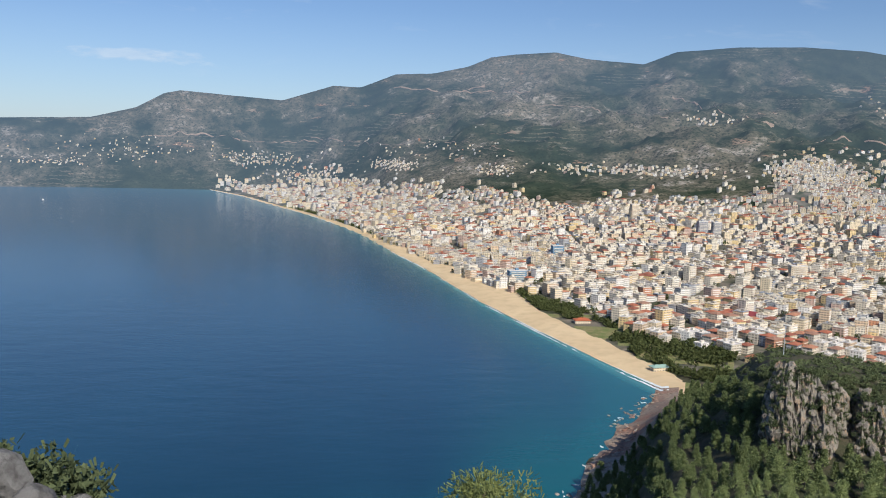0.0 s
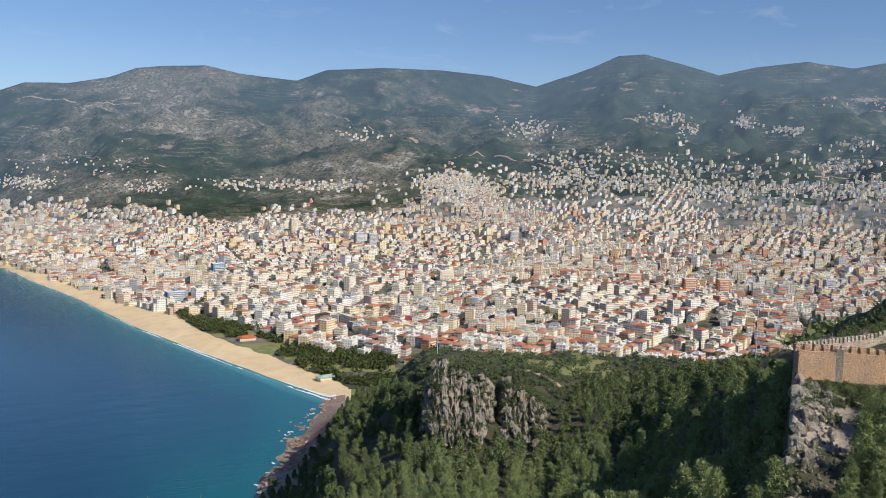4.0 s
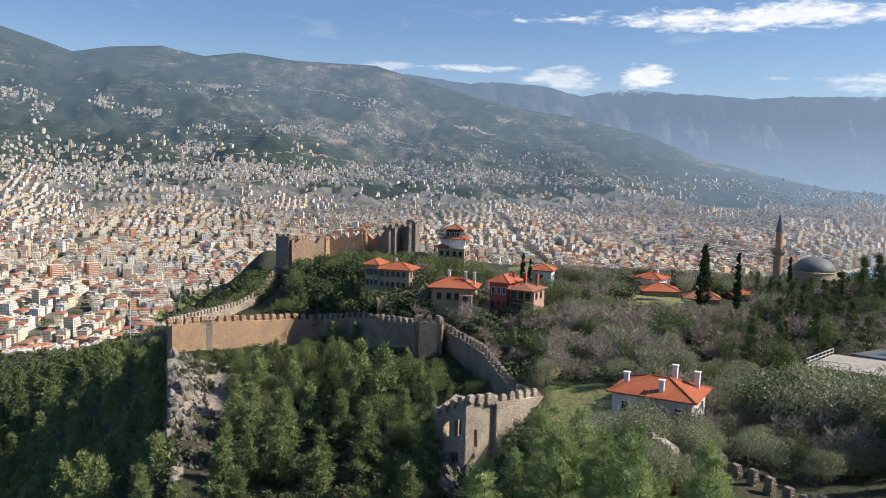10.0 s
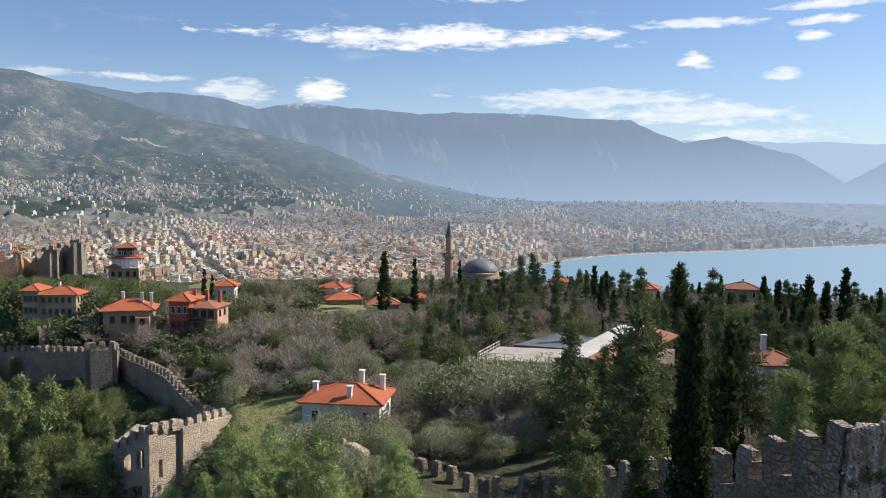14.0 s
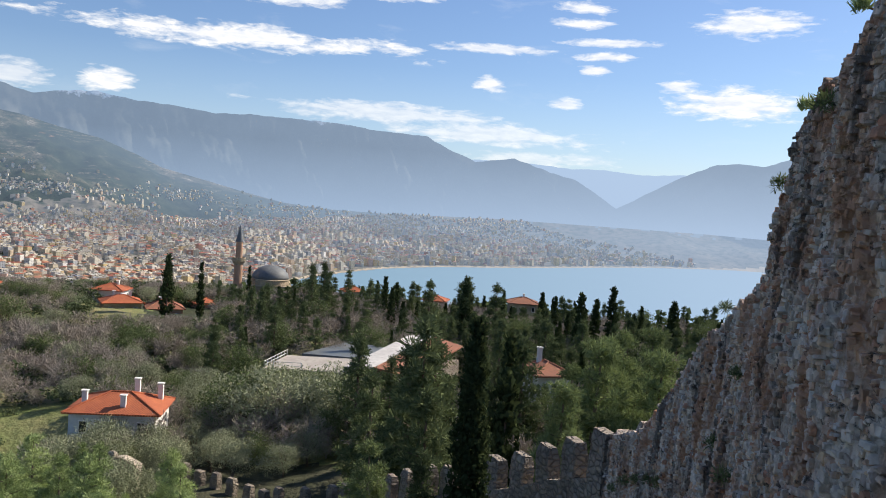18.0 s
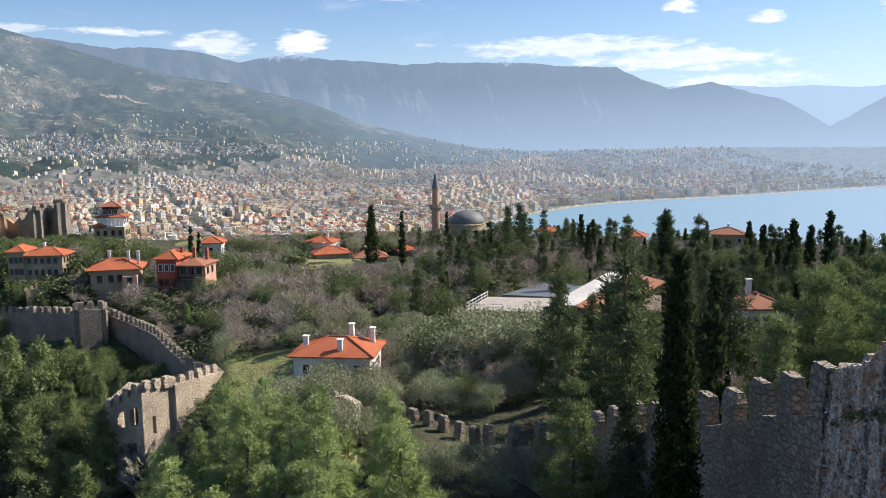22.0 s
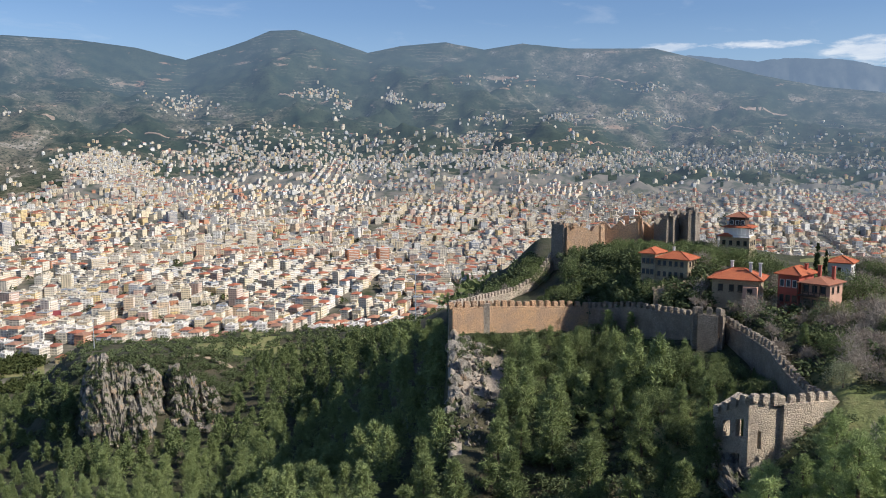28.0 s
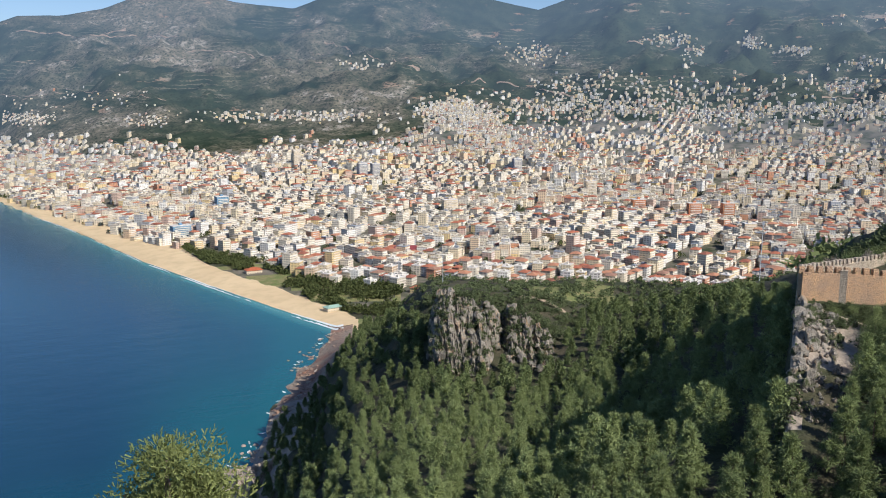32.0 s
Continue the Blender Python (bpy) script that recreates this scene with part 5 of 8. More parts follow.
plain_house(91.8, 214, 190.0, 5.0, 5.0, 1.6, 1.4, 25, M["pink_paint"], M["tiles"], "small house with a red roof beside the cypress", ())
plain_house(101.6, 262, 187.0, 6.0, 6.0, 4.0, 1.7, 12, M["white_paint"], M["tiles"], "red-roofed house half hidden by pines", ())
plain_house(107.3, 258, 186.0, 6.5, 6.0, 4.2, 1.6, -12, M["pink_paint"], M["tiles"], "house with a red tiled roof among cypresses", ())
plain_house(113.3, 250, 186.0, 8.5, 7.0, 6.2, 1.8, 6, M["house_stone"], M["old_tiles"], "large house under a brown tiled roof on the skyline", [(0.2, 0.5, 2.6)])
plain_house(115.2, 110, 196.3, 4.6, 6.0, 2.6, 1.5, 24, M["white_paint"], M["old_tiles"], "white house with a weathered tile roof behind the pines", [(-0.6, 1.0, 3.0)])

# ---- mosque ----


def mosque():
    h = thing("mosque", at_bearing(96.0, 252, 186, 0), "domed stone mosque with a brick minaret", "mosque")
    part("wall", Solid().box(-6.2, -6, -5, 6.2, 6, 7.0), M["house_stone"], h)
    part("drum", Solid().turned(0, 0, [(5.9, 7.0), (5.7, 8.4), (5.9, 8.5), (5.6, 8.7)], 24), M["house_stone"], h)
    part("dome", Solid().turned(0, 0, [(5.4 * math.cos(a), 8.7 + 3.9 * math.sin(a)) for a in [i * math.pi / 20 for i in range(10)]] + [(0.15, 12.7), (0.1, 13.6)], 28), M["lead"], h, "lead-grey dome", smooth_faces=True)
    for x in (-4.2, -1.4, 1.4, 4.2):
        window(h, x, -6.0, 3.5, 1.0, 1.8)
    m = at_bearing(93.85, 250, 186, 0)
    t = thing("minaret", m, "slender brick minaret with a stone balcony and pointed cap", "minaret")
    part("shaft", Solid().turned(0, 0, [(1.6, -4), (1.5, 4), (1.25, 5.2), (1.2, 12.6)], 16), M["brick"], t)
    part("balcony", Solid().turned(0, 0, [(1.2, 12.4), (1.55, 13.0), (1.95, 13.5), (1.95, 14.6), (1.8, 14.6), (1.8, 13.7)], 16), M["house_stone"], t, "pale stone balcony")
    part("upper_shaft", Solid().turned(0, 0, [(1.0, 13.4), (0.95, 19.3)], 16), M["brick"], t)
    cap = part("cap", Solid().turned(0, 0, [(1.15, 19.2), (1.1, 19.5), (0.12, 24.0)], 16), M["lead"], t, "dark lead cone")
    part("finial", Solid().turned(0, 0, [(0.1, 23.8), (0.22, 24.2), (0.05, 24.5), (0.04, 25.2)], 8), M["metal"], cap)


mosque()


M["concrete"] = surface("weathered_concrete", two_scale((0.46, 0.41, 0.35), (0.38, 0.34, 0.30), (0.24, 0.21, 0.18), 0.3, 2.0, 0.6), 0.9)


M["court_glass"] = surface("court_roof_glass", two_scale((0.15, 0.165, 0.17), (0.10, 0.12, 0.13), (0.22, 0.2, 0.18), 0.4, 2.5, 0.6), 0.45, spec=0.5)


def long_hall():
    """Low covered bazaar with white flat roofs and a railed terrace."""
    h = thing("bazaar_hall", Matrix.Translation((0, 0, -1.9)), "low stone bazaar hall with white flat roofs and railed terrace", "hall")
    flat = lambda *ps: [place(az, r).to_2d()[:] for az, r in ps]
    part("terrace", Solid().prism(flat((95.9, 132), (101.6, 130.5), (102.2, 141), (97.5, 142)), 185, 194.4), M["shade_grey_wall"], h, "grey stone terrace block")
    part("terrace_roof", Solid().prism(flat((95.8, 131.5), (101.65, 130), (102.3, 141.5), (97.4, 142.5)), 194.4, 194.65), M["concrete"], h, "bare concrete terrace roof")
    part("wall", Solid().prism(flat((101.4, 131.2), (105.6, 127), (109.2, 145), (106.8, 152), (102.0, 141)), 185, 194.9), M["shade_grey_wall"], h)
    roof = Solid()
    a, b2, c, d = [place(az, r) for az, r in ((101.3, 131), (103.4, 128), (107.4, 151), (105.6, 156))]
    roof.put([(a.x, a.y, 195.0), (b2.x, b2.y, 195.9), (c.x, c.y, 197.6), (d.x, d.y, 196.6), (a.x, a.y, 195.3), (b2.x, b2.y, 196.2), (c.x, c.y, 197.9), (d.x, d.y, 196.9)],
             [(0, 1, 2, 3), (4, 5, 6, 7), (0, 1, 5, 4), (1, 2, 6, 5), (2, 3, 7, 6), (3, 0, 4, 7)])
    part("long_roof", roof, M["white_roof"], h, "long white sloping roof")
    red = Solid()
    e, f = place(105.8, 126.0), place(109.4, 146)
    red.put([(b2.x, b2.y, 195.85), (e.x, e.y, 195.2), (f.x, f.y, 197.0), (c.x, c.y, 197.55), (b2.x, b2.y, 196.1), (e.x, e.y, 195.45), (f.x, f.y, 197.25), (c.x, c.y, 197.8)],
            [(0, 1, 2, 3), (4, 5, 6, 7), (0, 1, 5, 4), (1, 2, 6, 5), (2, 3, 7, 6), (3, 0, 4, 7)])
    part("tiled_roof", red, M["old_tiles"], h, "weathered brown tile slope")
    part("court_roof", Solid().prism(flat((98.4, 144), (102.4, 142), (105.2, 152), (101.5, 158)), 194.3, 194.75), M["court_glass"], h, "grey glazed court roof")
    edge = [(97.4, 142.2), (95.9, 131.7), (98.4, 131.0)]
    for (az0, r0), (az1, r1) in zip(edge, edge[1:]):
        p, q = place(az0, r0), place(az1, r1)
        k = max(3, int((q - p).length / 1.4))
        for i in range(k + 1):
            s = p.lerp(q, i / k)
            part("rail_post", Solid().box(s.x - 0.05, s.y - 0.05, 194.6, s.x + 0.05, s.y + 0.05, 195.7), M["white_paint"], h)
        for z in (195.1, 195.65):
            m = Matrix.Translation((p.x, p.y, z)) @ (q - p).to_track_quat("Z", "Y").to_matrix().to_4x4()
            part("rail", Solid(m).turned(0, 0, [(0.05, 0), (0.05, (q - p).length)], 6), M["white_paint"], h)


long_hall()

# ---- trees ----
trng = np.random.default_rng(12)


def tufts(centres, radius, per, length, width, rise=0.35, rnd=trng, flat=0.75, sprays=0.75):
    """Leaf blades scattered round the given centres: pointed blades, and a share of flat sprays that face outwards."""
    c = np.repeat(np.asarray(centres, float), per, 0)
    rad = np.repeat(np.broadcast_to(np.asarray(radius, float), len(centres)), per)
    n = len(c)
    d = rnd.normal(size=(n, 3))
    d /= np.linalg.norm(d, axis=1)[:, None]
    p = c + d * (rad * rnd.uniform(0.35, 1.0, n) ** 0.5)[:, None] * (1, 1, flat)
    d = d + (0, 0, rise) + rnd.normal(0, 0.35, (n, 3))
    d /= np.linalg.norm(d, axis=1)[:, None]
    s = np.cross(d, rnd.normal(size=(n, 3)))
    s /= np.linalg.norm(s, axis=1)[:, None]
    L = length * rnd.uniform(0.6, 1.3, n)[:, None]
    W = width * rnd.uniform(0.6, 1.3, n)[:, None]
    v = np.stack([p - s * W * 0.35, p + s * W * 0.35, p + d * L + s * W * 0.5, p + d * L * 1.1 - s * W * 0.3], 1)
    face = (p - c) / (rad[:, None] + 1e-6) + (0, 0, 0.25) + rnd.normal(0, 0.3, (n, 3))
    face /= np.linalg.norm(face, axis=1)[:, None]
    a = np.cross(face, rnd.normal(size=(n, 3)))
    a /= np.linalg.norm(a, axis=1)[:, None]
    b2 = np.cross(face, a)
    kite = np.stack([p - a * L * 0.5, p + b2 * W * 0.55, p + a * L * 0.6, p - b2 * W * 0.55], 1)
    v = np.where((rnd.uniform(size=n) < sprays)[:, None, None], kite, v).reshape(-1, 3)
    return v, np.arange(4 * n).reshape(-1, 4)


def limb(s, a, b2, r0, r1, n=5):
    a, b2 = Vector(a), Vector(b2)
    d = b2 - a
    k = Solid(Matrix.Translation(a) @ d.to_track_quat("Z", "Y").to_matrix().to_4x4())
    k.turned(0, 0, [(r0, 0), (r1, d.length)], n)
    return s.put(k.v, k.f)


def pine_centres(h, spread, count, rnd, lean=0.0, low=0.18, dome=0.75):
    """Foliage clumps on the whorls of a pine, and the limbs that carry them."""
    out, rad, limbs = [], [], []
    whorls = max(7, int(h * 0.95))
    for k in range(whorls):
        t = low + (1 - low) * (k + rnd.uniform(0, 0.6)) / whorls
        reach = spread * (1 - t) ** dome * rnd.uniform(0.75, 1.1) + 0.25
        arms = int(rnd.integers(4, 6))
        a0 = rnd.uniform(0, 6.28)
        for i in range(arms):
            a = a0 + 6.28 * i / arms + rnd.uniform(-0.4, 0.4)
            q = reach * rnd.uniform(0.65, 1.2)
            z = t * h + q * 0.34
            limbs.append(((lean * t * h, 0, t * h - 0.1), (lean * t * h + q * math.cos(a), q * math.sin(a), z)))
            m = max(2, int(count * q / spread))
            for j in range(m):
                f = 0.4 + 0.6 * (j + 0.5) / m
                out.append((lean * t * h + q * f * math.cos(a) + rnd.normal(0, 0.16), q * f * math.sin(a) + rnd.normal(0, 0.16), t * h + q * 0.34 * f + rnd.normal(0, 0.13)))
                rad.append(rnd.uniform(0.32, 0.52))
    out.append((lean * h, 0, h)), rad.append(0.35)
    return np.array(out), np.array(rad), limbs


def tree_thing(name, label, crown, trunk, leaf_m, group):
    t = thing(name, Matrix(), label, "tree", group)
    part("trunk", trunk, M["bark"], t)
    v, f = crown
    part("crown", sheet("crown", v, f, leaf_m), None, t)
    return t


def make_pine(h, spread, seed, leaf_m, count=4, per=76, size=(0.46, 0.075), label="green pine on the castle slope", low=0.12, dome=0.95, sprays=0.3, name="pine_tree", group="pines on the castle slope"):
    rnd = np.random.default_rng(seed)
    lean = rnd.uniform(-0.05, 0.05)
    c, rad, limbs = pine_centres(h, spread, count, rnd, lean, low, dome)
    trunk = Solid()
    limb(trunk, (0, 0, -1.5), (lean * h * 0.5, 0, h * 0.5), 0.22, 0.15, 7)
    limb(trunk, (lean * h * 0.5, 0, h * 0.5), (lean * h, 0, h * 0.98), 0.15, 0.03, 6)
    for a, b2 in limbs[::2]:
        limb(trunk, a, b2, 0.06, 0.02, 3)
    return tree_thing(name, label, tufts(c, rad, per, *size, 0.25, rnd, 0.6, sprays), trunk, leaf_m, group)


def make_cypress(h, w, seed, label="dark slender cypress among the houses", size=(0.5, 0.3), count=150, per=14):
    rnd = np.random.default_rng(seed)
    t = rnd.uniform(0.03, 1.0, count)
    prof = np.minimum(1.0, 0.45 + 2.2 * t) * (1 - t) ** 0.55
    a = rnd.uniform(0, 6.28, count)
    q = w * 0.42 * prof * rnd.uniform(0.55, 1.0, count)
    c = np.stack([q * np.cos(a), q * np.sin(a), t * h], 1)
    trunk = Solid()
    limb(trunk, (0, 0, -1.5), (0, 0, h * 0.6), 0.2, 0.08, 7)
    v, f = tufts(c, (0.30 + 0.1 * w) * (0.35 + 0.65 * prof), per, *size, 1.5, rnd)
    return tree_thing("cypress_tree", label, (v, f), trunk, M["cypress"], "cypresses of the castle quarter")


def make_round(h, w, seed, leaf_m, label, name="olive_tree", count=110, per=44, size=(0.21, 0.075), group="olive trees in the garden"):
    rnd = np.random.default_rng(seed)
    lobes = [(rnd.uniform(-0.28, 0.28) * w, rnd.uniform(-0.28, 0.28) * w, h * rnd.uniform(0.5, 0.8), rnd.uniform(0.22, 0.36) * w) for _ in range(6)]
    c = []
    for i in range(count):
        x, y, z, r = lobes[i % 6]
        d = rnd.normal(size=3)
        d /= np.linalg.norm(d)
        c.append((x + d[0] * r, y + d[1] * r, max(0.15 * h, z + d[2] * r * 0.8)))
    trunk = Solid()
    limb(trunk, (0, 0, -1), (0.1, 0, h * 0.35), 0.2, 0.14, 6)
    for x, y, z, r in lobes:
        limb(trunk, (0.1, 0, h * 0.33), (x, y, z), 0.1, 0.03, 4)
    v, f = tufts(np.array(c), 0.16 * w * 0.8 + 0.15, per, *size, 0.2, rnd)
    return tree_thing(name, label, (v, f), trunk, leaf_m, group)


def make_bare(h, w, seed, label="leafless grey-brown tree with fine twigs"):
    rnd = random.Random(seed)
    trunk, ends = Solid(), []

    def grow(p, d, length, r, depth):
        q = p + d * length
        limb(trunk, p, q, r, r * 0.65, 4)
        if depth <= 1:
            ends.append(q[:]), ends.append(p.lerp(q, 0.5)[:])
        if depth == 0:
            return
        for _ in range(3):
            e = (d + Vector((rnd.gauss(0, 0.6), rnd.gauss(0, 0.6), rnd.gauss(0.1, 0.3)))).normalized()
            grow(p + d * length * rnd.uniform(0.55, 1.0), e, length * rnd.uniform(0.6, 0.85), r * 0.62, depth - 1)

    grow(Vector((0, 0, -0.8)), Vector((0, 0, 1)), h * 0.34, 0.17, 3)
    t = thing("bare_tree", Matrix(), label, "tree", "leafless trees of the castle quarter")
    part("trunk", trunk, M["twig"], t)
    v, f = tufts(np.array(ends), 0.5, 9, 0.8, 0.075, 0.5, np.random.default_rng(seed), sprays=0.0)
    part("crown", sheet("crown", v, f, M["twig"]), None, t)
    return t


class Grove:
    """Places copies of a few model trees; the models become the first trees."""

    def __init__(self, models, heights):
        self.models, self.heights, self.used = models, heights, set()

    def plant(self, i, az, r, height, turn=0.0, sink=0.3, z=None):
        i %= len(self.models)
        k = height / self.heights[i]
        p = place(az, r, (float(ground_height(az, r)) if z is None else z) - sink)
        m = pose(p.x, p.y, p.z, 0, 0, turn) @ Matrix.Diagonal((k, k, k, 1))
        if i in self.used:
            return copy_thing(self.models[i], m @ Matrix.Diagonal((*(1 / x for x in self.models[i].scale), 1)))
        self.used.add(i)
        self.models[i].matrix_basis = m
        return self.models[i]


PINE_H = [9.0, 10.5, 8.0, 11.0, 7.5, 9.5]
pines = Grove([make_pine(h, s, 40 + i, M["pine"]) for i, (h, s) in enumerate(zip(PINE_H, [3.0, 3.3, 3.0, 3.1, 2.7, 3.4]))], PINE_H)
near_pines = Grove([make_pine(h, s, 60 + i, M["pine_near"], 9, 110, (0.26, 0.055), "pine with feathery needles tinted light green as if sunlit", 0.06, 0.85, 0.15) for i, (h, s) in enumerate([(10.0, 3.7), (11.5, 3.9), (9.0, 3.6)])], [10.0, 11.5, 9.0])
firs = Grove([make_pine(h, s, 160 + i, M["dark_pine"], 6, 46, (0.4, 0.09), "dark green conifer of the castle quarter", 0.06, 1.05, name="conifer_tree", group="dark conifers of the castle quarter") for i, (h, s) in enumerate([(10.0, 2.8), (11.0, 3.1), (9.0, 2.9), (12.0, 2.9)])], [10.0, 11.0, 9.0, 12.0])
cypresses = Grove([make_cypress(13, 3.0, 80), make_cypress(14, 2.2, 81), make_cypress(12, 3.6, 82, "broad dark cypress among the houses")], [13, 14, 12])
olives = Grove([make_round(5.0, 5.5, 90 + i, M["olive"], "grey-green olive tree in the garden") for i in range(3)], [5.0] * 3)
oaks = Grove([make_round(6.0, 6.5, 95 + i, M["shrub"], "dark evergreen bushy tree on the hill", "evergreen_tree", per=40, size=(0.22, 0.12), group="evergreen trees of the castle quarter") for i in range(3)], [6.0] * 3)
bares = Grove([make_bare(6.5, 5, 100 + i) for i in range(4)], [6.5] * 4)

# how high the tree tops may reach towards the walls and houses behind them: bearing and elevation, degrees
CEIL_AZ = np.array([14, 20, 24.5, 28, 29.2, 38.5, 40, 45, 50, 53, 53.4, 57.2, 57.8, 60, 66, 70, 71.4, 72, 74.5, 76, 79, 82, 83.5, 90, 91, 97, 104, 112, 120, 130.0])
CEIL_EL = np.array([-21, -20, -14.2, -13.8, -15.9, -15.6, -13.2, -12.4, -11.4, -11.2, -17.2, -17.0, -12.2, -11.5, -11.6, -12.1, -15, -19.6, -19.8, -18.0, -15.6, -15.6, -16.2, -16.4, -18.2, -20.5, -20.5, -19, -17, -15.0])


def ceiling(az):
    return float(np.interp(az, CEIL_AZ, CEIL_EL))


def fits(az, r, h, limit):
    """The tallest height up to h whose top stays under the elevation limit."""
    return min(h, 220 + r * math.tan(radians(limit)) - float(ground_height(az, r)))


def slope_pines():
    """The pine wood on the slope below the viewer: nearest trees singly, the rest as one wood."""
    rnd = random.Random(8)
    spots = []
    for _ in range(30000):
        az = rnd.uniform(15.5, 92)
        r = math.sqrt(rnd.uniform(48 ** 2, 600 ** 2))
        if az > 53 and r > np.interp(az, [53, 53.5, 61, 63, 66, 70, 72, 79, 83, 92], [330, 164, 176, 178, 168, 154, 106, 106, 92, 72]):
            continue
        if az > 78 and r > 88 or az > 86 and r > 76:
            continue
        if 28.5 < az < 38.6 and 349 < r < 440 or 53.4 < az < 57.6 and 138 < r < 172:
            continue
        if az < 22 and r > 700 or az > 36 and az < 50 and r > 455 and rnd.random() < 0.75:
            continue
        if az < 15.5 + (600 - r) * 0.004:
            continue
        gap = 5.2 + r * 0.0055
        x, y = r * math.sin(radians(az)), r * math.cos(radians(az))
        spots.append((az, r, x, y, gap))
    taken, out = {}, []
    for az, r, x, y, gap in spots:
        c = (int(x // 9), int(y // 9))
        if any((x - a) ** 2 + (y - b2) ** 2 < gap * gap for i in (-1, 0, 1) for j in (-1, 0, 1) for a, b2 in taken.get((c[0] + i, c[1] + j), ())):
            continue
        z = float(ground_height(az, r))
        if z < 4.5:
            continue
        h = fits(az, r, rnd.uniform(7.5, 12.5) if r < 330 else rnd.uniform(6.5, 10.0), ceiling(az))
        if h < 3.2:
            continue
        taken.setdefault(c, []).append((x, y))
        out.append((az, r, x, y, z, h, rnd.uniform(0, 360)))
    return sorted(out, key=lambda s: s[1])


def seen(s):
    """Trees low under the viewer's line of sight are out of view."""
    return math.degrees(math.atan2(s[4] + s[5] - 220, s[1])) > -30


wood = [s for s in slope_pines() if seen(s)]
single, rest = wood[:110], wood[110:]
for i, (az, r, x, y, z, h, turn) in enumerate(single):
    (near_pines if r < 95 and az > 74 else pines).plant(i, az, r, h, turn)


def far_wood(trees, name, label, leaf_m, blades=13, size=(0.85, 0.3), count=1.5):
    vs, rnd = [], np.random.default_rng(77)
    models = []
    for k in range(5):
        c, rad, _ = pine_centres(9.0, 3.1, count, rnd, 0, 0.12, 1.0)
        models.append(tufts(c, rad * 1.15, blades, *size, 0.5, rnd, 0.7, 0.3)[0])
    for i, (az, r, x, y, z, h, turn) in enumerate(trees):
        k, a = h / 9.0, radians(turn)
        m = np.array([[math.cos(a), -math.sin(a), 0], [math.sin(a), math.cos(a), 0], [0, 0, 1]]) * k
        vs.append(models[i % 5] @ m.T + (x, y, z - 0.3))
    v = np.concatenate(vs)
    ob = new(name, sheet(name, v, np.arange(len(v)).reshape(-1, 4), leaf_m))
    return tagged(ob, label, "wood", kind="stuff")


far_wood(rest[:330], "pine_wood", "green pines on the slope below the castle", M["pine"], blades=30, size=(0.5, 0.13), count=2.0)
far_wood(rest[330:], "pine_wood", "dense green pine wood on the hillside", M["pine"])
print("pines", len(single), len(rest))

# the plateau of the castle quarter
HOUSES = [(66.4, 70.0, 178, -8.0), (71, 74.5, 170, -8.7), (71.4, 73.8, 202, -6.0), (75.2, 78.9, 168, -9.0), (78.1, 79.6, 200, -7.2), (83.3, 90.1, 99, -14.55), (84.8, 92.3, 205, -8.4), (93.2, 97.4, 250, -6.2), (95.5, 109.4, 121, -11.5), (113.6, 116.6, 110, -11.6), (101, 102.2, 260, -6.6), (106.6, 108, 256, -6.7), (112, 114.6, 248, -6.6)]


def clear_height(az, r, h, w=2.5):
    """Keeps tree tops below the houses behind, and off their plots."""
    g = float(ground_height(az, r))
    half = math.degrees(w / r)
    limit = -5.4 if az > 98 else (-6.2 if az > 79 else -5.6 if az < 71 else -7.2)
    for a0, a1, hr, el in HOUSES:
        if a0 - half < az < a1 + half:
            if r < hr:
                limit = min(limit, el)
            elif r < hr + (26 if hr == 121 else 9):
                return 0
    return min(h, 220 + r * math.tan(radians(limit)) - g)


def behind_wall():
    """Evergreens between the curtain wall and the citadel."""
    rnd = random.Random(5)
    spots = []
    for _ in range(2000):
        az, r = rnd.uniform(54.2, 71), rnd.uniform(172, 212)
        x, y = r * math.sin(radians(az)), r * math.cos(radians(az))
        if r < float(np.interp(az, [53.6, 56, 58, 59.3, 60.6, 63.2, 66.2, 70.1], [172, 174, 178, 180, 182, 185, 175, 166])):
            continue
        if any((x - a) ** 2 + (y - b2) ** 2 < 7.5 for a, b2 in spots):
            continue
        h = min(clear_height(az, r, rnd.uniform(3.0, 6.5)), 220 + r * math.tan(radians(float(np.interp(az, [54, 60, 61, 71], [-8.4, -5.8, -5.5, -5.4])))) - float(ground_height(az, r)))
        rear = float(np.interp(az, [53.6, 56.06, 58, 59.3, 60.6], [169, 184, 196, 203, 213]))
        if az < 61.7 and r < rear + 1:
            h = min(h, 220 + r * math.tan(radians(float(np.interp(az, [53.6, 56.06, 58, 59.3, 60.6], [-11.4, -10.9, -10.5, -10.1, -8.8])))) - float(ground_height(az, r)))
            if r > rear - 4:
                continue
        if h > 1.3:
            spots.append((x, y))
            (oaks if rnd.random() < 0.55 else pines if rnd.random() < 0.6 else bares).plant(rnd.randrange(6), az, r, h, rnd.uniform(0, 360))


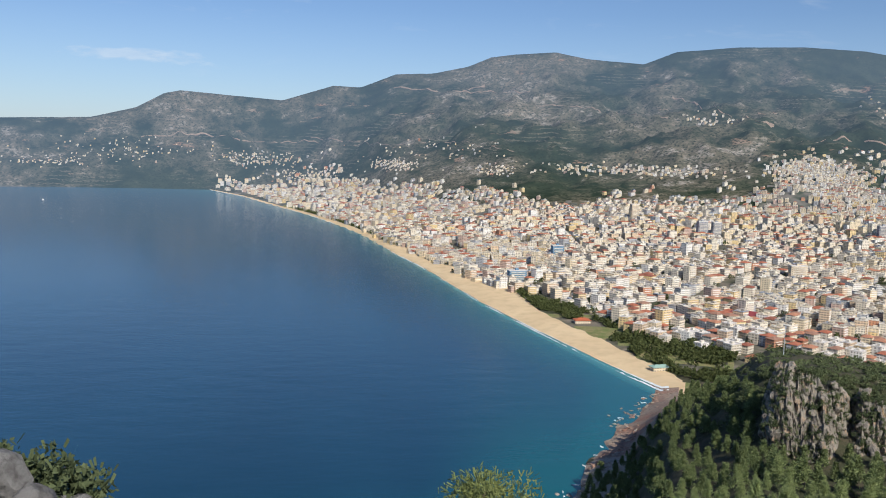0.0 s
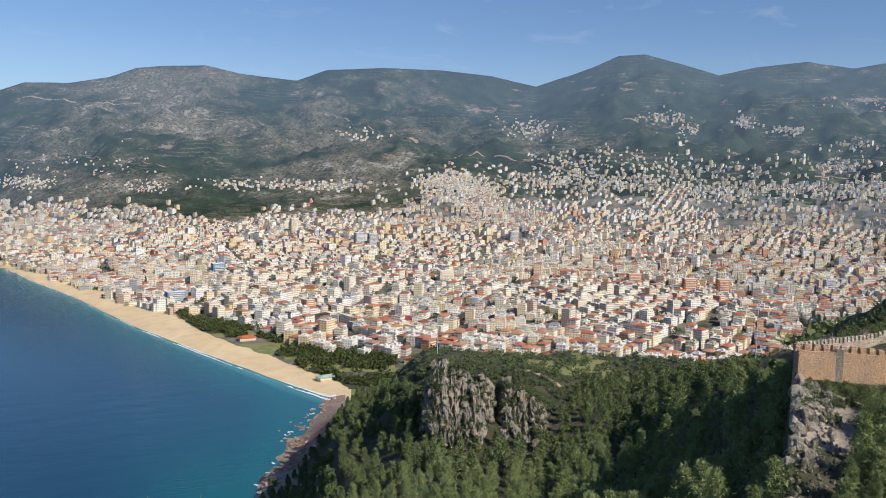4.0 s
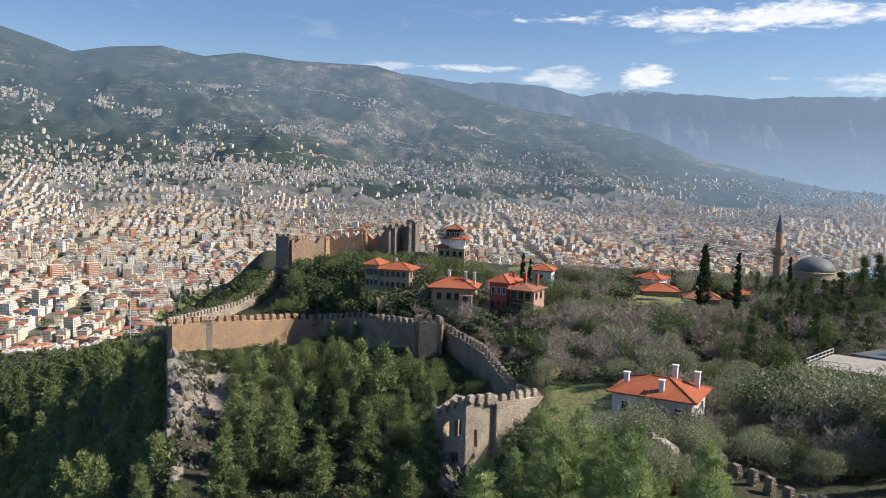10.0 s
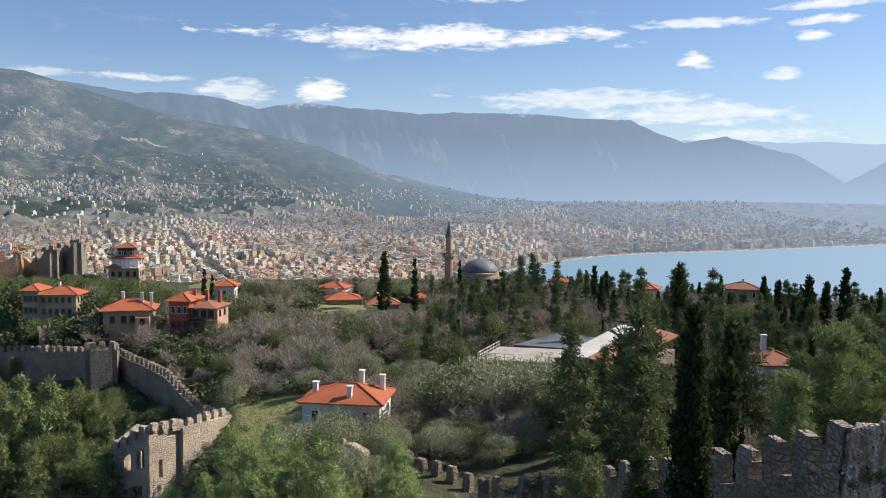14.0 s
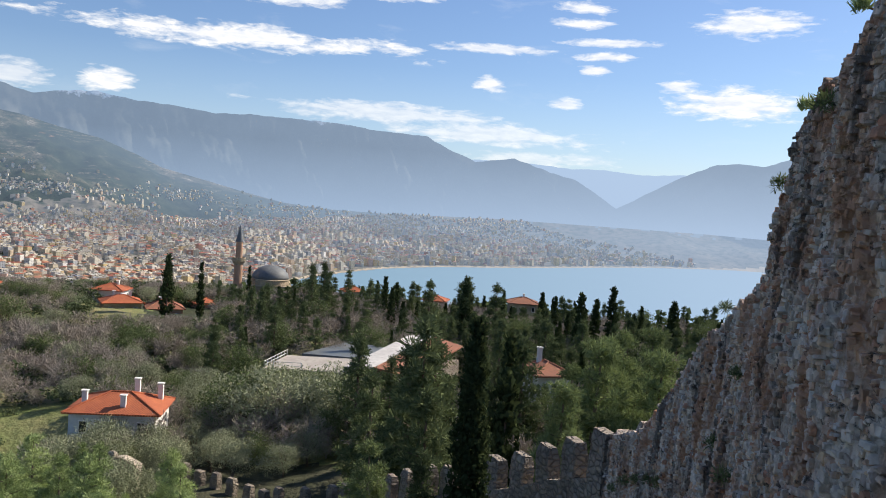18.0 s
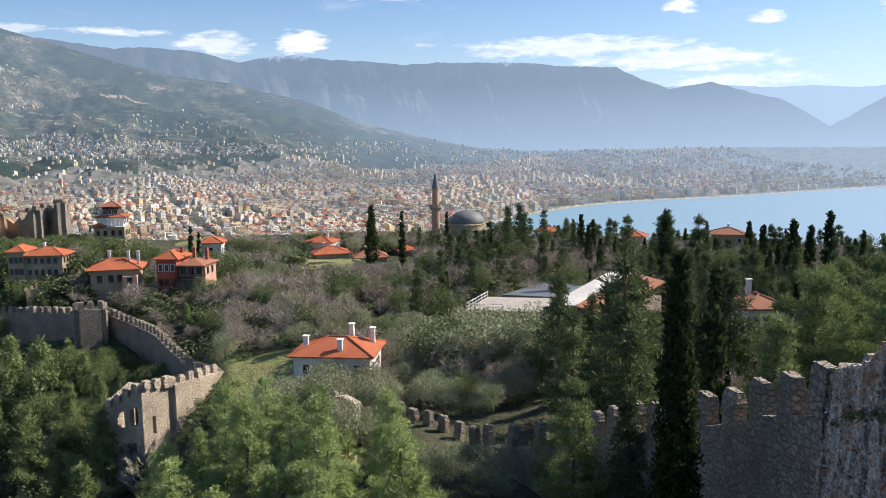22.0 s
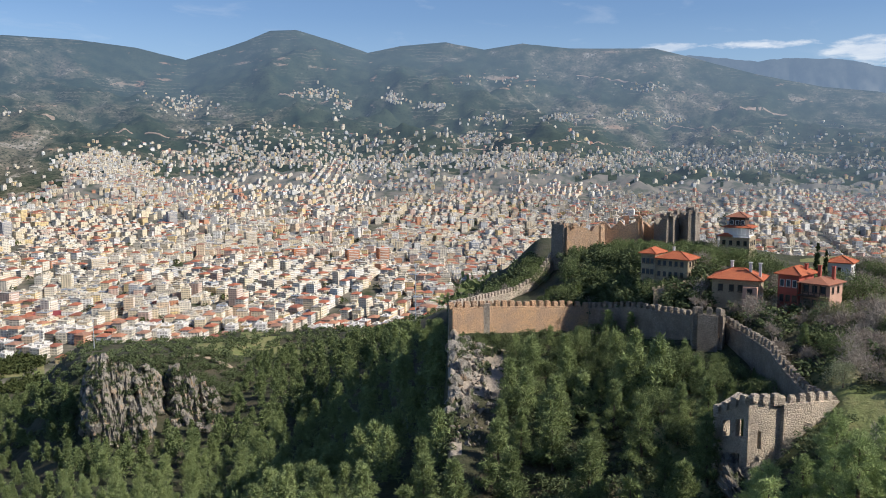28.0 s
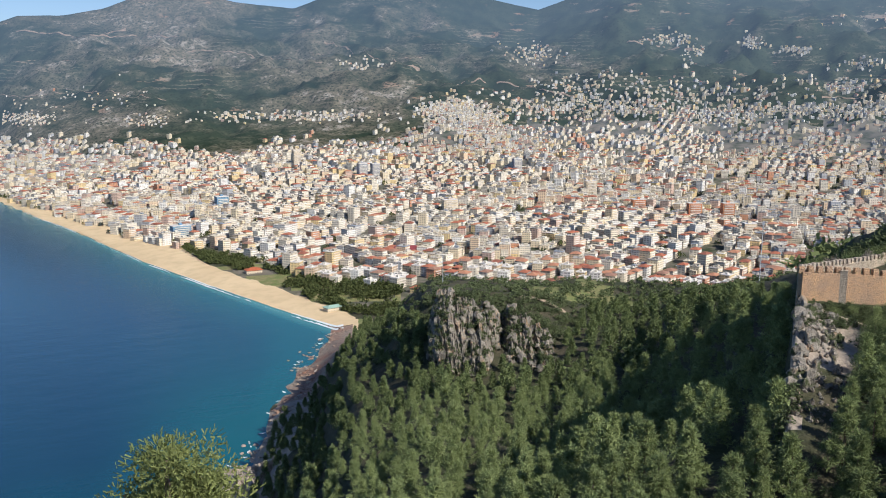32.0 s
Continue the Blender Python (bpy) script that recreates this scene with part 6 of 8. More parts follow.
def hollow():
    """Dark bushes and young pines in the shaded hollow at the foot of the curtain wall."""
    rnd = random.Random(31)
    spots = []
    for _ in range(1600):
        az = rnd.uniform(54, 78)
        wall = float(np.interp(az, [53.6, 61.2, 63.2, 66.2, 70.1, 72, 73.9, 76.2, 78.8], [168, 180, 182, 172, 154, 156, 150, 134, 118]))
        r = rnd.uniform(max(wall - 32, 117), wall - 3)
        x, y = r * math.sin(radians(az)), r * math.cos(radians(az))
        if r > wall - 3 or az < 57.6 and r < wall - 7 or any((x - a) ** 2 + (y - b2) ** 2 < 8 for a, b2 in spots):
            continue
        low = float(np.interp(az, [54, 57, 62, 66, 70, 72, 74, 76, 78], [-11.9, -12.1, -12.0, -11.9, -12.0, -12.4, -13.4, -15.2, -16.8])) - rnd.uniform(0, 0.6)
        h = fits(az, r, rnd.uniform(2.0, 6.0), low)
        if h > 1.2 and len(spots) < 150:
            spots.append((x, y))
            (oaks if rnd.random() < 0.8 else pines).plant(rnd.randrange(6), az, r, h, rnd.uniform(0, 360))


def screen_rows():
    """Olives before the tiled house and shrubs before the bazaar."""
    rnd = random.Random(6)
    for i in range(22):
        az, r = 82.3 + 8.6 * (i % 20) / 20 + rnd.uniform(-0.3, 0.3), rnd.uniform(88, 97)
        el = -14.85 - rnd.uniform(0, 2.6)
        if 220 + r * math.tan(radians(el)) - float(ground_height(az, r)) < 7.2:
            grove_to(olives, i, az, r, el, 50 * i)
    for i in range(36):
        az, r = 94.8 + 8.4 * (i % 12) / 12 + rnd.uniform(-0.3, 0.3), rnd.uniform(98, 117)
        grove_to((oaks, bares, olives)[i % 3], i, az, r, -11.45 - rnd.uniform(0, 1.0), 50 * i)


def plateau():
    rnd = random.Random(21)
    taken = []
    counts = {}
    for _ in range(9000):
        az = rnd.uniform(62.5, 127)
        r = math.sqrt(rnd.uniform(88 ** 2, 275 ** 2)) if az > 78 else math.sqrt(rnd.uniform((163 if az < 71.5 else float(np.interp(az, [71.9, 73.9, 76.2, 78.8], [164, 154, 138, 121]))) ** 2, 235 ** 2))
        if az > 91 and rnd.random() < 0.2:
            r = rnd.uniform(64 if az < 105 else 50, 110)
        if az < 71 and r > 208:
            continue
        x, y = r * math.sin(radians(az)), r * math.cos(radians(az))
        gap = 3.4 if r < 150 else 3.8
        if any((x - a) ** 2 + (y - b2) ** 2 < gap * gap for a, b2 in taken):
            continue
        if 75.8 < az < 84 and r < 117 and (r > 106 or az < 80):
            continue
        meadow = 78.5 < az < 86 and 96 < r < 125 or 76 < az < 81 and 112 < r < 140
        if meadow and rnd.random() < 0.85:
            continue
        pick = rnd.random()
        if az < 78:
            kind, h = (oaks, rnd.uniform(3.0, 5.5)) if pick < 0.5 else (pines, rnd.uniform(4, 7)) if pick < 0.72 else (bares, rnd.uniform(3.5, 5.5))
            if az > 70:
                kind, h = (bares, rnd.uniform(4, 6.5)) if pick < 0.6 else (kind, h)
        elif az < 92 and r > 125:
            kind, h = (bares, rnd.uniform(4.5, 8.0)) if pick < 0.5 else (oaks, rnd.uniform(3.5, 7.5)) if pick < 0.9 else (olives, rnd.uniform(3.5, 5.0))
        elif r < 125 and az < 104:
            kind, h = (olives, rnd.uniform(2.8, 5.6)) if pick < 0.45 else (bares, rnd.uniform(3.5, 6)) if pick < 0.72 else (oaks, rnd.uniform(3, 5))
        elif r > 185:
            kind, h = (cypresses, rnd.uniform(6, 11)) if pick < 0.07 else (firs, rnd.uniform(5, 11)) if pick < 0.5 else (bares, rnd.uniform(5, 8)) if pick < 0.8 else (oaks, rnd.uniform(5, 8))
        else:
            kind, h = (firs, rnd.uniform(6, 11)) if pick < 0.46 else (cypresses, rnd.uniform(6, 10)) if pick < 0.52 else (bares, rnd.uniform(4, 7)) if pick < 0.75 else (oaks, rnd.uniform(4, 7))
        h = clear_height(az, r, h)
        if r < 86:
            h = min(h, 220 + r * math.tan(radians(-20.3 if az < 104 else -14.5)) - float(ground_height(az, r)))
        if h < 2.0:
            continue
        if counts.get(kind, 0) >= (75 if kind is pines else 260 if kind is bares else 120 if kind is oaks else 230):
            continue
        counts[kind] = counts.get(kind, 0) + 1
        taken.append((x, y))
        kind.plant(rnd.randrange(6), az, r, h, rnd.uniform(0, 360))
    print("plateau", len(taken))


def grove_to(grove, i, az, r, top_el, turn=0.0, base=None):
    """A tree whose top stands at a given elevation angle."""
    g = float(ground_height(az, r)) if base is None else base
    grove.plant(i, az, r, 220 + r * math.tan(radians(top_el)) - g, turn, 0.2, g)


# single trees that stand out
big = Grove([make_cypress(17, 2.9, 120, "tall dark cypress in front of the rampart", (0.26, 0.15), 420, 34)], [17])
grove_to(big, 0, 110.35, 40, -7.6)
for az, r, el, i in ((89.4, 190, -4.5, 2), (91.5, 192, -4.9, 1), (94.6, 238, -5.0, 1), (103.8, 200, -5.15, 0), (106.95, 205, -5.3, 1), (109.4, 190, -4.95, 2), (119.35, 190, -4.75, 0),
                     (117.3, 190, -5.4, 2), (123.4, 190, -5.45, 2), (77.4, 196, -5.5, 1), (77.9, 197, -5.9, 1), (98.0, 225, -5.9, 0), (96.6, 222, -6.2, 0), (112.0, 205, -5.6, 1), (121.3, 200, -5.9, 1), (114.6, 215, -5.5, 0), (112.7, 66, -8.6, 1), (105.1, 180, -6.75, 0), (104.3, 190, -5.85, 0), (118.3, 195, -5.65, 0), (115.5, 205, -5.7, 0)):
    grove_to(cypresses, i, az, r, el, az * 7)
for az, r, el, i in ((99.6, 215, -4.4, 1), (101.3, 210, -4.9, 3), (97.6, 205, -5.6, 0), (105.0, 215, -5.9, 2), (102.3, 92, -9.0, 1), (103.3, 80, -11.8, 2), (106.7, 70, -7.9, 3), (105.9, 74, -9.6, 1), (107.6, 78, -9.2, 0), (104.6, 96, -10.6, 3), (98.8, 190, -4.6, 1), (100.0, 188, -5.1, 3), (106.9, 195, -5.35, 2), (109.5, 190, -4.9, 5), (109.0, 196, -5.3, 3), (111.6, 190, -5.3, 2), (95.8, 185, -6.1, 5), (96.8, 180, -6.4, 3), (113.6, 95, -8.7, 4), (101.2, 180, -6.6, 0), (102.6, 175, -7.0, 2), (97.5, 172, -7.2, 2), (115.0, 150, -7.3, 0), (117.5, 155, -7.2, 1), (120.5, 160, -6.8, 3), (122.5, 150, -7.2, 0), (108.5, 160, -7.6, 1), (110.8, 155, -7.4, 2),
                     (113.0, 96, -8.6, 1), (107.2, 66, -12.6, 0), (111.9, 120, -7.6, 3), (125.0, 140, -6.9, 0)):
    grove_to(firs, i, az, r, el, az * 5)
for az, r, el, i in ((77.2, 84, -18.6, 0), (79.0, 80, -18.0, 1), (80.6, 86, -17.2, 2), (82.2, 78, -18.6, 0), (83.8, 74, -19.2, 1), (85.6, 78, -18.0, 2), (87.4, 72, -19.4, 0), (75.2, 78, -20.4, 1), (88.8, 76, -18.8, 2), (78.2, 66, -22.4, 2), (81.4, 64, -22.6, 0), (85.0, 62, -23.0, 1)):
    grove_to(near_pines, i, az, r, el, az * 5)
rampart_pines = Grove([make_pine(h, w, 260 + i, M["pine"], 9, 110, (0.26, 0.055), "green pine behind the battlements", 0.06, 0.85, 0.15) for i, (h, w) in enumerate([(11.0, 3.2), (12.5, 3.4)])], [11.0, 12.5])
for az, r, el, i in ((118.3, 62, -8.6, 0), (119.6, 66, -8.2, 1), (116.1, 58, -11.5, 0), (120.5, 72, -7.7, 1), (122.4, 62, -8.9, 0), (117.2, 66, -10.2, 1), (103.4, 52, -16.3, 1), (121.8, 90, -7.4, 0)):
    grove_to(rampart_pines, i, az, r, el, az * 5)
for az, r, el, i in ((71.5, 193, -6.2, 0), (72.2, 195, -5.9, 1), (73.0, 194, -6.1, 2), (73.8, 196, -6.0, 0), (74.6, 192, -6.6, 1), (70.9, 196, -5.9, 2), (75.6, 190, -7.0, 0), (76.6, 188, -7.2, 1), (88.0, 150, -8.9, 0), (89.0, 148, -9.5, 1), (87.3, 146, -9.9, 2), (91.6, 140, -10.2, 1)):
    grove_to(oaks, i, az, r, el, az * 9)
for az, r, el, i in ((85.6, 77, -17.6, 0), (86.9, 75, -17.9, 1), (88.3, 76, -18.0, 2), (89.4, 78, -18.6, 0)):
    grove_to(olives, i, az, r, el, az * 9)
screen_rows()
hollow()
behind_wall()
plateau()

# ---- rock faces ----


def rock_face(name, az0, az1, top, bottom, r_low, r_high, label, material, seed, ribs=1.0, jag=4.0, settle=45.0):
    """A crag that leans on the slope: top and bottom are (bearing, elevation) lines seen from the summit."""
    cols, rows = int((az1 - az0) * 26), 46
    az = np.linspace(az0, az1, cols)
    hi = np.interp(az, [p[0] for p in top], [p[1] for p in top])
    lo = np.interp(az, [p[0] for p in bottom], [p[1] for p in bottom])
    k = np.linspace(-0.5, 1.0, rows)[:, None]
    arc = az * math.pi / 180 * r_low
    crag = fbm(arc[None, :] / (9.0 * ribs) + 0.8 * k, k * 1.6 + 0.05 * arc[None, :], 6, seed, True)
    chip = fbm(arc[None, :] / (2.2 * ribs) + 0 * k, k * 9 + 0 * az, 4, seed + 9)
    step = np.floor(k * 5 + fbm(arc[None, :] / (6 * ribs) + 0 * k, 0 * k + 0 * az, 3, seed + 2) * 2) / 5
    rr = r_low + (r_high - r_low) * (0.5 * k + 0.5 * step) - (crag - 0.6) * jag * 6.0 * np.sin(np.pi * np.clip(k * 0.85 + 0.1, 0, 1)) - (chip - 0.5) * jag * 1.6
    rr = rr + np.maximum(-k, 0) * settle + np.abs(2 * (az - az0) / (az1 - az0) - 1)[None, :] ** 5 * 14
    el = lo + (hi - lo) * k + (fbm(arc / (5 * ribs), 0 * arc, 5, seed + 4, True) - 0.62)[None, :] * 1.3 * np.clip(k, 0, 1) * min(1.0, 60 / r_low * 2.5)
    z = 220 + rr * np.tan(np.radians(el))
    back = np.stack([rr[-1] + d for d in (1.5, 5.0, 10.0)])
    zb = np.stack([z[-1] + d for d in (0.3, -1.5, -9.0)])
    rr, z = np.concatenate([rr, back]), np.concatenate([z, zb])
    a = np.radians(az)[None, :] + 0 * rr
    ob = new(name, sheet(name, np.stack([rr * np.sin(a), rr * np.cos(a), z], -1).reshape(-1, 3), grid_faces(len(rr), cols)[:, ::-1], material))
    return tagged(ob, label, "rock")


rock_face("cliff_crag", 28.9, 34.2, [(28.9, -15.2), (29.3, -13.6), (29.9, -12.7), (30.6, -12.6), (31.0, -13.3), (31.8, -13.2), (32.5, -13.8), (33.2, -13.5), (34.2, -14.6)], [(28.9, -16.6), (30, -17.8), (31.6, -18.6), (34.2, -18.6)], 346, 370, "grey and tan limestone cliff above the pines", M["limestone"], 3, 0.42, jag=1.7)
rock_face("cliff_crag", 34.0, 38.7, [(34.0, -14.4), (34.6, -13.9), (35.2, -14.4), (35.8, -14.3), (36.4, -15.1), (37.3, -15.3), (38.0, -16.3), (38.7, -16.9)], [(34, -18.6), (36, -18.2), (38.7, -17.6)], 348, 376, "broken limestone crag beside the footpath", M["limestone"], 5, 0.42, jag=1.7)
rock_face("ruin_crag", 71.6, 75.4, [(71.6, -18.8), (73.0, -19.2), (74.0, -19.3), (75.4, -18.2)], [(71.6, -20.8), (73.6, -22.5), (75.4, -21.0)], 103, 110, "rock outcrop carrying the ruined tower", M["limestone"], 10, 0.4, 0.8)


def boulder(seed, rough=0.25):
    rnd = np.random.default_rng(seed)
    bm = bmesh.new()
    bmesh.ops.create_icosphere(bm, subdivisions=2, radius=1.0)
    cuts = rnd.normal(size=(9, 3))
    cuts /= np.linalg.norm(cuts, axis=1)[:, None]
    for v in bm.verts:
        for c in cuts:
            d = v.co.dot(Vector(c)) - rnd.uniform(0.62, 0.66)
            if d > 0:
                v.co -= Vector(c) * d
        v.co *= 1 + rnd.uniform(-rough, rough) * 0.25
    me = bpy.data.meshes.new("boulder")
    bm.to_mesh(me)
    bm.free()
    return me


def boulders():
    """Rocks along the foot of the hill, in the surf."""
    rnd = random.Random(3)
    line = [(22.2, 15.6), (21.6, 15.97), (20.4, 16.9), (19.4, 17.77), (19.6, 18.6), (19.7, 19.28), (18.2, 20.67), (17.4, 21.7), (16.5, 22.73), (15.7, 23.56), (14.5, 24.68), (13.4, 25.9)]
    pts = [place(a, 220 / math.tan(radians(e))) for a, e in line]
    shapes = {}
    for kind, m in (("red", M["redrock"]), ("pale", M["palerock"])):
        shapes[kind] = [boulder(i + (7 if kind == "pale" else 0)) for i in range(5)]
        for me in shapes[kind]:
            me.materials.append(m)
    for i in range(290):
        k = rnd.uniform(0, len(pts) - 1.001)
        p = pts[int(k)].lerp(pts[int(k) + 1], k % 1)
        p = p + Vector((rnd.gauss(8, 7), rnd.gauss(0, 5), 0))
        g = max(ground_at(p), -0.6)
        if g > 25:
            continue
        kind = "red" if k < 6.5 and rnd.random() < 0.8 else "pale"
        s = rnd.uniform(0.8, 2.8) * (1.0 if g < 4 else 0.8)
        ob = new("shore_boulder", shapes[kind][rnd.randrange(5)])
        ob.matrix_basis = Matrix.Translation((p.x, p.y, g - s * 0.12)) @ Euler((rnd.uniform(-0.4, 0.4), rnd.uniform(-0.4, 0.4), rnd.uniform(0, 6))).to_matrix().to_4x4() @ Matrix.Diagonal((s * rnd.uniform(0.9, 1.6), s, s * rnd.uniform(0.5, 0.8), 1))
        tagged(ob, ("rust-red" if kind == "red" else "pale weathered") + " boulder on the rocky shore", "boulder", "boulders along the shore")


boulders()


def outcrop():
    """The craggy limestone under the corner of the curtain wall, rock by rock."""
    rnd = random.Random(23)
    t = thing("rock_outcrop", place_pose(55, 155, 0), "pale craggy limestone outcrop under the castle wall", "rock")
    o = place(55, 155)
    shapes = [boulder(70 + i, 0.9) for i in range(6)]
    for me in shapes:
        me.materials.append(M["limestone"])
    for i in range(230):
        k = (i / 230) ** 1.2
        r = 165 - 29 * k
        az = rnd.uniform(53.5, 56.0 + 1.6 * k)
        p = place(az, r)
        s = rnd.uniform(0.35, 1.0) ** 1.4 * 1.2 * (1.15 - 0.5 * k) * (1.2 if az < 54.8 else 0.75)
        m = Matrix.Translation((p.x - o.x, p.y - o.y, ground_at(p) + s * 0.25)) @ Euler((rnd.uniform(-0.3, 0.3), rnd.uniform(-0.3, 0.3), rnd.uniform(0, 6))).to_matrix().to_4x4() @ Matrix.Diagonal((s * rnd.uniform(0.7, 1.2), s * rnd.uniform(0.7, 1.2), s * rnd.uniform(0.9, 1.7), 1))
        part("rock", shapes[i % 6], None, t, "", m)


outcrop()


def rock_surf():
    """White water that breaks round the rocks at the foot of the hill."""
    rnd = np.random.default_rng(4)
    line = [(22.2, 15.6), (21.6, 15.97), (20.4, 16.9), (19.4, 17.77), (19.4, 18.6), (19.5, 19.28), (18.0, 20.67), (17.2, 21.7), (16.3, 22.73), (15.5, 23.56), (14.3, 24.68), (13.2, 25.9)]
    pts = [place(a, 220 / math.tan(radians(e))) for a, e in line]
    v, f = [], []
    for i in range(26):
        k = rnd.uniform(0, len(pts) - 1.001)
        p = pts[int(k)].lerp(pts[int(k) + 1], k % 1) + Vector((rnd.normal(-1, 3), rnd.normal(0, 4), 0))
        if ground_at(p) > 1.0:
            continue
        s, turn, o = rnd.uniform(0.5, 1.9), rnd.uniform(0, 3.14), len(v)
        for j in range(9):
            a = 6.283 * j / 9
            q = s * rnd.uniform(0.5, 1.2)
            x, y = q * 1.8 * math.cos(a), q * 0.6 * math.sin(a)
            v.append((p.x + x * math.cos(turn) - y * math.sin(turn), p.y + x * math.sin(turn) + y * math.cos(turn), 0.14 + 0.002 * i))
        f.append(tuple(range(o, o + 9)))
    tagged(new("surf", sheet("surf", v, f, M["foam"])), "white water breaking round the shore rocks", "surf", kind="structure")


rock_surf()
rock_face("shore_cliff", 14.6, 20.2, [(14.6, -24.5), (15.6, -24.3), (17.0, -23.9), (18.4, -23.3), (20.2, -22.6)], [(14.6, -26.0), (20.2, -27.5)], 440, 452, "pale sunlit rock cliff above the surf", M["palerock"], 14, 1.0, 2.2)

# ---- beach, surf and boat ----


def strip(name, az, inner, outer, lift, material, label, category, kind="structure"):
    a = np.radians(az)
    rows = []
    for k in np.linspace(0, 1, 7):
        r = outer * (1 - k) + inner * k
        z = np.minimum(np.maximum(ground_height(az, r), sea_level(r)), sea_level(r) + np.interp(az, [-11, -5], [0.5, 7.0])) + lift
        rows.append(np.stack([r * np.sin(a), r * np.cos(a), z], -1))
    ob = new(name, sheet(name, np.concatenate(rows), grid_faces(7, len(az)), material))
    return tagged(ob, label, category, kind=kind)


SAND_IN = [(-21, 2.12), (-12.8, 2.3), (-10, 2.46), (-6.45, 2.96), (-2.7, 4.02), (0, 4.74), (3.1, 6.33), (5.8, 7.04), (8.6, 7.73), (11.4, 8.87), (13.4, 10.51), (15.8, 11.72), (18.1, 12.52), (20.1, 13.31), (23.1, 14.33), (24.2, 14.8)]
baz = np.arange(-11.4, 23.9, 0.1)
b_in = far_to_near(220 / np.tan(np.radians(np.interp(baz, [p[0] for p in SAND_IN], [p[1] for p in SAND_IN]))))
b_in = b_in + (fbm(baz * 1.3, 0 * baz, 4, 2) - 0.47) * 36 * smooth((baz + 2) / 10)
b_out = shore(baz)
b_in = np.clip(b_in, b_out + 5, b_out + np.interp(baz, [-21, -9, -4, 3, 9], [6, 12, 34, 90, 400]))
strip("beach", baz, b_in, b_out - 3, 0.35, M["sand"], "long pale golden sand beach", "beach")
waz = np.arange(-14, 23.0, 0.05)
w_out = shore(waz)
swell = np.clip(fbm(waz * 1.1, 0 * waz, 4, 6) - 0.3, 0, 1) * 40
strip("surf", waz, w_out + 2.0, w_out - 1.0 - swell * 0.28, 0.45, M["foam"], "white surf breaking on the beach", "surf")
w_mid = w_out - 12 - 5 * fbm(waz * 0.6, 0 * waz, 3, 9)
strip("surf", waz, w_mid + np.clip(swell - 3.5, 0, 6), w_mid - 0.2, 0.35, M["foam"], "thin line of breaking swell off the beach", "surf")
iaz = np.arange(100.3, 129, 0.2)
i_out = shore(iaz)
strip("beach", iaz, i_out + 16, i_out - 4, 0.5, M["hazed_far_sand"], "distant sandy shore of the eastern bay", "beach")


def boat():
    p = place(-18.6, 3300, float(sea_level(3300.0)))
    b2 = thing("motor_boat", pose(p.x, p.y, p.z, 0, 0, 40), "small white motor boat far out on the sea", "boat")
    part("hull", Solid().put([(-1.6, -5, 0), (1.6, -5, 0), (1.6, 3, 0), (0, 6, 0.4), (-1.6, 3, 0), (-2, -5.2, 1.7), (2, -5.2, 1.7), (2, 3, 1.9), (0, 7, 2.3), (-2, 3, 1.9)],
                             [(4, 3, 2, 1, 0), (5, 6, 7, 8, 9), (0, 1, 6, 5), (1, 2, 7, 6), (2, 3, 8, 7), (3, 4, 9, 8), (4, 0, 5, 9)]), M["white_paint"], b2)
    part("cabin", Solid().box(-1.3, -2.5, 1.7, 1.3, 2, 3.6, 0.3), M["white_paint"], b2)


boat()

# ---- the tall wall beside the viewer ----
TALL = [(119.9, 36.6, 210.6), (121.0, 34.6, 211.2), (122.0, 33.0, 212.0), (123.5, 30.5, 213.9), (125.5, 27.0, 216.2), (127.1, 24.0, 217.7), (128.6, 21.7, 218.7), (129.25, 20.6, 219.3), (129.5, 20.2, 219.95), (130.1, 19.1, 221.7), (131.7, 16.7, 222.7),
        (133.6, 14.5, 223.3), (137.0, 12.2, 224.6), (143.0, 10.5, 226.0), (152.0, 9.5, 226.5), (166.0, 9.0, 226.5)]


def tall_line(k):
    """Plan point, top height and outward normal at the share k of the wall's length."""
    q = [place(a, r, z) for a, r, z in TALL]
    d = [0.0]
    for a, b2 in zip(q, q[1:]):
        d.append(d[-1] + math.hypot(b2.x - a.x, b2.y - a.y))
    s = k * d[-1]
    x, y, z = (float(np.interp(s, d, [p[i] for p in q])) for i in range(3))
    x1, y1 = (float(np.interp(min(s + 1.2, d[-1]), d, [p[i] for p in q])) for i in range(2))
    x0, y0 = (float(np.interp(max(s - 1.2, 0), d, [p[i] for p in q])) for i in range(2))
    n = Vector((y1 - y0, -(x1 - x0), 0)).normalized()
    return Vector((x, y, z)), n if n.dot(Vector((-x, -y, 0))) > 0 else -n, d[-1]


def stone_shape(seed):
    """A roughly squared rubble stone with chipped corners, one metre across."""
    rnd = random.Random(seed)
    bm = bmesh.new()
    bmesh.ops.create_cube(bm, size=1.0)
    bmesh.ops.bevel(bm, geom=bm.edges[:], offset=0.13, segments=1, affect="EDGES")
    for v in bm.verts:
        v.co += Vector((rnd.uniform(-0.09, 0.09), rnd.uniform(-0.09, 0.09), rnd.uniform(-0.09, 0.09)))
    me = bpy.data.meshes.new("stone")
    bm.to_mesh(me)
    bm.free()
    return me


STONES = [(0.0, (0.72, 0.62, 0.51)), (0.30, (0.80, 0.69, 0.56)), (0.52, (0.54, 0.43, 0.34)), (0.64, (0.76, 0.56, 0.37)), (0.78, (0.62, 0.33, 0.21)), (0.85, (0.80, 0.70, 0.58)), (0.93, (0.68, 0.46, 0.31))]
relief = lambda n, p: n.noise(p, 6.0, 6.0, 0.7)


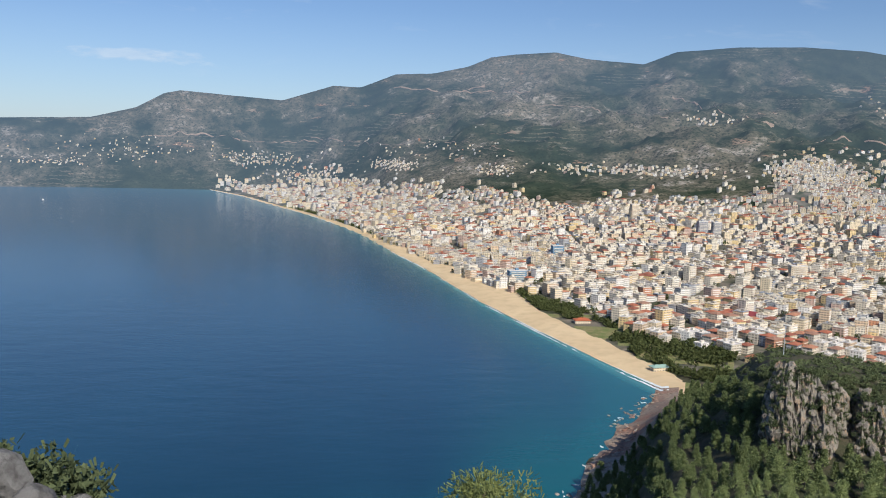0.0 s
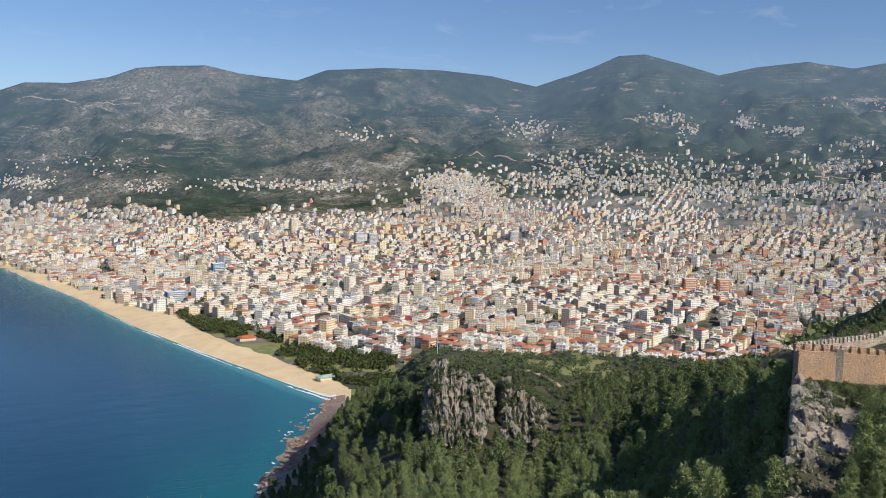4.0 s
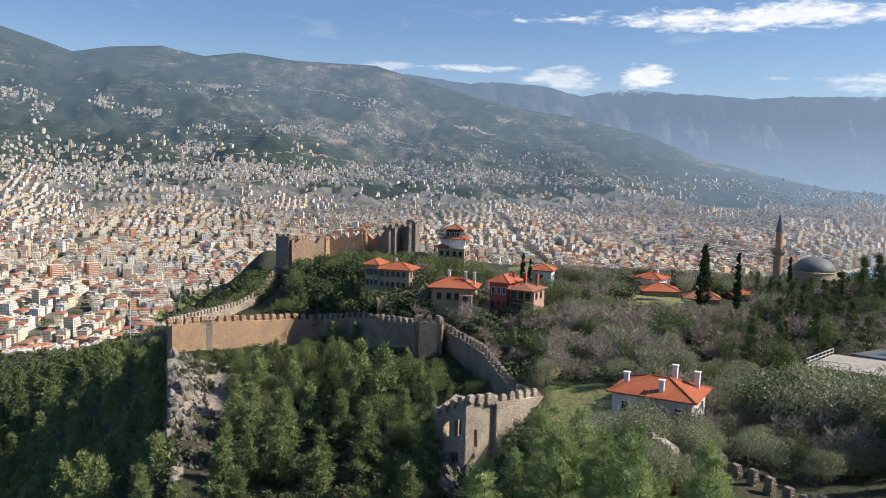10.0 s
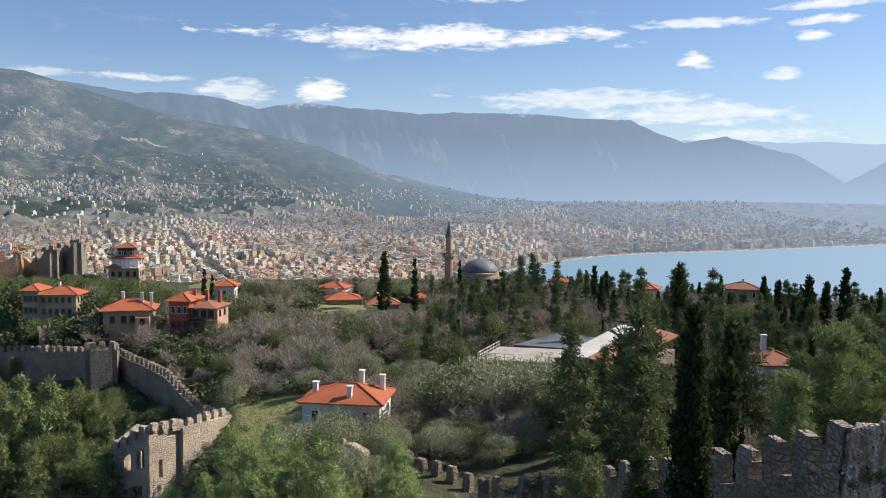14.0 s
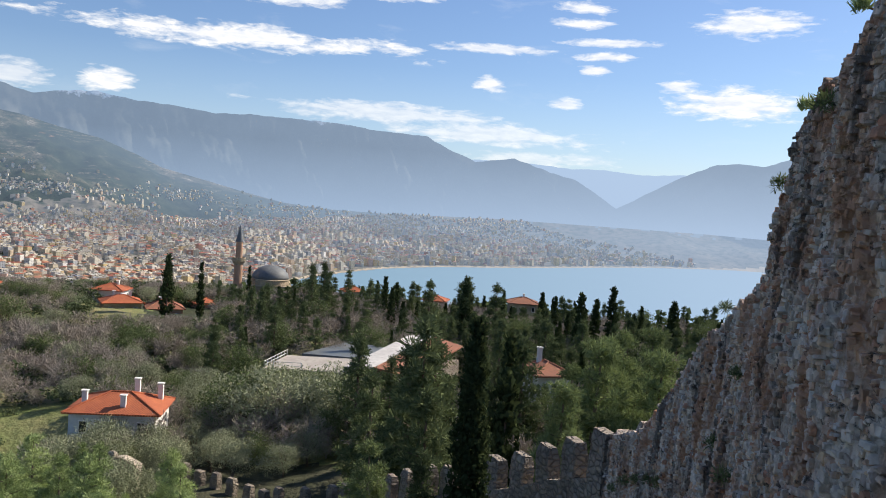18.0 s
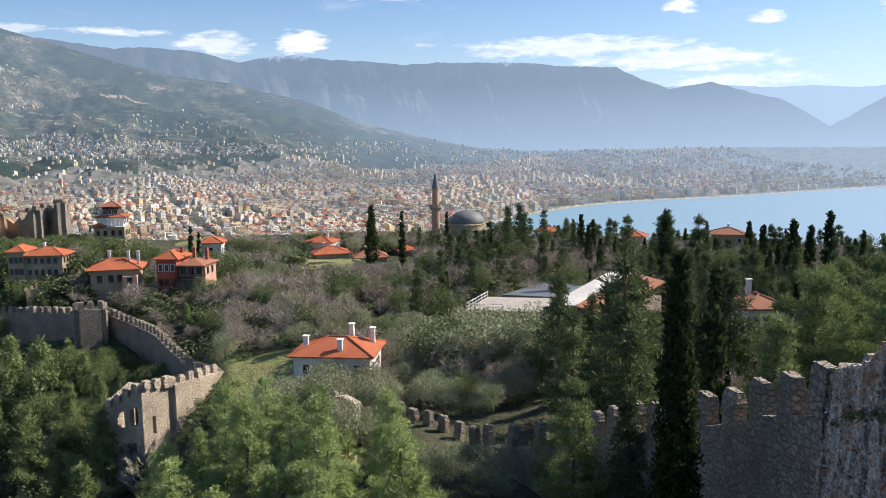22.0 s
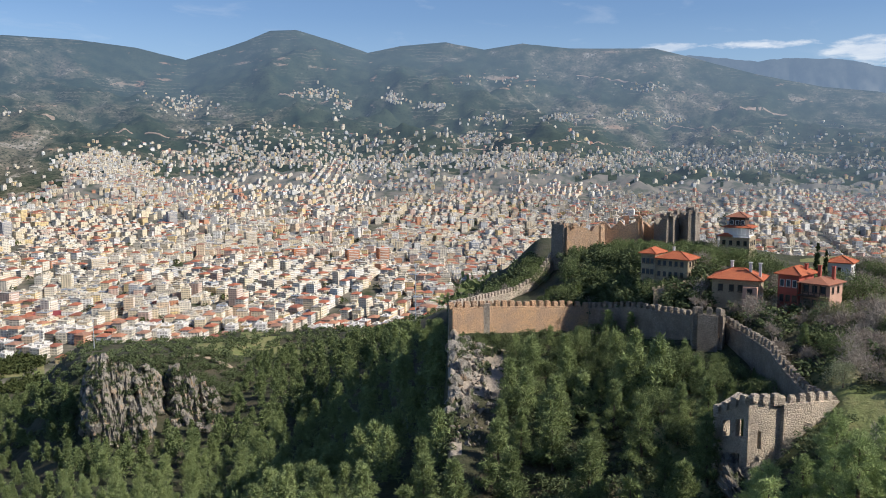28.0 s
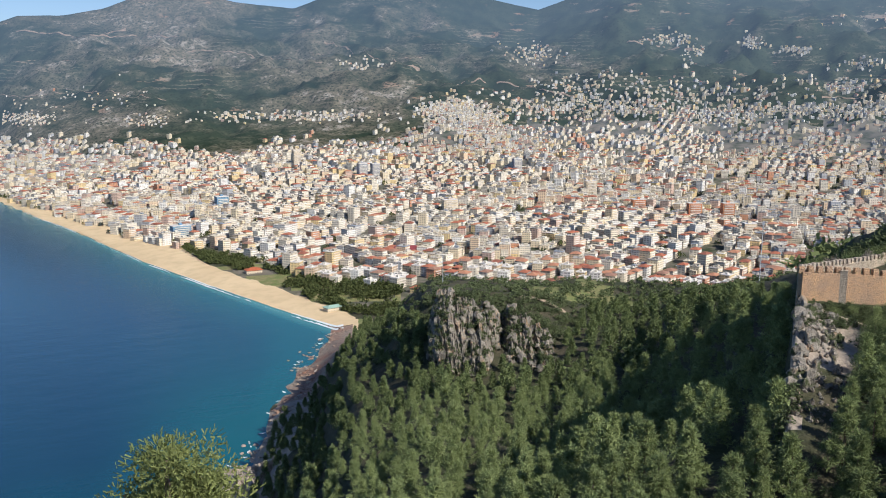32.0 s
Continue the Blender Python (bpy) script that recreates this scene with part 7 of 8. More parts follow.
def streaked(build):
    """Rust-brown patches, pale lime wash and dark run-off streaks down the wall."""
    def stained(n, pos):
        tall = n.vec("MULTIPLY", pos, (1.0, 1.0, 0.16))
        rust = n.span(n.noise(n.vec("MULTIPLY", pos, (1.0, 1.0, 0.5)), 0.75, 5.0, 0.65), 0.47, 0.58, 0.0, 0.8)
        c = n.mix(rust, build(n, pos), (0.46, 0.235, 0.125))
        lime = n.span(n.noise(tall, 1.7, 6.0, 0.7), 0.57, 0.67, 0.0, 0.75)
        c = n.mix(lime, c, (0.74, 0.71, 0.67))
        run = n.span(n.noise(n.vec("ADD", tall, (7.0, 3.0, 0.0)), 1.3, 6.0, 0.7), 0.51, 0.61, 0.0, 0.8)
        c = n.mix(run, c, (0.085, 0.068, 0.055))
        # shade of small holes, painted in as near-black spots
        pit_shade = n.span(n.noise(pos, 3.2, 5.0, 0.7), 0.58, 0.66, 0.0, 0.85)
        return n.mix(pit_shade, c, (0.05, 0.04, 0.033))
    return stained


M["rubble"] = surface("wall_rubble", streaked(varied(STONES, 4.0, 0.6, False, True)), 0.95, relief, bump_size=0.06)
M["rubble_rest"] = surface("wall_rubble_joined", streaked(varied(STONES, 4.0, 0.6, True, True)), 0.95, relief, bump_size=0.06)
M["mortar"] = surface("wall_mortar", streaked(two_scale((0.76, 0.66, 0.55), (0.6, 0.5, 0.4), (0.26, 0.2, 0.155), 0.7, 5.0, 0.8)), 0.98, lambda n, p: n.math("ADD", n.noise(p, 2.5, 6.0, 0.7), n.noise(p, 12.0, 4.0)), bump_size=0.12)


def tall_wall():
    wall = thing("castle_wall", Matrix(), "towering rubble-stone castle wall, ragged and overgrown", "castle wall")
    cols, rows = 190, 60
    v = []
    data = [tall_line(i / (cols - 1)) for i in range(cols)]
    for j in range(rows + 3):
        for i, (p, n, _) in enumerate(data):
            k = min(j / (rows - 1), 1.0)
            low = ground_at(p) - 2.5
            ragged = (value_noise(np.array(i * 0.35), np.array(0.0), 5) - 0.5) * 0.5 + (value_noise(np.array(i * 1.1), np.array(3.0), 6) - 0.5) * 0.25
            z = low + (p.z + float(ragged) * (1 if i > 4 else 0) - low) * k
            bulge = float(fbm(np.array(i * 0.16), np.array(z * 0.55), 4, 12)) - 0.47 + 0.8 * (float(fbm(np.array(i * 0.42), np.array(z * 0.14), 4, 17)) - 0.47)
            batter = (p.z - z) * 0.09
            q = p + n * (bulge * 0.55 + batter)
            if j >= rows:
                back = (j - rows + 1) * 0.7
                q, z = p - n * back, z - 0.25 * (j - rows)
            v.append((q.x, q.y, z))
    f = grid_faces(rows + 3, cols)
    part("wall_face", sheet("wall_face", v, [tuple(int(x) for x in q) for q in f], M["mortar"]), None, wall)
    rnd = random.Random(17)
    shapes = [stone_shape(i) for i in range(6)]
    for me in shapes:
        me.materials.append(M["rubble"])
    base = [(np.array([x.co[:] for x in me.vertices]), [tuple(p.vertices) for p in me.polygons]) for me in shapes]
    spots = []
    for _ in range(16000):
        k = rnd.uniform(0.0, 0.94)
        p, n, _ = tall_line(k)
        z = rnd.uniform(max(ground_at(p) - 0.5, p.z - 11), p.z - 0.1)
        d = math.hypot(p.x, p.y)
        i = k * (cols - 1)
        bulge = float(fbm(np.array(i * 0.16), np.array(z * 0.55), 4, 12)) - 0.47 + 0.8 * (float(fbm(np.array(i * 0.42), np.array(z * 0.14), 4, 17)) - 0.47)
        q = p + n * (bulge * 0.55 + (p.z - z) * 0.09)
        w, h = 0.06 + 0.24 * rnd.random() ** 2.0, 0.05 + 0.13 * rnd.random() ** 1.6
        t = math.atan2(n.y, n.x) - math.pi / 2
        m = Matrix.Translation((q.x, q.y, z)) @ Euler((rnd.uniform(-0.2, 0.2), rnd.uniform(-0.25, 0.25), t + rnd.uniform(-0.25, 0.25))).to_matrix().to_4x4() @ Matrix.Diagonal((w, rnd.uniform(0.08, 0.24), h, 1))
        spots.append((d, m, rnd.randrange(6)))
    picked = [s for s in spots if 13 < s[0] < 24][:300]
    chosen = {id(s[1]) for s in picked}
    for _, m, i in picked:
        ob = part("stone", shapes[i], None, wall)
        ob.matrix_basis = m
    vs, fs = [], []
    for s in spots:
        if id(s[1]) in chosen:
            continue
        a, polys = base[s[2]]
        w4 = np.array(s[1])
        o = len(vs)
        vs += (a @ w4[:3, :3].T + w4[:3, 3]).tolist()
        fs += [tuple(x + o for x in p) for p in polys]
    rest_ob = part("rubble_stones", sheet("rubble_stones", vs, fs, M["rubble_rest"]), None, wall)
    tagged(rest_ob, kind="stuff")


tall_wall()


def wall_plants():
    """Tufts of grass and caper bushes that grow from the wall."""
    rnd = np.random.default_rng(33)
    for k, up, s, dry in ((0.30, -0.1, 0.55, 0), (0.34, 0.05, 0.4, 0), (0.415, 0.0, 0.35, 0), (0.56, 0.0, 0.4, 0), (0.62, 0.05, 0.3, 1), (0.50, -2.5, 0.4, 0), (0.2, -3.2, 0.45, 0), (0.15, -2.6, 0.5, 0), (0.10, -2.2, 0.5, 0),
                         (0.25, -3.8, 0.5, 0), (0.06, -2.4, 0.45, 0), (0.46, -4.0, 0.45, 0), (0.52, -5.2, 0.5, 0), (0.68, -0.8, 0.5, 0), (0.73, 0.0, 0.3, 1)):
        p, n, _ = tall_line(k)
        c = p + n * (0.2 - up * 0.09) + Vector((0, 0, up))
        t = thing("wall_shrub", Matrix.Translation(c), "small green shrub rooted in the stone wall" if not dry else "dry grass tuft on the stone wall", "shrub", "plants on the castle wall")
        pts = np.array([(0, 0, 0.1), (0.2 * s, 0.1 * s, 0.3 * s), (-0.25 * s, 0, 0.2 * s), (0, -0.2 * s, 0.45 * s), (0.1 * s, 0.25 * s, 0.0)])
        v, f = tufts(pts * 0.7, 0.25 * s, 40, 0.12 if not dry else 0.14, 0.02, 0.5 if not dry else 1.6, rnd, sprays=0.0)
        part("leaves", sheet("leaves", v, f, M["pine_near"] if dry else M["shrub"]), None, t)
        part("stem", limb(Solid(), (-n * 0.3)[:], (0, 0, 0.2 * s), 0.03, 0.012, 5), M["bark"], t)


wall_plants()

# ---- close by: rocks, bush and pine tops under the viewer ----
M["near_rock"] = surface("near_rock", two_scale((0.2, 0.195, 0.185), (0.13, 0.125, 0.12), (0.06, 0.056, 0.052), 1.5, 9.0, 0.8), 0.95, lambda n, p: n.noise(p, 7.0, 6.0, 0.7), bump_size=0.05)
for i, (az, r, el, s) in enumerate(((-21.3, 9.0, -20.2, 0.34), (-19.8, 8.7, -22.2, 0.3), (-22.6, 9.2, -21.5, 0.5), (-18.6, 9.3, -23.5, 0.4), (-17.6, 9.6, -20.6, 0.13), (-17.0, 9.3, -22.6, 0.2))):
    p = place(az, r, 220 + r * math.tan(radians(el)))
    me = boulder(50 + i)
    me.materials.append(M["near_rock"])
    ob = new("ledge_rock", me)
    ob.matrix_basis = Matrix.Translation(p) @ Euler((0.3 * i, 0.5, i)).to_matrix().to_4x4() @ Matrix.Diagonal((s, s * 0.8, s * 0.75, 1))
    tagged(ob, "weathered grey rock on the ledge", "rock", "rocks on the ledge")
brng = np.random.default_rng(9)
for az, r, el, s in ((-21.6, 9.4, -19.6, 0.26), (-18.4, 9.6, -20.7, 0.34), (-16.9, 9.6, -22.0, 0.3), (-19.6, 9.3, -21.0, 0.3)):
    p = place(az, r, 220 + r * math.tan(radians(el)))
    t = thing("ledge_bush", Matrix.Translation(p), "leafy green bush on the rocky ledge", "bush", "bushes on the ledge")
    pts = brng.normal(0, 0.45, (26, 3)) * s * (1.1, 1.1, 0.7)
    v, f = tufts(pts, 0.14, 26, 0.09, 0.04, 0.8, brng)
    part("leaves", sheet("leaves", v, f, M["scrub"]), None, t)
    part("stem", limb(Solid(), (0, 0, -1.2), (0, 0, 0.1), 0.04, 0.015, 6), M["bark"], t)
M["pine_top"] = leafy("pine_top_needles", (0.075, 0.10, 0.035), (0.33, 0.36, 0.13), 3.0)
ledge_pines = Grove([make_pine(7.0, 1.5, 130, M["pine_top"], 12, 110, (0.10, 0.03), "yellow-green pine top just below the viewer", 0.3, 0.55, sprays=0.4), make_pine(6.0, 1.2, 131, M["pine_top"], 12, 110, (0.10, 0.03), "yellow-green pine top just below the viewer", 0.3, 0.55, sprays=0.4)], [7.0, 6.0])
for i, az, r, el in ((0, 10.6, 25.0, -21.9), (1, 13.0, 26.0, -23.0)):
    grove_to(ledge_pines, i, az, r, el, 40 * az)

# ---- masts, paths and roads ----


def mast(az, r, low_el, top_el, w, label):
    z0, z1 = 220 + r * math.tan(radians(low_el)) - 3, 220 + r * math.tan(radians(top_el))
    t = thing("lattice_mast", at_bearing(az, r, z0), label, "mast")
    part("pole", Solid().turned(0, 0, [(w, 0), (w * 0.6, z1 - z0)], 8), M["metal"], t)
    part("head", Solid().box(-w * 2.2, -w, z1 - z0 - 1.6, w * 2.2, w, z1 - z0 - 0.6), M["metal"], t)


mast(51.15, 430, -11.2, -7.45, 0.28, "tall pale steel mast on the hillside")
mast(29.95, 468, -11.9, -10.4, 0.22, "thin steel mast on the rocky summit")


def ground_r(az, el, lo=2200.0, hi=4440.0):
    """Distance at which the ground meets a line of sight."""
    r = np.arange(lo, hi, 12.0)
    e = np.degrees(np.arctan2(ground_height(np.full_like(r, az), r) - 220, r))
    hit = np.nonzero(e >= el)[0]
    return float(r[hit[0]]) if len(hit) else None


M["path"] = surface("bare_earth_path", two_scale((0.46, 0.37, 0.27), (0.38, 0.29, 0.2), (0.25, 0.2, 0.15), 0.1, 0.6, 0.6), 0.95)
# earth of the far tracks, with the slopes' haze painted in
M["track"] = distant("hazed_earth_track", two_scale((0.36, 0.275, 0.21), (0.27, 0.20, 0.15), (0.18, 0.145, 0.11), 0.02, 0.1, 0.6), near_haze_paint)


def track(points, width, label, lo=2200.0, name="hill_road", lift=1.2):
    pts = []
    for (a0, e0), (a1, e1) in zip(points, points[1:]):
        n = max(2, int(abs(a1 - a0) / 0.15))
        for i in range(n):
            a, e = a0 + (a1 - a0) * i / n, e0 + (e1 - e0) * i / n
            r = ground_r(a, e, lo, 4440 if lo > 1000 else lo + 260)
            if r:
                pts.append((a, r))
    if len(pts) < 3:
        return
    rs = np.array([p[1] for p in pts])
    pad = np.pad(rs, 6, mode="edge")
    rs = np.array([np.median(pad[i:i + 13]) for i in range(len(rs))])
    rs = np.convolve(np.pad(rs, 3, mode="edge"), np.ones(7) / 7, "valid")
    if name == "footpath":
        rs = np.polyval(np.polyfit(np.arange(len(rs)), rs, 2), np.arange(len(rs)))
    pts = [place(p[0], r) for p, r in zip(pts, rs)]
    v = []
    for i, p in enumerate(pts):
        out = Vector((p.x, p.y, 0)).normalized()
        for k in (-0.5, 0.5):
            q = p + out * width * k
            v.append((q.x, q.y, ground_at(q) + lift))
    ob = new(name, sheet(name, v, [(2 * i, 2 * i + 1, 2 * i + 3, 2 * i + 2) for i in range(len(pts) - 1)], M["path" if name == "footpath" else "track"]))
    tagged(ob, label, "road", kind="structure")


track([(34.6, -13.05), (36.0, -13.4), (37.4, -13.9), (38.9, -14.5)], 4.0, "pale earth footpath on the hill", 405, "footpath", 0.12)
for pts, w in (([(3.5, 4.1), (7, 3.9), (10.5, 4.0), (13.6, 4.05)], 26), ([(8.2, 4.2), (9.8, 4.35)], 34), ([(13, 3.3), (16, 3.1), (20, 2.7), (22, 2.5)], 12), ([(22, 3.9), (24.2, 3.3), (26.5, 2.4), (28.5, 2.1)], 22), ([(30, 1.2), (33, 1.4), (36, 0.9), (39, 0.2), (41.5, -0.6)], 14),
               ([(34, 0.2), (37, -0.2), (40, -1.0), (43, -1.6)], 12), ([(42, 3.9), (44.5, 3.5), (47, 3.1)], 20), ([(62, 5.2), (66, 4.6), (68, 4.2), (70, 3.7)], 16), ([(61, 2.3), (66, 2.1), (70, 1.6), (74, 1.2)], 12), ([(72.4, 2.9), (74.0, 2.75), (75.4, 2.4)], 40),
               ([(54, 0.2), (58, 0.6), (62, 0.9), (66, 0.2)], 12), ([(-2, 0.6), (3, 0.2), (8, 0.6), (12, 0.0)], 10), ([(-13, 0.2), (-9, 0.5), (-5, 0.1), (0, 0.4)], 12), ([(57, -1.3), (61, -0.9), (65, -0.2)], 14)):
    track(pts, w * 0.4, "pale road cut across the mountain slope")

# ---- hillside houses in clusters ----


def hillside():
    """Villas and blocks on the slopes: bearing, elevation, spread of both, number, largest storeys."""
    rnd = np.random.default_rng(44)
    c, size, z0, z1, turn, roof = [], [], [], [], [], []
    for az, el, da, de, count, floors in ((40, -0.4, 9, 0.8, 260, 5), (55, -0.5, 9, 0.7, 260, 5), (47, 0.4, 9, 0.9, 110, 4), (70, -0.2, 9, 0.7, 220, 5), (20, -1.0, 9, 0.5, 120, 4), (-14, -0.6, 5, 0.9, 60, 4), (-5.5, -1.0, 3.5, 0.7, 90, 5), (-2, -2.0, 3, 0.6, 60, 5), (3.6, -1.1, 2.0, 0.5, 90, 4), (10.5, -1.3, 1.6, 0.5, 40, 4), (30.5, -0.7, 2.6, 1.1, 260, 6), (32.5, -1.2, 2.5, 0.9, 140, 6), (36.0, 3.2, 2.2, 0.9, 75, 3),
                                          (38.5, 0.9, 3.0, 1.0, 80, 3), (44.8, 4.0, 1.9, 0.45, 60, 4), (46.4, 3.2, 1.2, 0.5, 30, 3), (49.8, 3.7, 0.8, 0.5, 45, 5), (52.4, 3.2, 1.1, 0.4, 50, 4), (55.2, 1.0, 1.7, 0.5, 90, 4), (56.0, 2.3, 1.4, 0.4, 40, 3), (58.6, -0.3, 2.4, 0.7, 90, 6),
                                          (61.2, 2.4, 2.2, 0.4, 50, 4), (65.5, 2.5, 1.8, 0.35, 40, 3), (68.0, 2.2, 1.2, 0.3, 40, 3), (66.5, 4.3, 2.0, 0.4, 30, 3), (48, -0.9, 5, 0.9, 150, 4), (63, -0.6, 6, 0.8, 220, 5), (73, -0.6, 6, 0.7, 180, 5), (81, -0.6, 4.5, 0.5, 140, 4),
                                          (89.5, -0.6, 4, 0.5, 100, 4), (97, -1.1, 5, 0.4, 90, 5), (24.5, 2.4, 2.2, 0.5, 30, 3), (-18, -1.4, 3, 0.4, 40, 3), (6, 0.0, 6, 1.2, 40, 3), (42, 1.0, 5, 1.5, 60, 3), (57, 4.9, 5, 0.6, 25, 2), (76, 1.0, 5, 1.0, 50, 3)):
        for _ in range(int(count * (1.7 if el < 0.3 else 1.3))):
            a, e = az + rnd.normal(0, da * 0.42), el + rnd.normal(0, de * 0.4)
            r = ground_r(a, e)
            if not r:
                continue
            p = place(a, r)
            k = 0.7 if a < 15 else 1.0
            c.append((p.x, p.y))
            size.append((rnd.uniform(5, 10.5) * k, rnd.uniform(4.5, 8) * k))
            g = float(ground_height(a, r))
            h = 1.5 * k * rnd.integers(2, floors + 1)
            z0.append(g - 7), z1.append(g + h), turn.append(-radians(a) + rnd.uniform(-0.5, 0.5)), roof.append(rnd.random() < 0.4)
    c, size, z0, z1, turn, roof = (np.array(x) for x in (c, size, z0, z1, turn, roof))
    body, tops = Boxes(), Boxes()
    body.add(c, size, z0, z1, turn)
    tops.add(c[roof], size[roof] + 1, z1[roof], z1[roof] + 1.8, turn[roof], 0.2)
    tops.add(c[~roof], size[~roof] * 0.96, z1[~roof], z1[~roof] + 0.6, turn[~roof])
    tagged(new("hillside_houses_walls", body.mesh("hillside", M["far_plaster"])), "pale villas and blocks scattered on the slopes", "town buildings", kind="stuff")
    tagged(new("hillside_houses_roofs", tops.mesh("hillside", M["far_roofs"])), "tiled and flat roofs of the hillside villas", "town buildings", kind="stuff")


hillside()

# ---- green of the town, the park and the ridge ----


def clumps(name, spots, label, leaf_m, w=4.0, seed=3, per=5, size=(0.26, 0.2)):
    """Round tree crowns and bushes as one wood: spots of x, y, z, height."""
    rnd = np.random.default_rng(seed)
    models = []
    for _ in range(5):
        q = rnd.normal(0, 0.28, (12, 3)) * (1, 1, 0.7) + (0, 0, 0.55)
        q[:, 2] = np.clip(q[:, 2], 0.15, 1.0)
        models.append(tufts(q, 0.2, per, *size, 0.3, rnd)[0])
    vs = [models[i % 5] * (h * w / 4.0, h * w / 4.0, h) + (x, y, z) for i, (x, y, z, h) in enumerate(spots)]
    v = np.concatenate(vs)
    ob = new(name, sheet(name, v, np.arange(len(v)).reshape(-1, 4), leaf_m))
    tagged(ob, label, "trees", kind="stuff")


def town_green():
    rnd = np.random.default_rng(8)
    out = []
    for _ in range(4000):
        az = rnd.uniform(-3, 27)
        lo, hi = float(np.interp(az, baz, b_in)) + 4, float(shore(az)) + float(np.interp(az, [-12, -5, 5, 14, 24, 27], [75, 80, 110, 215, 200, 140]))
        if hi <= lo or rnd.random() > np.interp(az, [-12, 4, 10], [0.3, 0.6, 1.0]):
            continue
        r = rnd.uniform(lo, hi)
        if 18 < az < 20.6 and 1085 < r < 1140 or rnd.random() < 0.1:
            continue
        p = place(az, r)
        if float(fbm(np.array(p.x / 45), np.array(p.y / 45), 3, 61)) < 0.39:
            continue
        out.append((p.x, p.y, ground_at(p) - 0.5, rnd.uniform(4, 9)))
    clumps("park_trees", out, "dark green trees of the park behind the beach", M["canopy"])
    pick = rnd.choice(np.nonzero(TR < 2300)[0], 3000, replace=False)
    out = [(TX[i] + rnd.uniform(-13, 13), TY[i] + rnd.uniform(9, 13) * rnd.choice([-1, 1]), TZ[i], rnd.uniform(5, 10)) for i in pick]
    clumps("town_trees", out, "scattered street and garden trees of the town", M["canopy"], seed=4)
    out = []
    for _ in range(4800):
        az, r = rnd.uniform(24, 53), rnd.uniform(400, 900)
        if 34 < az < 39 and 400 < r < 425:
            continue
        g = float(ground_height(az, r))
        if g < 12 or rnd.random() < 0.2 or (r < 700 and az < 34 and rnd.random() < 0.5):
            continue
        p = place(az, r)
        h = rnd.uniform(1.2, 4.0) if r < 640 else rnd.uniform(3, 7)
        h = fits(az, r, h, float(np.interp(az, [24, 29.6, 36, 43, 48, 53], [-13.2, -11.0, -11.6, -11.3, -10.8, -9.6])))
        if h > 0.8:
            out.append((p.x, p.y, g - 0.3, h))
    clumps("ridge_scrub", out, "low green scrub on the ridge", M["scrub"], 5.0, 6)
    out = []
    for _ in range(2200):
        az, r = rnd.uniform(54, 126), rnd.uniform(255, 520)
        g = float(ground_height(az, r))
        h = min(rnd.uniform(3, 8), 220 + r * math.tan(radians(float(np.interp(az, [54, 60, 61, 80, 98, 126], [-8.6, -7.0, -6.2, -7.0, -6.0, -6.0])))) - g)
        if g > 30 and h > 1.5:
            p = place(az, r)
            out.append((p.x, p.y, g - 0.5, h))
    clumps("slope_trees", out, "trees falling away behind the castle quarter", M["shrub"], 4.5, 7)
    out = []
    for _ in range(2000):
        az, r = rnd.uniform(62, 124), math.sqrt(rnd.uniform(55 ** 2, 240 ** 2))
        if az < 72 and r < 160 or az < 79 and r < float(np.interp(az, [72, 73.9, 76.2, 79], [164, 154, 138, 121])) or r < 112:
            continue
        h = clear_height(az, r, rnd.uniform(0.8, 3.6), 1.0)
        if h > 0.5 and not (80 < az < 85 and 100 < r < 116):
            p = place(az, r)
            out.append((p.x, p.y, ground_at(p) - 0.2, h))
    clumps("garden_bushes", out, "low bushes and undergrowth between the trees", M["scrub"], 6.0, 8, 24, (0.12, 0.08))
    out = []
    for _ in range(900):
        az, r = rnd.uniform(53, 80), math.sqrt(rnd.uniform(100 ** 2, 168 ** 2))
        h = fits(az, r, rnd.uniform(0.8, 2.4), ceiling(az) - 0.2)
        if h > 0.5 and not (54 < az < 57.2 and r < 163):
            p = place(az, r)
            out.append((p.x, p.y, ground_at(p) - 0.2, h))
    for _ in range(500):
        az, r = rnd.uniform(27, 39.5), rnd.uniform(380, 430)
        p = place(az, r)
        out.append((p.x, p.y, ground_at(p) - 0.3, rnd.uniform(1.2, 3.5)))
    clumps("slope_bushes", out, "dark undergrowth below the curtain wall", M["scrub"], 6.0, 9, 20, (0.13, 0.09))


town_green()


def crag_growth():
    """Loose rocks on the crag, and shrubs and small pines rooted on its ledges and along its brow."""
    rnd = np.random.default_rng(61)
    shapes = [boulder(90 + i, 0.9) for i in range(5)]
    for me in shapes:
        me.materials.append(M["limestone"])
    out = []
    for crag in [o for o in scene.objects if o.name.startswith("cliff_crag")]:
        pts = np.array([v.co[:] for v in crag.data.vertices])
        low, high = np.percentile(pts[:, 2], 30), pts[:, 2].max()
        pts = pts[pts[:, 2] > low]
        for p in pts[rnd.choice(len(pts), 330, replace=False)]:
            brow = (p[2] - low) / (high - low)
            if rnd.random() < 0.3 + 0.6 * brow:
                out.append((p[0], p[1], p[2] - 0.6, rnd.uniform(0.9, 3.0)))
        for i, p in enumerate(pts[rnd.choice(len(pts), 60, replace=False)]):
            w = rnd.uniform(0.8, 2.4)
            part("rock", shapes[i % 5], None, crag, "", Matrix.Translation(p) @ Euler(rnd.uniform(-0.5, 0.5, 3)).to_matrix().to_4x4() @ Matrix.Diagonal((w, w * 0.8, w * rnd.uniform(0.8, 1.8), 1)))
    clumps("crag_shrubs", out, "dark shrubs on the ledges of the limestone crag", M["scrub"], 5.0, 14, 26, (0.12, 0.08))


crag_growth()


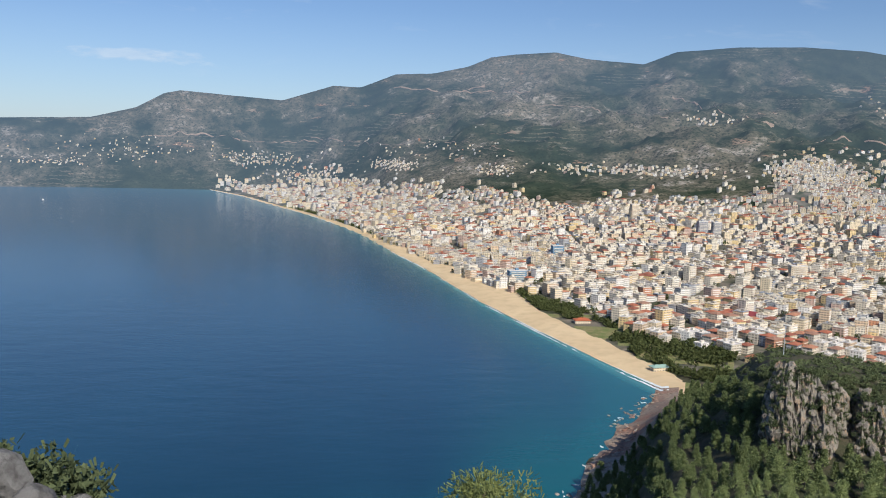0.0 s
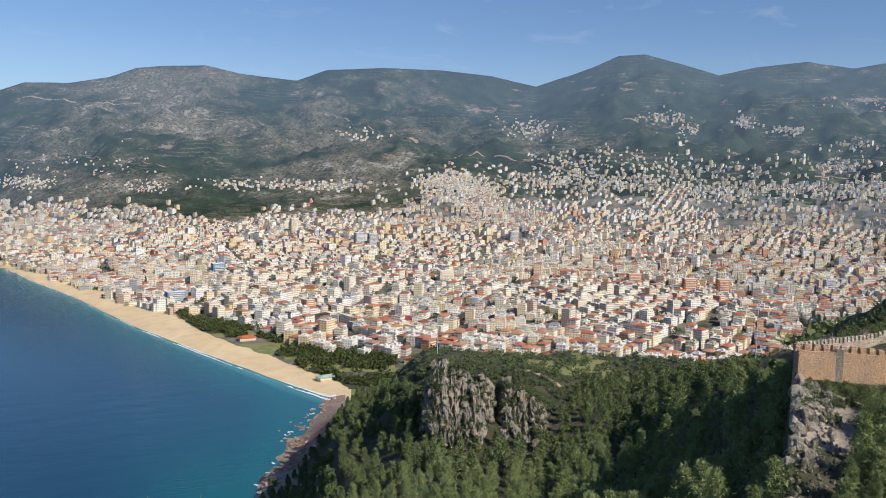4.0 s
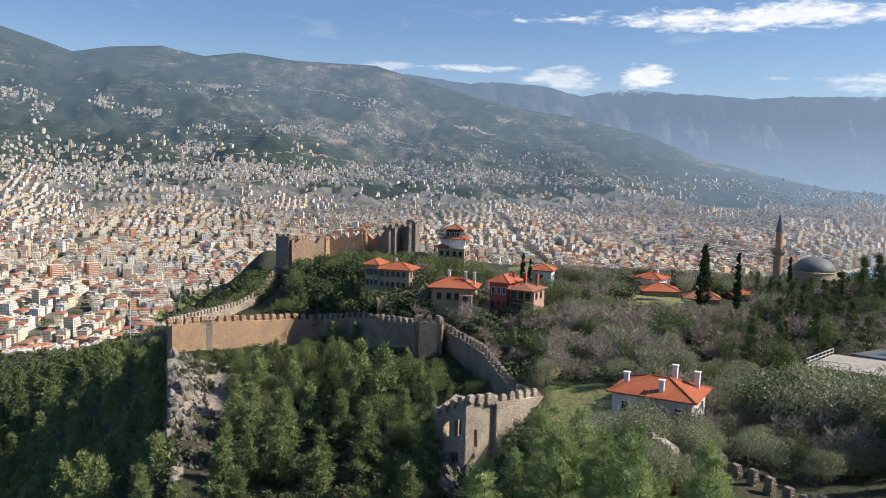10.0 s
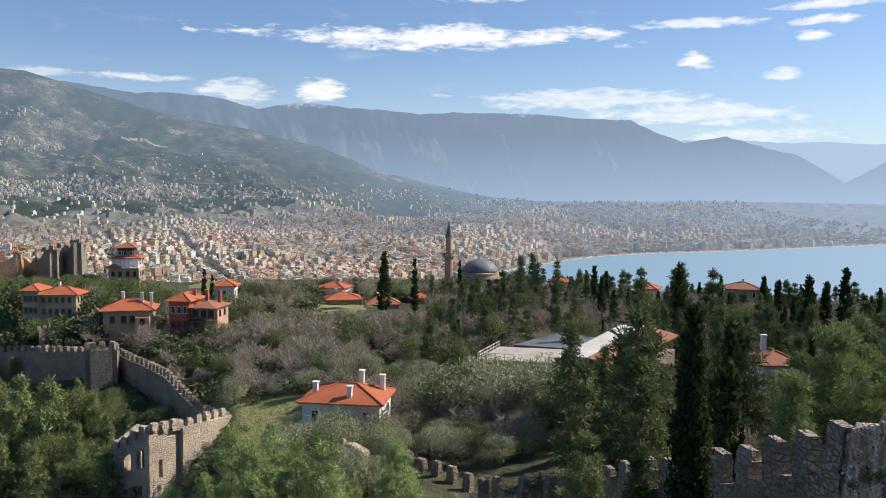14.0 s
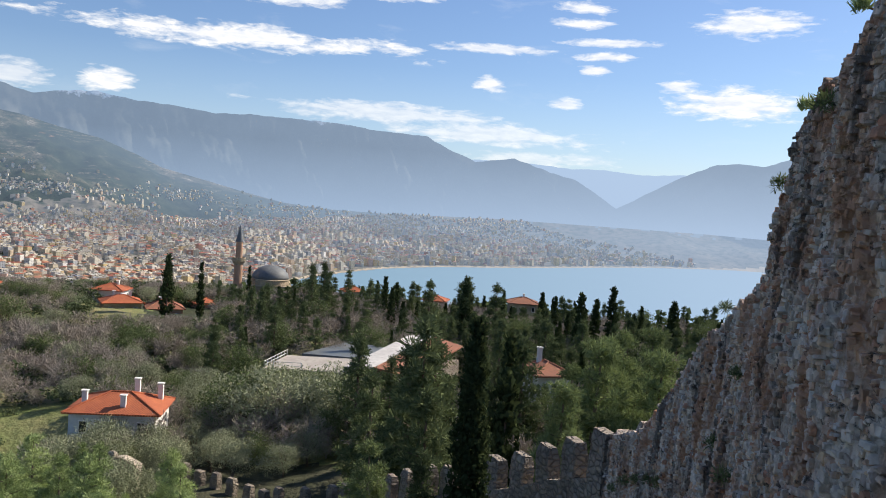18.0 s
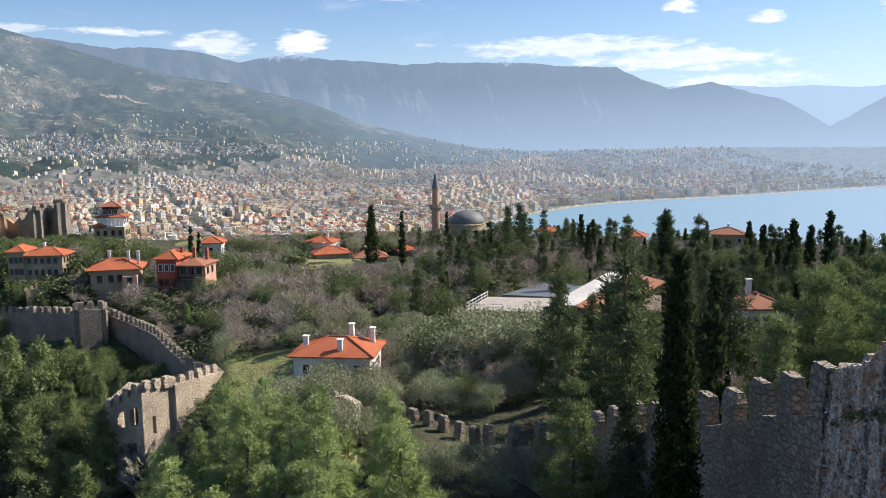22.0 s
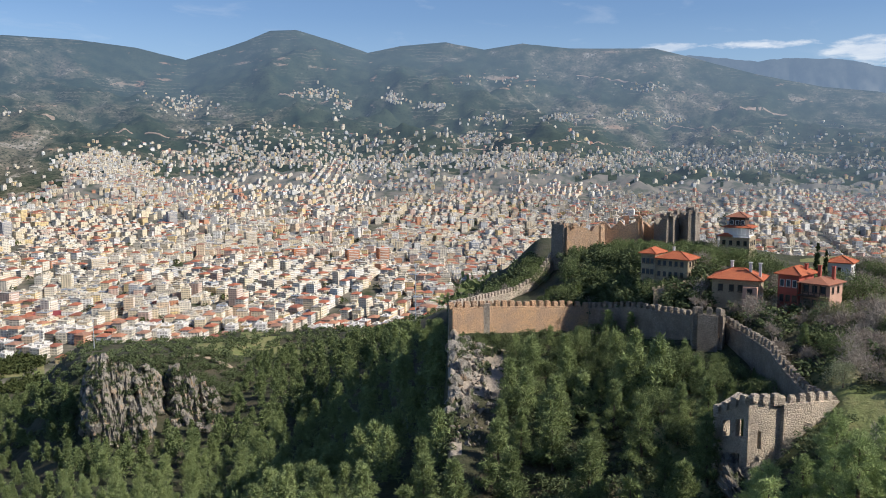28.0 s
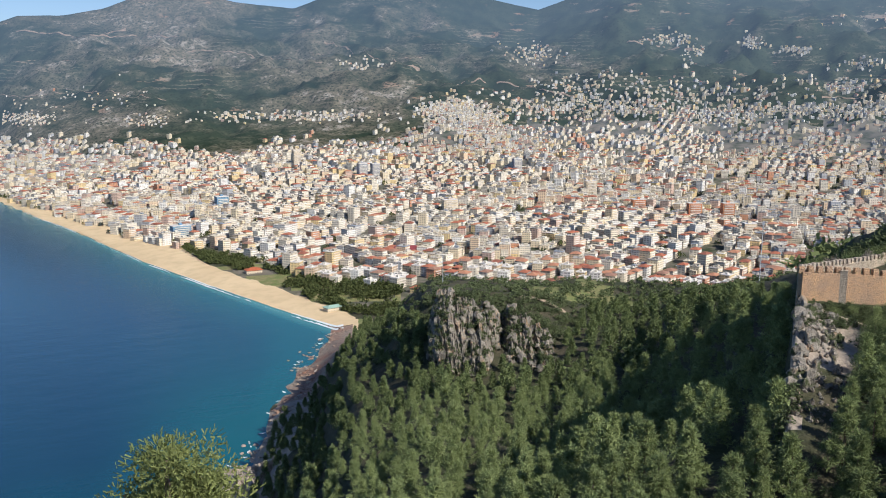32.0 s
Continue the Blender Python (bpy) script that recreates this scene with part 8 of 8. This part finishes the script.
def wall_bushes():
    """Undergrowth on both sides of the wall that climbs to the citadel, and at the foot of the curtain wall."""
    rnd = np.random.default_rng(27)
    out = []
    for _ in range(1600):
        az, r = rnd.uniform(53.8, 71), rnd.uniform(168, 216)
        front = float(np.interp(az, [53.6, 61.2, 63.2, 66.2, 70.1], [171, 183, 185, 175, 164]))
        rear = float(np.interp(az, [53.6, 56.06, 58, 59.3, 60.6], [169, 184, 196, 203, 213]))
        if r < front or az < 61.7 and abs(r - rear) < 4:
            continue
        if az < 61.7 and r < rear:
            h = fits(az, r, rnd.uniform(0.8, 2.2), float(np.interp(az, [53.6, 56.06, 58, 59.3, 60.6], [-11.2, -10.7, -10.3, -9.9, -8.6]))) * 0.65
        else:
            h = min(fits(az, r, rnd.uniform(1.2, 5.0), float(np.interp(az, [54, 60, 61, 71], [-8.6, -6.0, -5.9, -5.9]))), clear_height(az, r, 5.0, 1.0))
        if h > 0.5:
            p = place(az, r)
            out.append((p.x, p.y, ground_at(p) - 0.2, h))
    # outside the climbing wall, and along the foot of the sunlit wall
    for _ in range(420):
        az, r = rnd.uniform(54.0, 61.2), rnd.uniform(180, 262)
        if r < float(np.interp(az, [53.6, 56.06, 58, 59.3, 60.6], [169, 184, 196, 203, 213])) + 5:
            continue
        h = fits(az, r, rnd.uniform(2.5, 7.0), float(np.interp(az, [54, 56, 58, 59.3, 60.6], [-10.6, -9.9, -9.3, -8.4, -6.6])))
        if h > 1.0:
            p = place(az, r)
            out.append((p.x, p.y, ground_at(p) - 0.3, h * 0.8))
    for _ in range(220):
        az = rnd.uniform(53.8, 63.0)
        r = float(np.interp(az, [53.6, 56.1, 61.2, 63.2], [168, 171.5, 180, 182])) - rnd.uniform(1.8, 9.0)
        p = place(az, r)
        out.append((p.x, p.y, ground_at(p) - 0.2, rnd.uniform(0.5, 1.7)))
    clumps("wall_bushes", out, "dark bushes between the castle walls", M["scrub"], 5.0, 12, 30, (0.12, 0.07))


wall_bushes()


def thicket():
    """Leafless undergrowth between the garden trees."""
    rnd = np.random.default_rng(15)
    models = []
    for _ in range(5):
        q = rnd.normal(size=(34, 3))
        q = q / np.linalg.norm(q, axis=1)[:, None] * rnd.uniform(0.6, 1.0, (34, 1)) * (0.42, 0.42, 0.36) + (0, 0, 0.6)
        models.append(tufts(q, 0.1, 16, 0.2, 0.012, 0.5, rnd, sprays=0.0)[0])
    vs = []
    for i in range(1150):
        az, r = rnd.uniform(70, 124), math.sqrt(rnd.uniform(90 ** 2, 250 ** 2))
        if az < 79 and r < 158 or 79 < az < 86 and 96 < r < 122:
            continue
        h = clear_height(az, r, rnd.uniform(2.0, 5.4), 1.0)
        if h > 1.0:
            p = place(az, r)
            vs.append(models[i % 5] * h + (p.x, p.y, ground_at(p) - 0.2))
    v = np.concatenate(vs)
    tagged(new("bare_thicket", sheet("bare_thicket", v, np.arange(len(v)).reshape(-1, 4), M["twig"])), "grey-brown leafless thicket between the houses", "undergrowth", kind="stuff")


thicket()

# ---- the nearest town houses, one by one ----


def block_model(floors, tiled, w, d):
    """A town house with balconies; plain name and label, later copied."""
    h = floors * 3.0
    t = thing("apartment_block", Matrix(), "pale %d-storey apartment block with a %s" % (floors, "red tiled roof" if tiled else "flat roof"), "building", "town houses below the castle")
    bx = Boxes()
    bx.add([(0, 0)], [(w, d)], -3.0, h, 0.0)
    part("wall", bx.mesh("wall", M["plaster_single"]), None, t)
    if tiled:
        part("roof", Solid().hip(-w / 2 - 0.7, -d / 2 - 0.7, w / 2 + 0.7, d / 2 + 0.7, h, 2.6), M["roof_single"], t)
    else:
        s = Solid().box(-w / 2, -d / 2, h, w / 2, d / 2, h + 0.25)
        for a, b2, c, e in ((-w / 2, -d / 2, w / 2, -d / 2 + 0.25), (-w / 2, d / 2 - 0.25, w / 2, d / 2), (-w / 2, -d / 2, -w / 2 + 0.25, d / 2), (w / 2 - 0.25, -d / 2, w / 2, d / 2)):
            s.box(a, b2, h, c, e, h + 0.9)
        part("roof", s, M["white_roof"], t)
        part("stair_house", Solid().box(-1.8, -1.5, h + 0.25, 1.8, 1.8, h + 2.9), M["slab"], t)
        part("water_tank", Solid().turned(w / 2 - 2.2, 1.0, [(0.6, h + 0.25), (0.6, h + 1.6)], 10), M["metal"], t)
    slab = Solid().box(-w * 0.36, -1.3, -0.12, w * 0.36, 0, 0.05).box(-w * 0.36, -1.3, 0.05, w * 0.36, -1.15, 0.95).mesh("balcony", M["slab"])
    for f in range(1, floors):
        part("balcony", slab, None, t, "", Matrix.Translation((0, -d / 2, f * 3.0)))
        part("balcony", slab, None, t, "", pose(0, d / 2, f * 3.0, 0, 0, 180))
    return t


MODELS = [block_model(f, tiled, w, d) for f, tiled, w, d in ((3, True, 14, 11), (4, True, 15, 12), (3, False, 13, 11), (4, False, 16, 12), (5, False, 15, 12), (2, True, 12, 10))]
started = set()
for n_, i in enumerate(order):
    k = [0, 1, 2, 3, 4, 5, 1, 0, 3][n_ % 9]
    m = pose(TX[i], TY[i], TZ[i] + 1.0, 0, 0, math.degrees(TT[i]))
    if k in started:
        copy_thing(MODELS[k], m)
    else:
        started.add(k)
        MODELS[k].matrix_basis = m


def landmark(name, az, r, w, d, h, floors, wall_m, roof_m, label, turn=0.0, roof="flat", rise=3.0):
    g = float(ground_height(az, r))
    t = thing(name, at_bearing(az, r, g, turn), label, "building")
    bx = Boxes()
    bx.add([(0, 0)], [(w, d)], -4.0, h, 0.0)
    part("wall", bx.mesh("wall", wall_m), None, t)
    if roof == "hip":
        part("roof", Solid().hip(-w / 2 - 1, -d / 2 - 1, w / 2 + 1, d / 2 + 1, h, rise), roof_m, t)
    elif roof == "vault":
        n = 12
        prof = [(-w / 2 + w * i / n, h + rise * math.sin(math.pi * i / n)) for i in range(n + 1)]
        v = [(x, y, z) for y in (-d / 2, d / 2) for x, z in prof]
        part("roof", Solid().put(v, [(i, i + 1, n + 2 + i, n + 1 + i) for i in range(n)] + [tuple(range(n + 1)), tuple(range(n + 1, 2 * n + 2))]), roof_m, t)
    else:
        part("roof", Solid().box(-w / 2 - 0.3, -d / 2 - 0.3, h, w / 2 + 0.3, d / 2 + 0.3, h + 1.0), roof_m, t)
        part("stair_house", Solid().box(-2.5, -2, h + 1.0, 2.5, 2.5, h + 4), wall_m, t)
    for f in range(1, floors):
        part("balcony", Solid().box(-w * 0.4, -d / 2 - 1.3, f * 3 - 0.1, w * 0.4, -d / 2, f * 3 + 0.9), M["slab"], t)


def coloured(name, c):
    def build(n, pos):
        u, v, _ = n.split(n.add("ShaderNodeTexCoord").outputs["UV"])
        row, col = n.math("FRACT", n.math("DIVIDE", v, 3.0)), n.math("FRACT", n.math("DIVIDE", u, 3.1))
        win = n.math("MULTIPLY", n.math("MULTIPLY", n.math("GREATER_THAN", row, 0.3), n.math("LESS_THAN", row, 0.8)), n.math("MULTIPLY", n.math("GREATER_THAN", col, 0.28), n.math("LESS_THAN", col, 0.74)))
        base = n.mix(n.math("MULTIPLY", n.noise(pos, 0.2, 4.0), 0.4), c, (c[0] * 0.6, c[1] * 0.6, c[2] * 0.6))
        return n.mix(n.math("MULTIPLY", win, 0.75), base, (0.05, 0.055, 0.065))
    return surface(name, build, 0.85)


M["orange_paint"] = coloured("orange_plaster", (0.66, 0.27, 0.13))
M["cream_paint"] = coloured("cream_plaster", (0.74, 0.62, 0.45))
M["blue_glass"] = coloured("blue_glass_front", (0.20, 0.34, 0.46))
M["grey_paint"] = coloured("grey_plaster", (0.40, 0.41, 0.43))
M["burgundy"] = surface("burgundy_sheet_roof", two_scale((0.27, 0.055, 0.06), (0.23, 0.045, 0.05), (0.17, 0.05, 0.05), 0.05, 0.4, 0.4), 0.6)
M["pale_green"] = surface("pale_green_sheet", two_scale((0.36, 0.5, 0.42), (0.3, 0.44, 0.36), (0.2, 0.3, 0.25), 0.05, 0.5, 0.3), 0.6)
M["turquoise"] = surface("turquoise_membrane", two_scale((0.05, 0.36, 0.42), (0.04, 0.31, 0.38), (0.05, 0.22, 0.27), 0.05, 0.5, 0.3), 0.5)
landmark("sports_hall", 27.5, 1155, 46, 26, 9, 0, M["cream_paint"], M["burgundy"], "long hall under a burgundy roof", -12, "hip", 4.5)
landmark("pool_hall", 19.3, 1112, 30, 16, 4, 0, M["grey_paint"], M["turquoise"], "pavilion under a turquoise vaulted roof in the park", 8, "vault", 6)
landmark("beach_restaurant", 16.9, 1075, 20, 13, 4, 0, M["cream_paint"], M["tiles"], "low restaurant with a red roof behind the beach", 14, "hip", 3)
landmark("beach_cafe", 22.3, 868, 20, 10, 4, 0, M["cream_paint"], M["pale_green"], "beach cafe under a pale green roof", 30, "hip", 2)
for az, r, w, h, m, what in ((46.8, 1490, 22, 30, "orange_paint", "orange"), (48.9, 1525, 20, 27, "orange_paint", "orange"), (43.2, 1560, 24, 22, "orange_paint", "brick-orange"), (50.3, 1360, 18, 22, "cream_paint", "cream"), (15.0, 1600, 22, 26, "blue_glass", "blue-glazed"),
                             (12.3, 1380, 30, 18, "blue_glass", "blue-fronted"), (24.4, 1850, 20, 38, "grey_paint", "grey twin"), (25.3, 1860, 18, 36, "grey_paint", "grey twin"), (40.0, 1700, 22, 30, "cream_paint", "cream"), (20.0, 2050, 18, 42, "cream_paint", "cream"),
                             (35.0, 1950, 20, 36, "grey_paint", "grey"), (58.0, 1750, 18, 30, "cream_paint", "cream"), (55.2, 1600, 16, 26, "grey_paint", "grey"), (66.0, 1900, 20, 34, "cream_paint", "cream"), (30.4, 1500, 26, 24, "cream_paint", "cream")):
    landmark("tower_block", az, r, w, 15, h, int(h // 3), M[m], M["white_roof"], "tall %s apartment block above the lower roofs" % what, 20)


def hill_sign():
    """White letters standing on the slope."""
    r = ground_r(67.9, 2.1)
    if not r:
        return
    p = place(67.9, r)
    t = thing("hillside_sign", at_bearing(67.9, r, ground_at(p) + 2, 0), "white hillside letters reading ALANYA beside a red emblem", "sign")
    x = -48.0
    for ch in "ALANYA":
        cu = bpy.data.curves.new("letter", "FONT")
        cu.body, cu.size, cu.extrude = ch, 22.0, 0.8
        ob = new("letter_source", cu)
        dg = bpy.context.evaluated_depsgraph_get()
        me = bpy.data.meshes.new_from_object(ob.evaluated_get(dg))
        wide = max(v.co.x for v in me.vertices) - min(v.co.x for v in me.vertices)
        bpy.data.objects.remove(ob)
        me.materials.clear()
        me.materials.append(M["white_paint"])
        part("letter", me, None, t, "", pose(x, 0, 0, 90, 0, 0))
        x += wide + 2.5
    part("emblem", Solid().box(-66, -0.8, 0, -52, 0.8, 17, 0.3), M["red_paint"], t, "red square emblem")


hill_sign()
